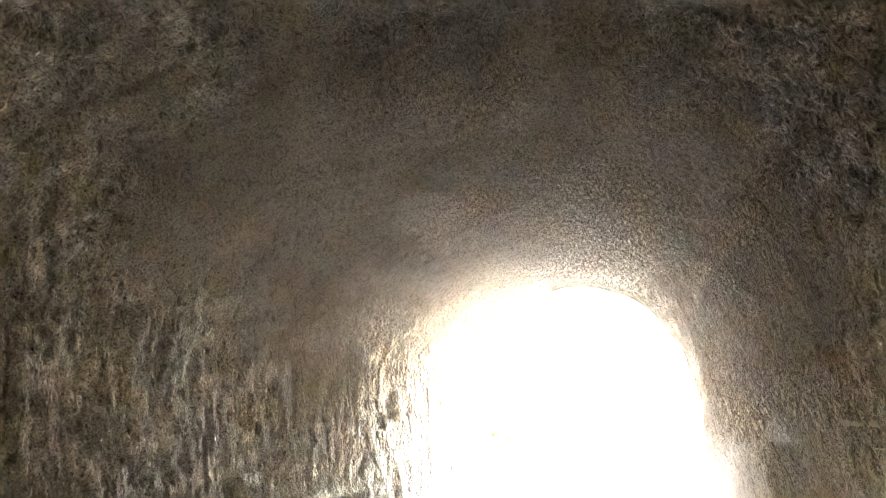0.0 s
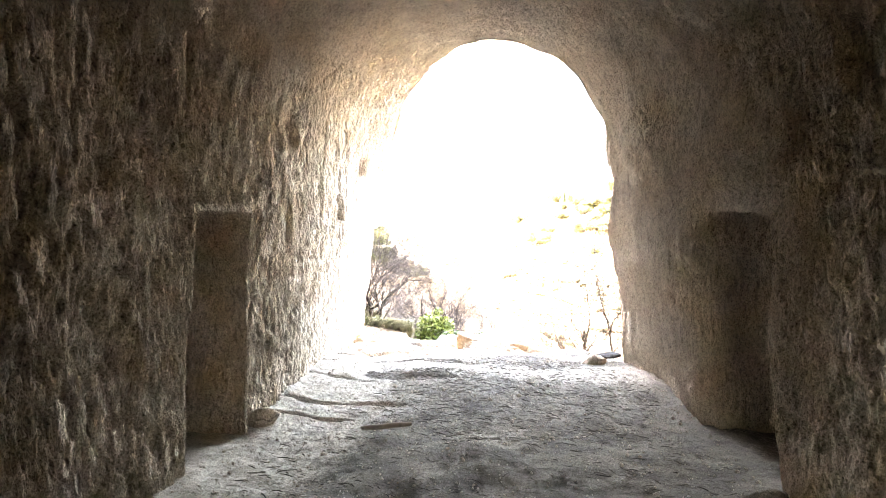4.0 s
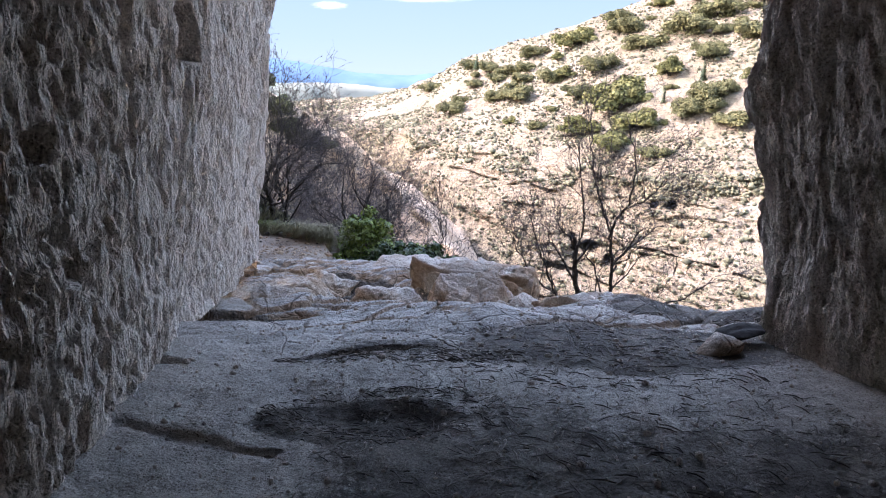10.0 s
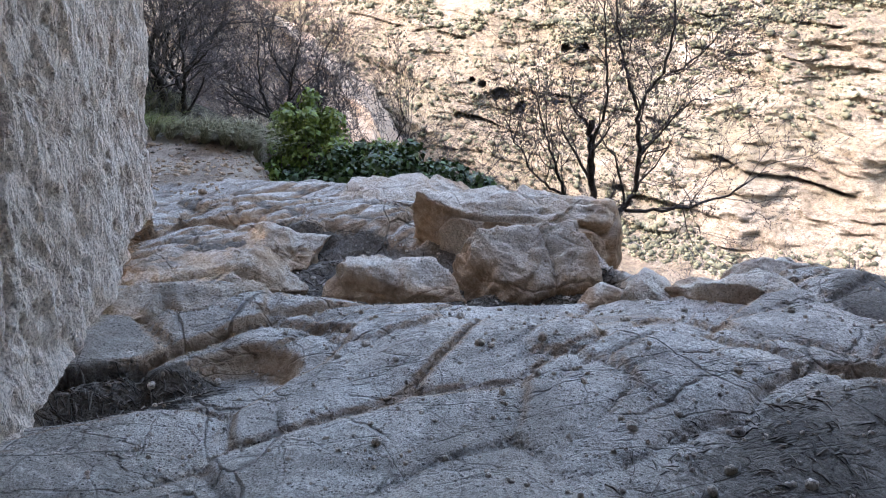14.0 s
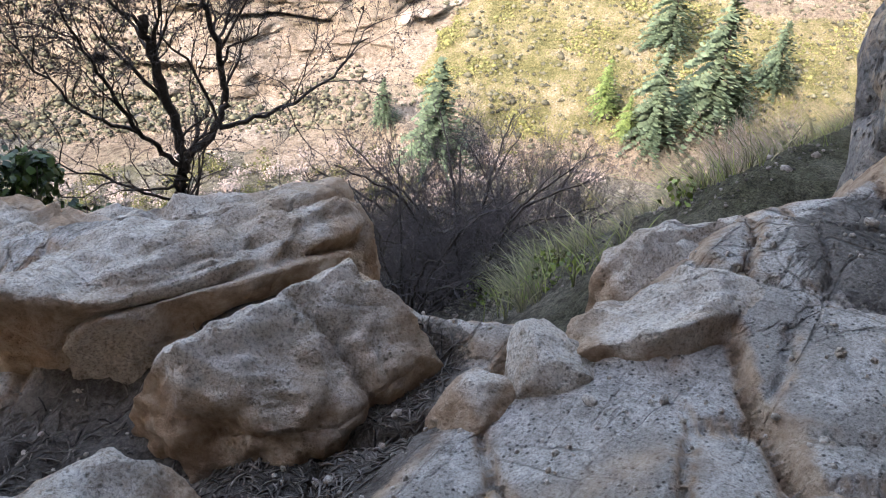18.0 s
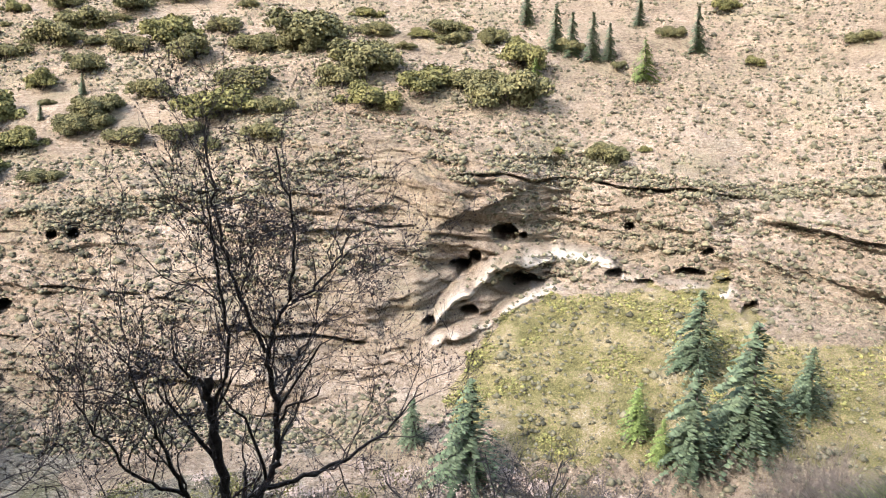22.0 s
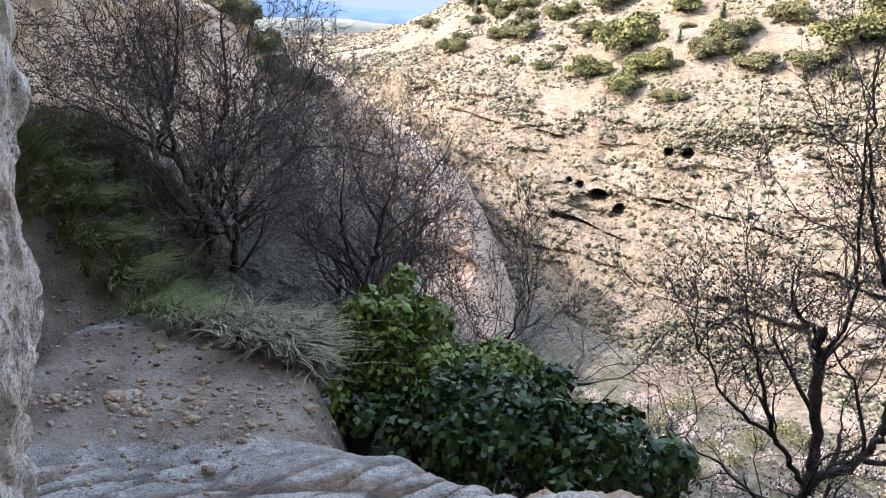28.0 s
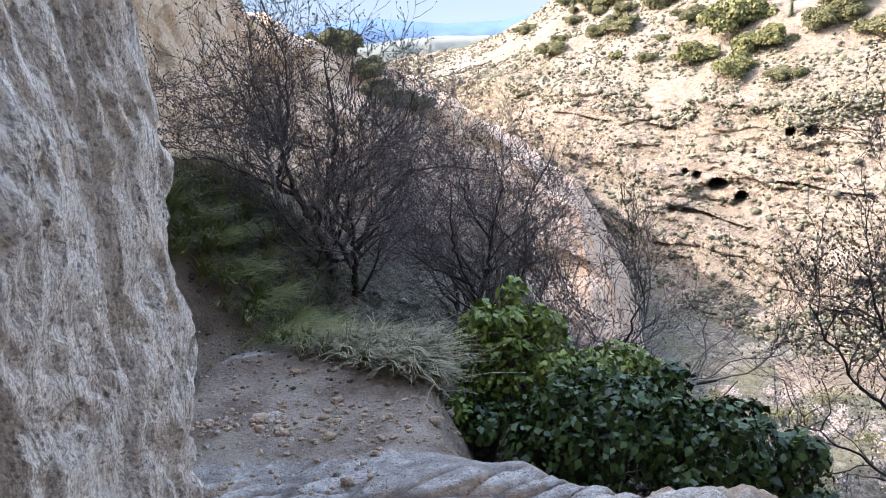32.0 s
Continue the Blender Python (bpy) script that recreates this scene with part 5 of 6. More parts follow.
# ---- bare trees ----
def grow(seed, start, heading, length, radius, levels, spread=0.75, lift=0.16, kids=(4, 5), droop=0.0):
    """Branches as tubes: thick ones and twigs apart, and the twigs' tips."""
    rng = np.random.default_rng(seed)
    thick, thin, tips = [], [], []

    def branch(p, d, L, r, level):
        n = 7 if level > 1 else 5
        pts, dirs = [np.array(p, float)], []
        d = np.array(d, float) / np.linalg.norm(d)
        for _ in range(n - 1):
            d = d + rng.normal(size=3) * (0.05 if level == 0 and r > 0.04 else 0.26) + np.array([0, 0, lift * (0.6 if level > 1 else 0.35) - droop])
            d /= np.linalg.norm(d)
            dirs.append(d.copy())
            pts.append(pts[-1] + d * L / (n - 1))
        rad = np.linspace(r, r * (0.5 if level else 0.35), n)
        (thick if r > 0.011 else thin).append((pts, rad))
        if level == 0:
            tips.append(pts[-1])
            tips.append(pts[2])
            return
        count = rng.integers(kids[0], kids[1] + 1) + (1 if level == 1 else 0)
        for c in range(count):
            f = 1.0 if c == 0 else rng.uniform(0.25, 0.97)
            i = min(int(f * (n - 1)), n - 2)
            q = pts[i] + (pts[i + 1] - pts[i]) * (f * (n - 1) - i)
            side = np.cross(dirs[i], rng.normal(size=3))
            side /= np.linalg.norm(side) + 1e-9
            a = rng.uniform(0.35, 1.0) * spread * (0.35 if c == 0 else 1.0)
            branch(q, dirs[i] * math.cos(a) + side * math.sin(a), L * rng.uniform(0.52, 0.78), max(rad[i] * rng.uniform(0.45, 0.68), 0.0029), level - 1)

    branch(start, heading, length, radius, levels)
    return thick, thin, np.array(tips)


def bud_mesh(tips, size, seed):
    rng = np.random.default_rng(seed)
    o = np.array([(0.5, 0.5, -1.2), (-0.5, 0.5, -1.2), (-0.5, -0.5, -1.2), (0.5, -0.5, -1.2), (0.8, 0.7, 0.5), (-0.7, 0.8, 0.6), (-0.8, -0.7, 0.5), (0.7, -0.8, 0.6)], float)
    f = np.array([(3, 2, 1, 0), (4, 5, 6, 7), (0, 1, 5, 4), (1, 2, 6, 5), (2, 3, 7, 6), (3, 0, 4, 7)])
    s = rng.uniform(0.6, 1.3, len(tips)) * size
    V = (tips[:, None] + o[None] * s[:, None, None]).reshape(-1, 3)
    return V, (f[None] + (np.arange(len(tips)) * 8)[:, None, None]).reshape(-1, 4)


def bare_tree(label, base, stems, seed, buds=0.006, group="bare trees below the ledge", mats=None, trunk=()):
    """stems: (start, heading, length, radius, levels). All places are relative to base."""
    ob = thing("bare_tree", label, "tree", group, base)
    mats = mats or (MAT_BARK, MAT_TWIG)
    thick, thin, tips = list(trunk), [], []
    for k, stem in enumerate(stems):
        a, b, c = grow(seed * 31 + k, *stem)
        thick += a
        thin += b
        tips.append(c)
    v, f = tubes(thick, 6)
    part("trunk", v, f, mats[0], ob)
    v, f = tubes(thin, 3)
    bv, bf = bud_mesh(np.concatenate(tips), buds, seed)
    part("crown", np.concatenate([v, bv]), np.concatenate([f, bf + len(v)]), mats[1], ob)
    return ob


def ground_z(x, y):
    return float(near_height(np.array([x]), np.array([y]))[0])


def limbed_tree(label, base, fork, limbs, seed, mats, group="bare trees below the ledge", fine=3):
    """A tree of bent limbs (points from the fork, radius at foot and tip, side shoots), each with curling side branches."""
    rng = np.random.default_rng(seed)
    thick, thin, tips = [], [], []
    for points, r0, r1, shoots in limbs:
        pts = np.array(points, float) + np.array([0, 0, fork])
        t = np.linspace(0, len(pts) - 1, 7 * (len(pts) - 1) + 1)
        line = np.stack([np.interp(t, np.arange(len(pts)), pts[:, k]) for k in range(3)], 1)
        for _ in range(4):  # round the bends
            line[1:-1] = 0.25 * line[:-2] + 0.5 * line[1:-1] + 0.25 * line[2:]
        line[1:] += 0.012 * rng.normal(size=(len(line) - 1, 3))
        rad = np.linspace(r0, r1, len(line))
        thick.append((line, rad))
        for k in range(shoots):
            i = min(int(len(line) * (0.18 + 0.8 * (k + rng.uniform()) / shoots)), len(line) - 2)
            way = line[i + 1] - line[i - 1]
            way /= np.linalg.norm(way)
            side = np.cross(way, rng.normal(size=3))
            side /= np.linalg.norm(side)
            a = rng.uniform(0.45, 1.05)
            far = i / len(line)
            x, y, z = grow(seed * 53 + len(tips), line[i], way * math.cos(a) + side * math.sin(a) + np.array([0, 0, 0.12]), rng.uniform(0.5, 0.9) * (1.1 - 0.35 * far), max(0.5 * rad[i], 0.007), fine if far < 0.75 else fine - 1, 1.0, 0.1, (3, 4))
            thick += x
            thin += y
            tips.append(z)
    ob = thing("bare_tree", label, "tree", group, base)
    v, f = tubes(thick, 6)
    part("trunk", v, f, mats[0], ob)
    v, f = tubes(thin, 3)
    bv, bf = bud_mesh(np.concatenate(tips), 0.0065, seed)
    part("crown", np.concatenate([v, bv]), np.concatenate([f, bf + len(v)]), mats[1], ob)
    return ob


# the tree beyond the rim, with a sawn stem
zb = ground_z(1.75, 16.55)
right_tree = limbed_tree(
    "dark bare budding tree with a sawn stem below the ledge", (1.75, 16.55, zb), -1.75 - zb,
    [([(-0.25, 0, zb + 1.45), (-0.1, 0, -0.7), (0.0, 0, -0.25), (0.06, 0, 0.0)], 0.068, 0.05, 3),
     ([(0.06, 0, -0.05), (-0.01, 0.05, 0.6), (-0.04, 0.1, 1.12)], 0.04, 0.034, 4),
     ([(0.05, 0, -0.03), (0.35, 0.0, 0.06), (0.52, 0.0, 0.3), (0.5, 0.0, 0.8), (0.46, 0.05, 1.25), (0.72, 0.1, 1.55), (0.82, 0.1, 2.1), (0.62, 0.1, 2.8)], 0.036, 0.007, 13),
     ([(0.46, 0.05, 1.2), (0.3, 0.2, 1.7), (0.18, 0.25, 2.3), (0.16, 0.3, 2.9)], 0.018, 0.006, 7),
     ([(-0.03, 0.05, 0.75), (0.06, -0.1, 1.3), (0.0, -0.1, 1.85), (-0.1, -0.15, 2.5)], 0.018, 0.006, 8),
     ([(0.0, 0, -0.1), (-0.3, 0.0, 0.3), (-0.52, -0.1, 0.85), (-0.75, -0.1, 1.5)], 0.024, 0.006, 8),
     ([(-0.3, 0.0, 0.3), (-0.65, 0.15, 0.55), (-0.95, 0.2, 1.15)], 0.016, 0.006, 6),
     ([(0.4, 0.0, 0.1), (0.95, -0.1, 0.12), (1.45, -0.15, 0.22), (1.95, -0.2, 0.55)], 0.022, 0.006, 8),
     ([(0.75, 0.1, 1.55), (1.0, 0.0, 1.7), (1.3, 0.0, 2.05)], 0.014, 0.005, 6),
     ([(0.5, 0.0, 0.7), (0.85, 0.3, 0.95), (1.35, 0.4, 1.25)], 0.016, 0.005, 6),
     ([(-0.05, 0, -0.45), (-0.5, 0.2, -0.1), (-0.95, 0.3, 0.2)], 0.014, 0.005, 6)], 3, (MAT_BARK, MAT_DARKTWIG))
thicket_limbs = []
for k in range(13):  # stems that rise from the ground and arch outwards
    a, h, w = 2.4 * k, 1.5 + 0.9 * math.sin(k * 1.7) ** 2, 0.9 + 0.7 * math.cos(k * 2.3) ** 2
    c, d = math.cos(a), math.sin(a)
    thicket_limbs.append(([(0.1 * c, 0.1 * d, -0.2), (0.25 * w * c, 0.25 * w * d, 0.45 * h), (0.6 * w * c, 0.6 * w * d, 0.8 * h), (1.25 * w * c, 1.25 * w * d, h)], 0.028, 0.008, 9))
zt = ground_z(5.0, 16.2)
thicket = limbed_tree("dark bare thicket of arching stems in the ravine", (5.0, 16.2, zt), 0.0, thicket_limbs, 14, (MAT_BARK, MAT_THICKET), "bare thickets in the ravine", 2)
left_spec = [((0, 0, -0.3), (0.05, 0, 1), 1.3, 0.05, 4, 0.8), ((0, 0, 0.1), (-0.5, 0, 0.9), 1.5, 0.035, 4, 0.8), ((0.0, 0, 0.1), (0.55, 0.1, 0.9), 1.6, 0.04, 4, 0.8), ((0, 0, 0.3), (0.15, 0.5, 0.9), 1.2, 0.03, 4, 0.8)]
tree_a = bare_tree("bare grey-brown tree full of fine twigs on the slope", (-1.5, 20.9, ground_z(-1.5, 20.9) + 0.1), left_spec, 7)
tree_b = bare_tree("leaning bare tree with dark limbs on the slope", (-2.9, 19.3, ground_z(-2.9, 19.3)), [((0, 0, -0.3), (-0.15, 0, 1), 1.5, 0.045, 4), ((0, 0, 0.1), (0.45, 0.1, 0.9), 1.3, 0.032, 4), ((-0.05, 0, 0.2), (-0.6, 0.3, 0.8), 1.2, 0.03, 4), ((0, 0, 0.3), (0.1, -0.5, 0.9), 1.1, 0.026, 4)], 9)
slope_tree = limbed_tree(
    "grey-black bare tree with a leaning trunk beside the path", (-2.95, 18.3, ground_z(-2.95, 18.3)), 0.45,
    [([(0.16, 0, -0.65), (0.1, 0, -0.3), (0.0, 0, 0.0)], 0.05, 0.04, 2), ([(0, 0, 0), (-0.15, 0, 0.35), (-0.22, 0.05, 0.8), (-0.4, 0.05, 1.35)], 0.032, 0.006, 8), ([(0, 0, 0), (0.2, 0.1, 0.4), (0.3, 0.15, 0.85), (0.25, 0.2, 1.5)], 0.03, 0.006, 8),
     ([(-0.1, 0, 0.25), (-0.5, -0.1, 0.55), (-0.95, -0.15, 0.75)], 0.02, 0.005, 6), ([(0.1, 0.05, 0.2), (0.55, 0.1, 0.5), (0.95, 0.2, 0.9)], 0.02, 0.005, 6), ([(-0.2, 0, 0.7), (0.0, -0.2, 1.1), (0.05, -0.3, 1.6)], 0.016, 0.005, 6)], 17, (MAT_BARK, MAT_DARKTWIG))
tree_c = bare_tree("slender bare tree leaning out over the ivy", (-0.9, 17.9, ground_z(-0.9, 17.9) - 0.1), [((0, 0, 0), (0.5, 0.35, 0.8), 1.4, 0.03, 4, 0.7), ((0.3, 0.2, 0.5), (0.8, 0.3, 0.5), 1.2, 0.025, 3)], 12, mats=(MAT_BARK, MAT_DARKTWIG))


def put(ob, x, y, turn, scale, sink=0.1, label=""):
    c = copy_thing(ob, pose(x, y, ground_z(x, y) - sink, 0, 0, turn) @ Matrix.Diagonal((scale, scale, scale, 1)))
    if label:
        c["label"] = label
    return c


def crown_height(ob):
    return max(v.co.z for c in ob.children for v in c.data.vertices)


TREE_H = {}
for x, y, turn, s, src in ((-2.2, 23.5, 200, 1.6, tree_a), (0.2, 22.5, 40, 1.5, tree_b), (-5.5, 24, 300, 1.2, tree_a), (0.9, 19.6, 150, 0.95, tree_c), (2.4, 19.8, 90, 1.0, tree_a), (-0.7, 21.2, 250, 1.25, tree_a), (7.6, 17.2, 100, 1.3, tree_b), (9.4, 18.2, 10, 1.4, tree_b), (-4.0, 26.5, 10, 1.2, tree_b), (-0.6, 25.5, 260, 1.1, tree_a), (3.6, 17.8, 20, 0.7, tree_b), (-7.0, 22.5, 90, 1.0, tree_b), (2.0, 24.5, 330, 1.2, tree_b)):
    TREE_H.setdefault(src.name, crown_height(src))
    if x < 3.5 and y > 19:  # tops stay under the skyline of the valley
        s = min(s, (1.0 - 0.05 * (y - 13.5) - ground_z(x, y)) / TREE_H[src.name])
    put(src, x, y, turn, s)


for x, y, turn, k in ((-2.55, 17.9, 120, 0.8), (-1.6, 19.6, 200, 0.95), (-1.15, 19.2, 60, 0.9), (-3.6, 19.4, 300, 0.8), (-0.3, 20.3, 150, 0.9)):
    put(slope_tree, x, y, turn, k)
for x, y, turn, k in ((6.0, 17.2, 70, 1.2), (4.3, 17.6, 150, 1.05), (6.9, 16.7, 220, 1.1), (5.4, 18.4, 300, 1.25), (7.6, 18.2, 30, 1.15), (3.7, 16.0, 110, 0.8), (8.6, 17.2, 190, 1.0)):
    put(thicket, x, y, turn, k)


# ---- brushwood ----
def shrub(label, seed, mats, stems=13, height=1.0, levels=3):
    rng = np.random.default_rng(seed)
    spec = []
    for _ in range(stems):
        a = rng.uniform(0, 2 * np.pi)
        spec.append(((0.12 * math.cos(a), 0.12 * math.sin(a), -0.1), (0.75 * math.cos(a) * rng.uniform(0.2, 1), 0.75 * math.sin(a) * rng.uniform(0.2, 1), 1), height * rng.uniform(0.6, 1), 0.014, levels))
    ob = bare_tree(label, (0, 0, -500), spec, seed, 0.004, "bare shrubs on the slope", mats)
    ob.name = "bare_shrub"
    ob["category"] = "shrub"
    return ob


shrub_dark = shrub("dense dark bare thicket on the slope", 21, (MAT_TWIG, MAT_TWIG), 36, 1.3, 2)
shrub_pale = shrub("pale grey bare shrub on the slope", 22, (MAT_PALETWIG, MAT_PALETWIG), 12, 1.0, 3)
SHRUBS = [(8.0, 20.6, 1.3), (9.8, 20.6, 1.5), (11.2, 19.4, 1.4), (11.5, 22, 1.6), (8.6, 22.4, 1.6), (5.8, 22.4, 1.5)]
SHRUBS_PALE = [(1.2, 18.2, 1.2), (0.3, 18.8, 1.3), (1.9, 18.9, 1.2), (2.6, 17.8, 1.0), (2.3, 21.8, 1.6), (4.0, 24, 2.0), (7, 26, 2.4), (11, 26, 2.4), (15, 27, 2.4), (13.5, 23, 2.0), (14.5, 20.5, 1.6), (3.2, 16.6, 0.7), (2.6, 15.9, 0.6), (1.0, 17.2, 1.1), (0.6, 18.3, 1.4), (1.4, 19.2, 1.6), (2.2, 18.3, 1.3), (2.8, 20.0, 1.6), (0.8, 20.6, 1.5), (2.9, 18.9, 1.2), (0.1, 17.6, 0.9), (3.4, 19.6, 1.3), (1.6, 20.5, 1.4), (-0.4, 19.4, 1.0), (13.2, 15.4, 1.3), (15.5, 16.2, 1.7), (1.0, 28, 2.2), (-3, 30, 2.2)]
rng = np.random.default_rng(77)
for src, spots in ((shrub_dark, SHRUBS), (shrub_pale, SHRUBS_PALE)):
    for x, y, s in spots[1:]:
        put(src, x, y, rng.uniform(0, 360), s, 0.05)
    x, y, s = spots[0]  # the first of its kind, placed after its copies
    src.matrix_basis = pose(x, y, ground_z(x, y) - 0.05) @ Matrix.Diagonal((s, s, s, 1))


# ---- ivy ----
def leaves(lobes, n, seed, size, shell=0.35, shape="ivy"):
    """Small folded leaves over the skin of lumpy mounds (x, y, z, rx, ry, rz)."""
    rng = np.random.default_rng(seed)
    lobes = np.array(lobes, float)
    w = lobes[:, 3] * lobes[:, 4] + lobes[:, 3] * lobes[:, 5]
    k = rng.choice(len(lobes), n, p=w / w.sum())
    d = rng.normal(size=(n, 3))
    d /= np.linalg.norm(d, axis=1, keepdims=True)
    d[:, 2] = np.where(d[:, 2] < -0.35, -d[:, 2], d[:, 2])
    r = 1 - shell * rng.uniform(size=n) ** 2 + 0.16 * vnoise(d * 2.5 + lobes[k, :3] * 3, seed) + 0.1 * vnoise(d * 6 + lobes[k, :3], seed + 1)
    c = lobes[k, :3] + d * lobes[k, 3:] * r[:, None]
    out = d + rng.normal(size=(n, 3)) * 0.55 + np.array([0, 0, 0.25])
    out /= np.linalg.norm(out, axis=1, keepdims=True)
    down = np.array([0, 0, -1.0]) + rng.normal(size=(n, 3)) * 0.6
    a = down - out * (down * out).sum(1, keepdims=True)
    a /= np.linalg.norm(a, axis=1, keepdims=True) + 1e-9
    b = np.cross(out, a)
    s = size * rng.uniform(0.6, 1.35, n)
    if shape == "ivy":
        pts = [(-0.55, 0, 0), (-0.15, 0.5, -0.1), (0.25, 0.33, -0.06), (0.8, 0, -0.14), (0.25, -0.33, -0.06), (-0.15, -0.5, -0.1)]
        faces = [(0, 1, 2, 3), (0, 3, 4, 5)]
    else:
        pts = [(-0.5, -0.4, 0), (0.5, -0.5, -0.1), (0.6, 0.4, 0), (-0.4, 0.5, 0.12)]
        faces = [(0, 1, 2, 3)]
    V = np.concatenate([(c + s[:, None] * (p[0] * a + p[1] * b + p[2] * out))[:, None] for p in pts], 1).reshape(-1, 3)
    F = (np.array(faces)[None] + (np.arange(n) * len(pts))[:, None, None]).reshape(-1, 4)
    return V, F


def ivy(label, lobes, n, seed, mat, size=0.05):
    ob = thing("ivy_bush", label, "ivy", "ivy at the ledge's rim", tuple(np.mean(np.array(lobes)[:, :2], 0)) + (min(l[2] - l[5] for l in lobes),))
    off = np.array(ob.location)
    rng = np.random.default_rng(seed + 100)
    shoots = []
    for l in lobes:  # uneven shoots break the outline
        for _ in range(9):
            a, h, k = rng.uniform(0, 2 * np.pi), rng.uniform(0.0, 1.0), rng.uniform(0.07, 0.16)
            w = math.sqrt(max(0.0, 1 - h * h))
            shoots.append((l[0] + l[3] * w * math.cos(a), l[1] + l[4] * w * math.sin(a), l[2] + l[5] * h, k, k, k * rng.uniform(0.8, 1.6)))
    v, f = leaves(list(lobes) + shoots, n, seed, size, 0.5)
    part("foliage", v - off, f, mat, ob, smooth=False)
    rng = np.random.default_rng(seed)
    lines = []
    for l in lobes:
        for _ in range(9):
            a = rng.uniform(0, 2 * np.pi)
            tip = np.array(l[:3]) + np.array(l[3:]) * np.array([math.cos(a), math.sin(a), rng.uniform(0.1, 1.0)]) * 1.02
            foot = np.array([l[0], l[1], l[2] - l[5]])
            pts = [foot + (tip - foot) * t + rng.normal(size=3) * 0.04 for t in np.linspace(0, 1, 6)]
            lines.append((np.array(pts) - off, np.linspace(0.011, 0.004, 6)))
    v, f = tubes(lines, 4)
    part("stem", v, f, MAT_TWIG, ob)
    return ob


ivy("dense dark green ivy hanging over the ledge's rim", [(-0.6, 15.75, -1.02, 0.6, 0.42, 0.42), (-0.1, 15.5, -1.12, 0.48, 0.4, 0.42), (0.1, 15.2, -1.5, 0.5, 0.38, 0.45), (0.5, 14.75, -1.75, 0.36, 0.33, 0.36), (-1.0, 15.8, -1.05, 0.45, 0.38, 0.35), (0.5, 15.4, -1.75, 0.45, 0.45, 0.45)], 17000, 41, MAT_IVY, 0.04)
ivy("bushy yellow-green ivy mound with a pointed top", [(-1.25, 16.5, -0.98, 0.52, 0.45, 0.5), (-1.25, 16.5, -0.62, 0.22, 0.22, 0.3), (-1.7, 16.5, -1.1, 0.45, 0.38, 0.35), (-1.75, 16.15, -1.0, 0.3, 0.26, 0.26), (-0.65, 16.4, -1.15, 0.45, 0.42, 0.4)], 12000, 42, MAT_IVYOLD, 0.037)


# ---- grass ----
def blades(spots, n, seed, length, lean=(0.4, -0.1), height=None):
    rng = np.random.default_rng(seed)
    V, n0 = [], 0
    spots = np.array(spots, float)
    k = rng.integers(len(spots), size=n)
    ang, rad = rng.uniform(0, 2 * np.pi, n), np.sqrt(rng.uniform(size=n))
    x = spots[k, 0] + spots[k, 2] * rad * np.cos(ang)
    y = spots[k, 1] + spots[k, 2] * rad * np.sin(ang)
    # tufts, not an even lawn
    cell = np.stack([np.floor(x / 0.16), np.floor(y / 0.16)], 1)
    jit = np.stack([vnoise(xyz(cell[:, 0] * 1.37, cell[:, 1] * 1.91, 0.5), 3), vnoise(xyz(cell[:, 0] * 2.11, cell[:, 1] * 1.13, 7.5), 4)], 1)
    tuft = (cell + 0.5 + 0.4 * jit) * 0.16
    x, y = x * 0.35 + tuft[:, 0] * 0.65, y * 0.35 + tuft[:, 1] * 0.65
    z = np.maximum(near_height(x, y), np.where((x > -3.4) & (x < 5.2) & (y < 16.6), floor_height(x, y), -99)) - 0.01
    L = length * rng.uniform(0.5, 1.2, n)
    d = np.stack([rng.normal(size=n) * 0.45 + lean[0], rng.normal(size=n) * 0.45 + lean[1]], 1)
    side = np.stack([-d[:, 1], d[:, 0]], 1) / (np.linalg.norm(d, axis=1, keepdims=True) + 1e-9)
    w = rng.uniform(0.002, 0.0055, n)
    rows = []
    for t, ww in ((0, 1.0), (0.4, 0.9), (0.75, 0.6), (1.0, 0.12)):
        px = np.stack([x + d[:, 0] * L * t**1.5, y + d[:, 1] * L * t**1.5, z + L * (0.95 * t - 0.42 * t * t)], 1)
        o = np.stack([side[:, 0], side[:, 1], 0 * x], 1) * (w * ww)[:, None]
        rows += [px - o, px + o]
    V = np.stack(rows, 1).reshape(-1, 3)
    f = np.array([(0, 1, 3, 2), (2, 3, 5, 4), (4, 5, 7, 6)])
    F = (f[None] + (np.arange(n) * 8)[:, None, None]).reshape(-1, 4)
    return V, F


bank = [(-3.9, 17.2, 0.5), (-3.6, 17.6, 0.5), (-3.35, 17.2, 0.42), (-3.05, 17.1, 0.4), (-2.75, 16.9, 0.35), (-2.4, 16.5, 0.3), (-4.2, 18.0, 0.6), (-3.2, 18.2, 0.6), (-2.05, 16.25, 0.25), (-1.8, 16.1, 0.18)]
v, f = blades(bank, 11000, 51, 0.3, (0.4, -0.45))
tagged(mesh_object("dry_grass", v, f, MAT_GRASS, False), "dry straw-coloured grass drooping along the path", "grass", kind="stuff")
v, f = blades(bank[:5], 9500, 52, 0.32, (0.4, -0.45))
tagged(mesh_object("green_grass", v, f, MAT_GRASSG, False), "fresh green grass among the dry tufts", "grass", kind="stuff")
rng = np.random.default_rng(29)
slope_spots = []
while len(slope_spots) < 190:
    x, y = rng.uniform(2.8, 15), rng.uniform(12.5, 19)
    if 12.5 + 0.06 * x < y < 15.0 + 0.33 * x and vnoise(np.array([[x * 0.8, y * 0.8, 0.0]]), 28)[0] > -0.25:
        slope_spots.append((x, y, rng.uniform(0.1, 0.32) * (1.5 if x > 8 else 1)))
v, f = blades(slope_spots, 9000, 53, 0.42, (0.15, 0.5))
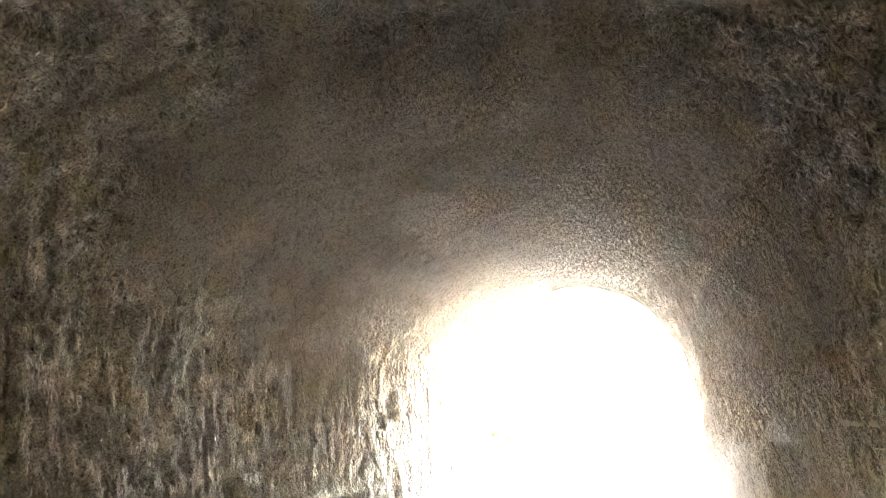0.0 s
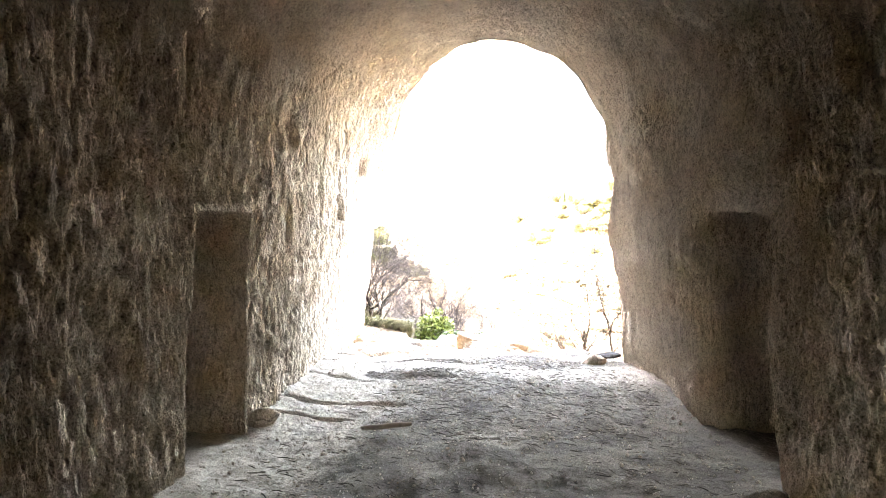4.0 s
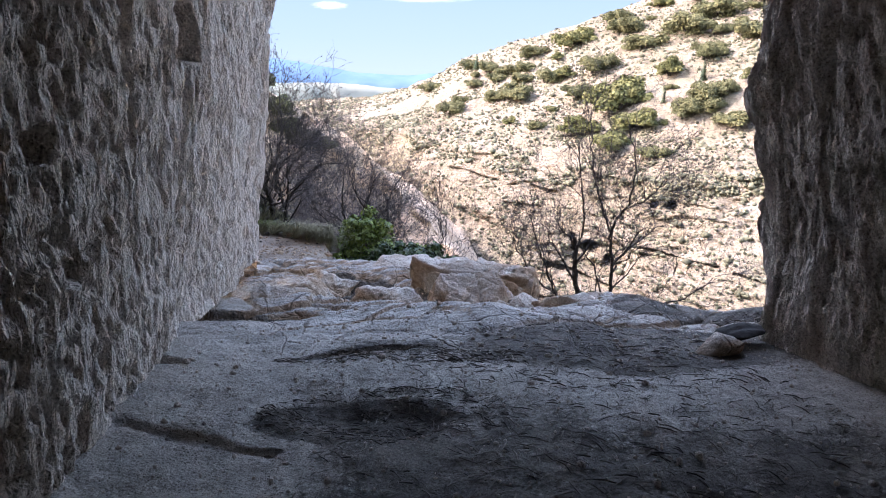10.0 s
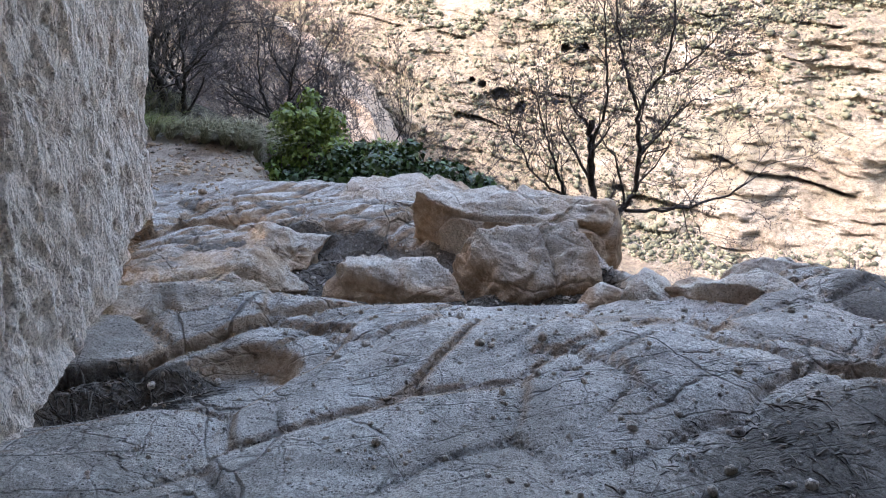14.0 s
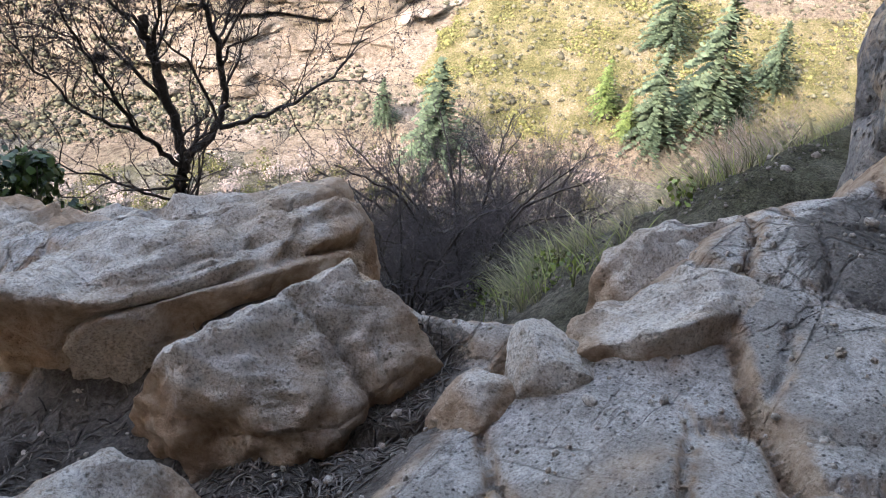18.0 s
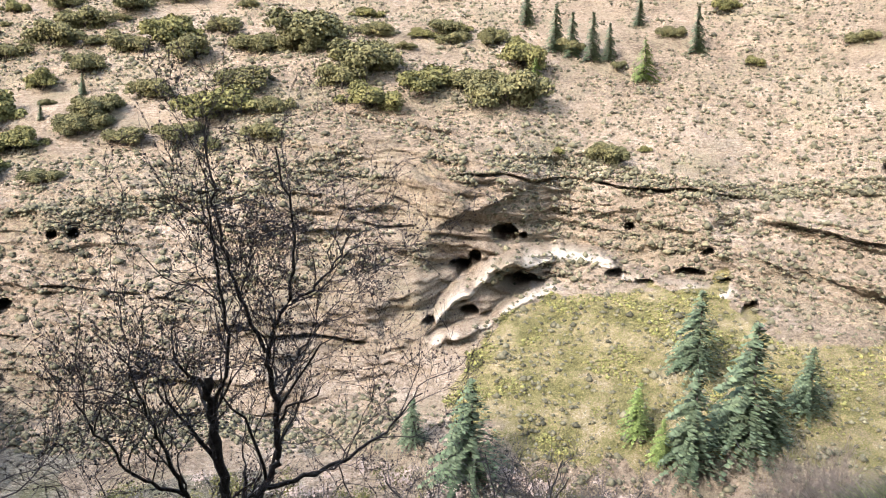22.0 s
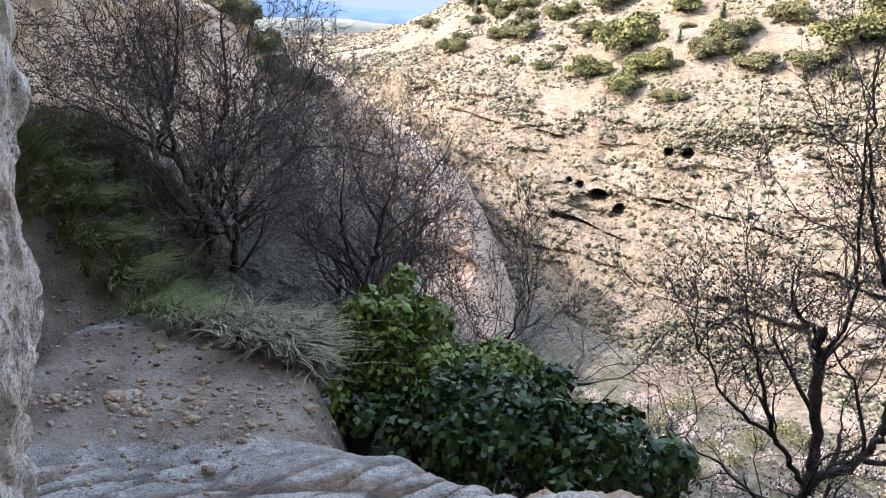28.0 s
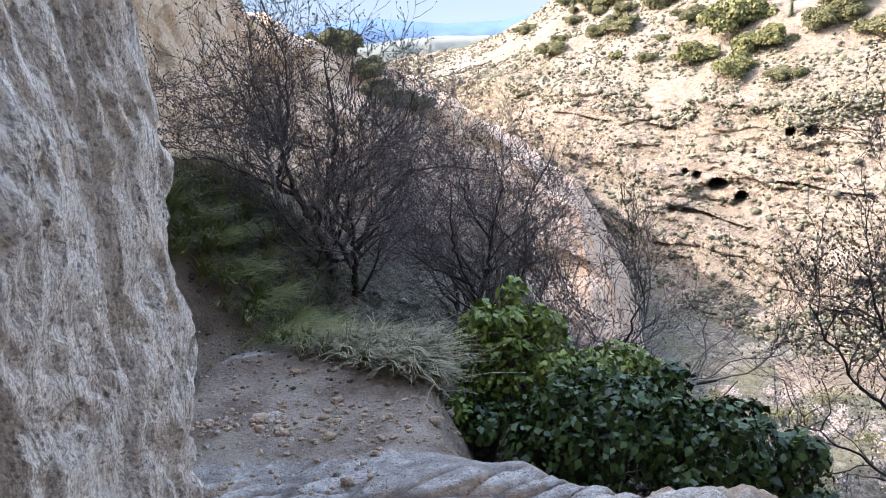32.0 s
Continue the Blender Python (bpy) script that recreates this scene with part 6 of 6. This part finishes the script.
tagged(mesh_object("slope_grass", v, f, MAT_SLOPEGRASS, False), "dry grass hanging in tussocks down the shaded slope", "grass", kind="stuff")
v, f = blades(slope_spots[::4], 1600, 54, 0.36, (0.15, 0.5))
tagged(mesh_object("slope_green_grass", v, f, MAT_GRASSG, False), "green grass tussocks on the shaded slope", "grass", kind="stuff")


def scree(name, label, boxes, n, seed, mat):
    rng = np.random.default_rng(seed)
    v, f = ball(1)
    pick = np.array(boxes)[rng.integers(len(boxes), size=n)]
    x, y = rng.uniform(pick[:, 0], pick[:, 1]), rng.uniform(pick[:, 2], pick[:, 3])
    z = np.maximum(near_height(x, y), np.where((x > -3.4) & (x < 3.2) & (y < 16.6), floor_height(x, y), -99))
    s = rng.uniform(0.006, 0.02, n) * np.where(rng.uniform(size=n) < 0.05, 2.6, 1)
    V = (v[None] * rng.uniform(0.55, 1.25, (n, len(v), 1)) * np.stack([s * 1.2, s, 0.7 * s], 1)[:, None] + np.stack([x, y, z + 0.2 * s], 1)[:, None]).reshape(-1, 3)
    F = (f[None] + (np.arange(n) * len(v))[:, None, None]).reshape(-1, 3)
    tagged(mesh_object(name, V, F, mat, False), label, "scree", kind="stuff")


scree("path_gravel", "pale pebbles and clods on the earth path", [(-3.4, -1.9, 14.6, 16.4), (-3.0, -1.5, 15.2, 15.7)], 500, 60, MAT_CLIFF)
scree("slope_scree", "grey stones and clods on the shaded slope", [(3, 9, 12.6, 18), (3, 16, 12.6, 22), (-4, 3, 15.8, 21)], 7000, 57, MAT_CHIP)


def weeds():
    rng = np.random.default_rng(58)
    lobes = []
    for _ in range(260):
        x, y = (rng.uniform(3.2, 9), rng.uniform(13.2, 20)) if rng.uniform() < 0.35 else (rng.uniform(-1.5, 3), rng.uniform(16.3, 21))
        s = rng.uniform(0.08, 0.22)
        lobes.append((x, y, ground_z(x, y) + 0.4 * s, s, s, 0.7 * s))
    v, f = leaves(lobes, 9000, 59, 0.035, 0.5)
    tagged(mesh_object("low_weeds", v, f, MAT_IVYOLD, False), "low green weeds scattered on the slope", "weeds", kind="stuff")


weeds()


def valley_brush():
    """Grey bare brush and olive thicket along the valley's bottom."""
    rng = np.random.default_rng(66)
    for name, label, mat, n in (("valley_brush", "pale grey bare brushwood along the valley floor", MAT_PALETWIG, 220), ("valley_thicket", "olive green thicket along the valley floor", MAT_BUSHY, 150)):
        lobes = []
        for _ in range(n):
            a, r = radians(rng.uniform(2, 62)), rng.uniform(44, 66)
            x, y, s = VIEW[0] + r * math.sin(a), VIEW[1] + r * math.cos(a), rng.uniform(0.4, 1.1)
            lobes.append((x, y, ground_z(x, y) + 0.5 * s, s * 1.2, s * 1.2, s))
        v, f = leaves(lobes, n * 130, 67, 0.12, 0.8, "card")
        tagged(mesh_object(name, v, f, mat, False), label, "brush", kind="stuff")


valley_brush()


# ---- the far side: bushes, cedars, scrub ----
FAR_AZ = np.linspace(-20, 98, FAR.shape[0])
FAR_R = np.hypot(FAR[:, :, 0] - VIEW[0], FAR[:, :, 1] - VIEW[1])
FAR_EL = np.degrees(np.arctan2(FAR[:, :, 2] - 1.3, FAR_R))


def far_spot(az, el):
    """The place on the far side at a compass angle and a height angle."""
    i = int(round(np.interp(az, FAR_AZ, np.arange(len(FAR_AZ)))))
    j = 12 + int(np.argmin(np.abs(FAR_EL[i, 12:-12] - el)))
    return FAR[i, j]


def bush(label, seed, mat):
    rng = np.random.default_rng(seed)
    lobes = [(0, 0, 0.2, 0.34, 0.34, 0.26)]
    for _ in range(13):
        a, r = rng.uniform(0, 2 * np.pi), rng.uniform(0.12, 0.52)
        w = rng.uniform(0.1, 0.24)
        lobes.append((r * math.cos(a), r * math.sin(a), rng.uniform(0.04, 0.42) * (1 - 0.6 * r), w, w, w * rng.uniform(0.8, 1.4)))
    ob = thing("juniper_bush", label, "bush", "bushes on the far hillside", (0, 0, -500))
    v, f = leaves(lobes, 8000, seed, 0.032, 0.6, "card")
    part("foliage", v, f, mat, ob, smooth=False)
    lines = [([(0, 0, -0.15), (0.1 * math.cos(a), 0.1 * math.sin(a), 0.1), (0.3 * math.cos(a), 0.3 * math.sin(a), 0.35)], (0.03, 0.022, 0.008)) for a in (0.3, 1.7, 3.1, 4.6)]
    v, f = tubes(lines, 5)
    part("stem", v, f, MAT_BARK, ob)
    return ob


bushes = [bush("rounded dark olive bush on the dry hillside", 61, MAT_BUSH), bush("broad olive bush on the dry hillside", 62, MAT_BUSH), bush("yellow-green round bush on the dry hillside", 63, MAT_BUSHY)]
BUSH_A = [(17.7, -2.7, 5.6), (18.9, -4.8, 3.5), (21.3, -1.8, 4.2), (22.9, -0.4, 4.9), (24.6, -2.3, 4.4), (28.1, -2.0, 4.9), (29.6, -2.7, 3.1), (25.9, 0.9, 4.9), (30.6, -0.4, 7.6), (32.6, 1.6, 6.2), (34.3, -0.2, 3.9), (33.3, -2.0, 3.9), (33.9, 4.0, 4.9), (31.2, 5.3, 4.2), (27.5, 4.5, 6.9), (29.1, 3.4, 5.6), (24.6, 3.8, 4.2), (36.6, 4.7, 9.7), (40.6, 2.9, 7.6), (39.2, 1.7, 6.2), (41.0, 0.1, 6.2), (45.5, 1.5, 6.9), (48.4, 1.7, 5.6), (51.5, 0.5, 8.3), (52.1, 3.1, 6.9), (46.7, 5.5, 4.2), (50.0, 4.8, 3.5), (58.6, -3.5, 4.9), (61.3, -2.8, 1.7), (55.1, -3.1, 1.7), (68.0, 3.2, 2.5), (74.5, 4.5, 2.8)]
BUSH_B = [(1.8, -0.2, 2.8), (4.0, -1.1, 2.2), (5.0, 0.2, 2.2), (6.6, 0.6, 2.8), (8.6, -0.7, 4.2), (8.0, -2.5, 1.7), (10.1, -3.0, 2.5), (11.0, -1.7, 2.1), (13.0, -0.5, 3.9), (13.4, -3.4, 5.3), (15.9, -1.3, 7.6), (15.7, -4.3, 4.9), (17.0, -2.5, 3.5), (21.6, -1.5, 4.2), (10.4, 0.5, 3.5), (6.0, 1.3, 2.8), (8.8, 0.5, 2.8), (11.8, 0.9, 3.5), (14.5, 1.5, 4), (17.5, 3.0, 4.5), (20.5, 4.0, 5), (19.5, 1.2, 4), (22.5, 5.2, 5), (16.0, 4.2, 4), (12.5, 3.2, 4), (9.5, 2.4, 3), (25.0, 6.4, 5), (28, 7.2, 6), (22, 2.4, 4)]
rng = np.random.default_rng(91)
BUSH_C = []
while len(BUSH_C) < 60:  # the scrubby crest of the hill
    az = rng.uniform(3, 66)
    top, low = float(np.interp(az, AZ, EL_SKY)), float(np.interp(az, AZ, EL_TOP))
    el = low + (top - low) * rng.uniform(0.25, 1) ** 0.7
    if vnoise(np.array([[az * 0.25, el * 0.5, 0.0]]), 92)[0] > -0.2:
        BUSH_C.append((az, el, rng.uniform(1.2, 3.6)))
first = {}
for az, el, s in BUSH_A + BUSH_B + BUSH_C:
    k = 2 if rng.uniform() < 0.2 else int(rng.integers(2))
    x, y, z = (float(q) for q in far_spot(az, el - 0.1))
    s = s * math.hypot(x - VIEW[0], y - VIEW[1]) / 105 * 1.05
    m = pose(x, y, z - 0.03 * s, 0, 0, float(rng.uniform(0, 360))) @ Matrix.Diagonal((s * rng.uniform(1.0, 1.35), s * rng.uniform(0.9, 1.1), s * rng.uniform(0.8, 1.1), 1))
    if k in first:
        copy_thing(bushes[k], m)
    else:
        first[k] = m


def conifer(label, seed, mat, wide=0.22, tiers=26):
    """A cedar of unit height: tiers of drooping boughs on a straight trunk."""
    rng = np.random.default_rng(seed)
    ob = thing("cedar_tree", label, "conifer", "cedars on the far side", (0, 0, -500))
    v, f = tubes([([(0, 0, -0.05), (0.004, 0, 0.3), (0, 0.004, 0.65), (0, 0, 0.99)], (0.02, 0.016, 0.009, 0.002))], 7)
    part("trunk", v, f, MAT_BARK, ob)
    V, n0 = [], 0
    for t in range(tiers):
        h = 0.06 + 0.93 * t / tiers
        reach = wide * (1 - h) ** 0.8 * rng.uniform(0.85, 1.15) + 0.012
        for b in range(int(5 + 7 * (1 - h))):
            a = rng.uniform(0, 2 * np.pi)
            L = reach * rng.uniform(0.65, 1.12)
            o, u = np.array([math.cos(a), math.sin(a), 0]), np.array([-math.sin(a), math.cos(a), 0])
            for s in np.linspace(0.15, 1, max(3, int(L / 0.02))):
                c = o * L * s + np.array([0, 0, h + rng.uniform(-0.008, 0.008) + L * (0.10 - 0.42 * s * s)])
                w = 0.028 * (1.15 - 0.55 * s) * rng.uniform(0.7, 1.3)
                tw = rng.normal(size=3) * 0.35
                e1, e2 = o * w + tw * w * 0.5, u * w * 1.1 + np.array([0, 0, -w * rng.uniform(0.1, 0.7)])
                V.append([c - e1 * 0.5 - e2, c + e1 * 0.7 - e2 * 0.4, c + e1 * 0.6 + e2 * 0.6, c - e1 * 0.5 + e2])
    V = np.array(V).reshape(-1, 3)
    part("crown", V, np.arange(len(V)).reshape(-1, 4), mat, ob, smooth=False)
    return ob


cedars = [conifer("tall blue-green cedar on the meadow", 71, MAT_CONIFER, 0.40), conifer("slim dark cedar high on the hillside", 72, MAT_CONIFER, 0.24), conifer("bright green pine at the meadow's foot", 73, MAT_PINE, 0.4, 20)]
CEDARS = [(49.1, -27.4, 12.0, 0), (65.8, -18.4, 8.2, 0), (66.0, -25.0, 10.5, 0), (69.8, -23.2, 13, 0), (61.9, -23.2, 5.8, 2), (63.8, -24.6, 4.6, 2), (73.4, -20.1, 6.5, 0), (54.5, 4.0, 7.5, 1), (55.8, 3.6, 7, 1), (57.2, 3.4, 7.6, 1), (58.3, 3.4, 6, 1), (60.3, 5.8, 5, 1), (64.3, 3.9, 7, 1), (52.4, 5.9, 6, 1), (60.8, 2.0, 6.5, 2), (53.2, 1.5, 5, 2), (5.2, 1.2, 2.6, 1), (21.9, 0.6, 3.2, 1), (19.2, -0.9, 2.6, 1), (44.5, -24.5, 5, 0), (71.5, -22.5, 5.5, 0)]
used = {}
for az, el, h, k in CEDARS:
    x, y, z = (float(q) for q in far_spot(az, el))
    h = h * math.hypot(x - VIEW[0], y - VIEW[1]) / (72 if el < -10 else 122)
    m = pose(x, y, z - 0.02 * h, 0, 0, float(rng.uniform(0, 360))) @ Matrix.Diagonal((h, h, h, 1))
    if k in used:
        copy_thing(cedars[k], m)
    else:
        used[k] = m
# dark cedars along the spur's crest, rooted on it
spur_ob = bpy.data.objects["ground_spur"]
for az, r, s, k in ((-12.5, 80, 3.5, 1), (-11.6, 81, 3.8, 0), (-10.8, 80, 3.6, 0), (-10.0, 80, 3.6, 1), (-9.2, 79, 3.4, 0), (-8.4, 79, 3.2, 2), (-7.6, 79, 3, 0), (-6.9, 79, 2.6, 2), (-6.3, 79, 2.4, 2)):
    x, y = VIEW[0] + r * math.sin(radians(az)), VIEW[1] + r * math.cos(radians(az))
    hit, place, _, _ = spur_ob.ray_cast(Vector((x, y, 60)), Vector((0, 0, -1)))
    if hit:
        copy_thing(bushes[0 if k == 1 else 1], pose(x, y, place.z - 0.2, 0, 0, az * 40) @ Matrix.Diagonal((s, s, s * 1.1, 1)))["label"] = "dark evergreen on the crest of the spur"

for made, spots in ((bushes, first), (cedars, used)):
    for k, m in spots.items():
        made[k].matrix_basis = m


def scrub():
    """Low cushions of thyme and thorn dotted over the slopes."""
    rng = np.random.default_rng(95)
    out = []
    na, nk = FAR.shape[:2]
    n = 60000
    i, j = rng.integers(10, na - 4, n), (nk * np.where(rng.uniform(size=n) < 0.72, rng.uniform(0.60, 0.97, n), rng.uniform(0.06, 0.62, n))).astype(int)
    keep = vnoise(FAR[i, j] * 0.09, 96) + 0.5 * vnoise(FAR[i, j] * 0.4, 97) > -0.35
    cushions("hill_scrub", "low grey-green scrub dotted over the hillside", i[keep], j[keep], rng, (0.13, 0.38), plain("scrub", (0.055, 0.055, 0.034), (0.14, 0.13, 0.082), 3, 0.9, 0.3, 0.5))
    n = 40000
    i, j = rng.integers(int(na * 0.53), int(na * 0.9), n), rng.integers(int(nk * 0.04), int(nk * 0.27), n)
    keep = (GREEN[i, j] * rng.uniform(0.6, 1.2, n) > 0.45) & (vnoise(FAR[i, j] * 0.35, 98) > 0.2)
    cushions("meadow_tufts", "yellow-green grass tufts on the dry meadow", i[keep], j[keep], rng, (0.06, 0.2), plain("tuft", (0.095, 0.10, 0.03), (0.20, 0.19, 0.07), 3, 0.9, 0.3, 0.5))


def cushions(name, label, i, j, rng, size, mat):
    c = FAR[i, j] + rng.normal(size=(len(i), 3)) * np.array([0.25, 0.25, 0.0])
    n = len(c)
    o = np.array([(1, 0, 0), (-1, 0, 0), (0, 1, 0), (0, -1, 0), (0, 0, 1), (0, 0, -1)], float)
    f = np.array([(0, 2, 4), (2, 1, 4), (1, 3, 4), (3, 0, 4), (2, 0, 5), (1, 2, 5), (3, 1, 5), (0, 3, 5)])
    a = rng.uniform(0, np.pi, n)
    turn = np.stack([np.stack([np.cos(a), np.sin(a), 0 * a], 1), np.stack([-np.sin(a), np.cos(a), 0 * a], 1), np.stack([0 * a, 0 * a, 1 + 0 * a], 1)], 1)
    s = rng.uniform(*size, n) * np.where(rng.uniform(size=n) < 0.1, 1.9, 1)
    V = np.einsum("kj,njl->nkl", o, turn) * rng.uniform(0.6, 1.3, (n, 6, 1)) * np.stack([s, s, 0.75 * s], 1)[:, None] + (c + np.array([0, 0, 0.08]))[:, None]
    F = (f[None] + (np.arange(n) * 6)[:, None, None]).reshape(-1, 3)
    tagged(mesh_object(name, V.reshape(-1, 3), F, mat, False), label, "scrub", kind="stuff")


scrub()


# ---- clouds ----
def cloud_material():
    m = bpy.data.materials.new("cloud")
    m.use_nodes = True
    nt = m.node_tree
    nt.nodes.remove(nt.nodes["Principled BSDF"])
    e, t, x = nt.nodes.new("ShaderNodeEmission"), nt.nodes.new("ShaderNodeBsdfTransparent"), nt.nodes.new("ShaderNodeMixShader")
    e.inputs[0].default_value, e.inputs[1].default_value = (1, 0.98, 0.96, 1), 0.3
    tc = nt.nodes.new("ShaderNodeTexCoord")
    g = nt.nodes.new("ShaderNodeTexGradient")
    g.gradient_type = "SPHERICAL"
    nt.links.new(tc.outputs["Object"], g.inputs[0])
    n = noise_tex(nt, 3.0, 6, 0.6, coords(nt, (1, 1, 1)))
    k = mix(nt, 1.0, g.outputs["Fac"], n, "MULTIPLY")
    nt.links.new(ramp(nt, k, [(0.12, (0, 0, 0)), (0.42, (0.8, 0.8, 0.8))]), x.inputs[0])
    nt.links.new(t.outputs[0], x.inputs[1])
    nt.links.new(e.outputs[0], x.inputs[2])
    nt.links.new(x.outputs[0], nt.nodes["Material Output"].inputs[0])
    return m


cloud_mat = cloud_material()
for az, el, w, h in ((-5.6, 5.5, 110, 26), (1.2, 6.2, 330, 34), (5.5, 6.4, 110, 22), (15.0, 6.6, 150, 26), (13, 9, 200, 24), (-12, 8, 260, 40)):
    r = 3600
    c = Vector((VIEW[0] + r * math.sin(radians(az)), VIEW[1] + r * math.cos(radians(az)), r * math.tan(radians(el))))
    ob = mesh_object("backdrop_cloud", [(-1, 0, -1), (1, 0, -1), (1, 0, 1), (-1, 0, 1)], [(0, 1, 2, 3)], cloud_mat, False)
    ob.matrix_world = Matrix.Translation(c) @ Matrix.Rotation(-radians(az), 4, "Z") @ Matrix.Diagonal((w, 1, h, 1))
    tagged(ob, "small white cloud low over the mountains", "cloud", kind="structure")
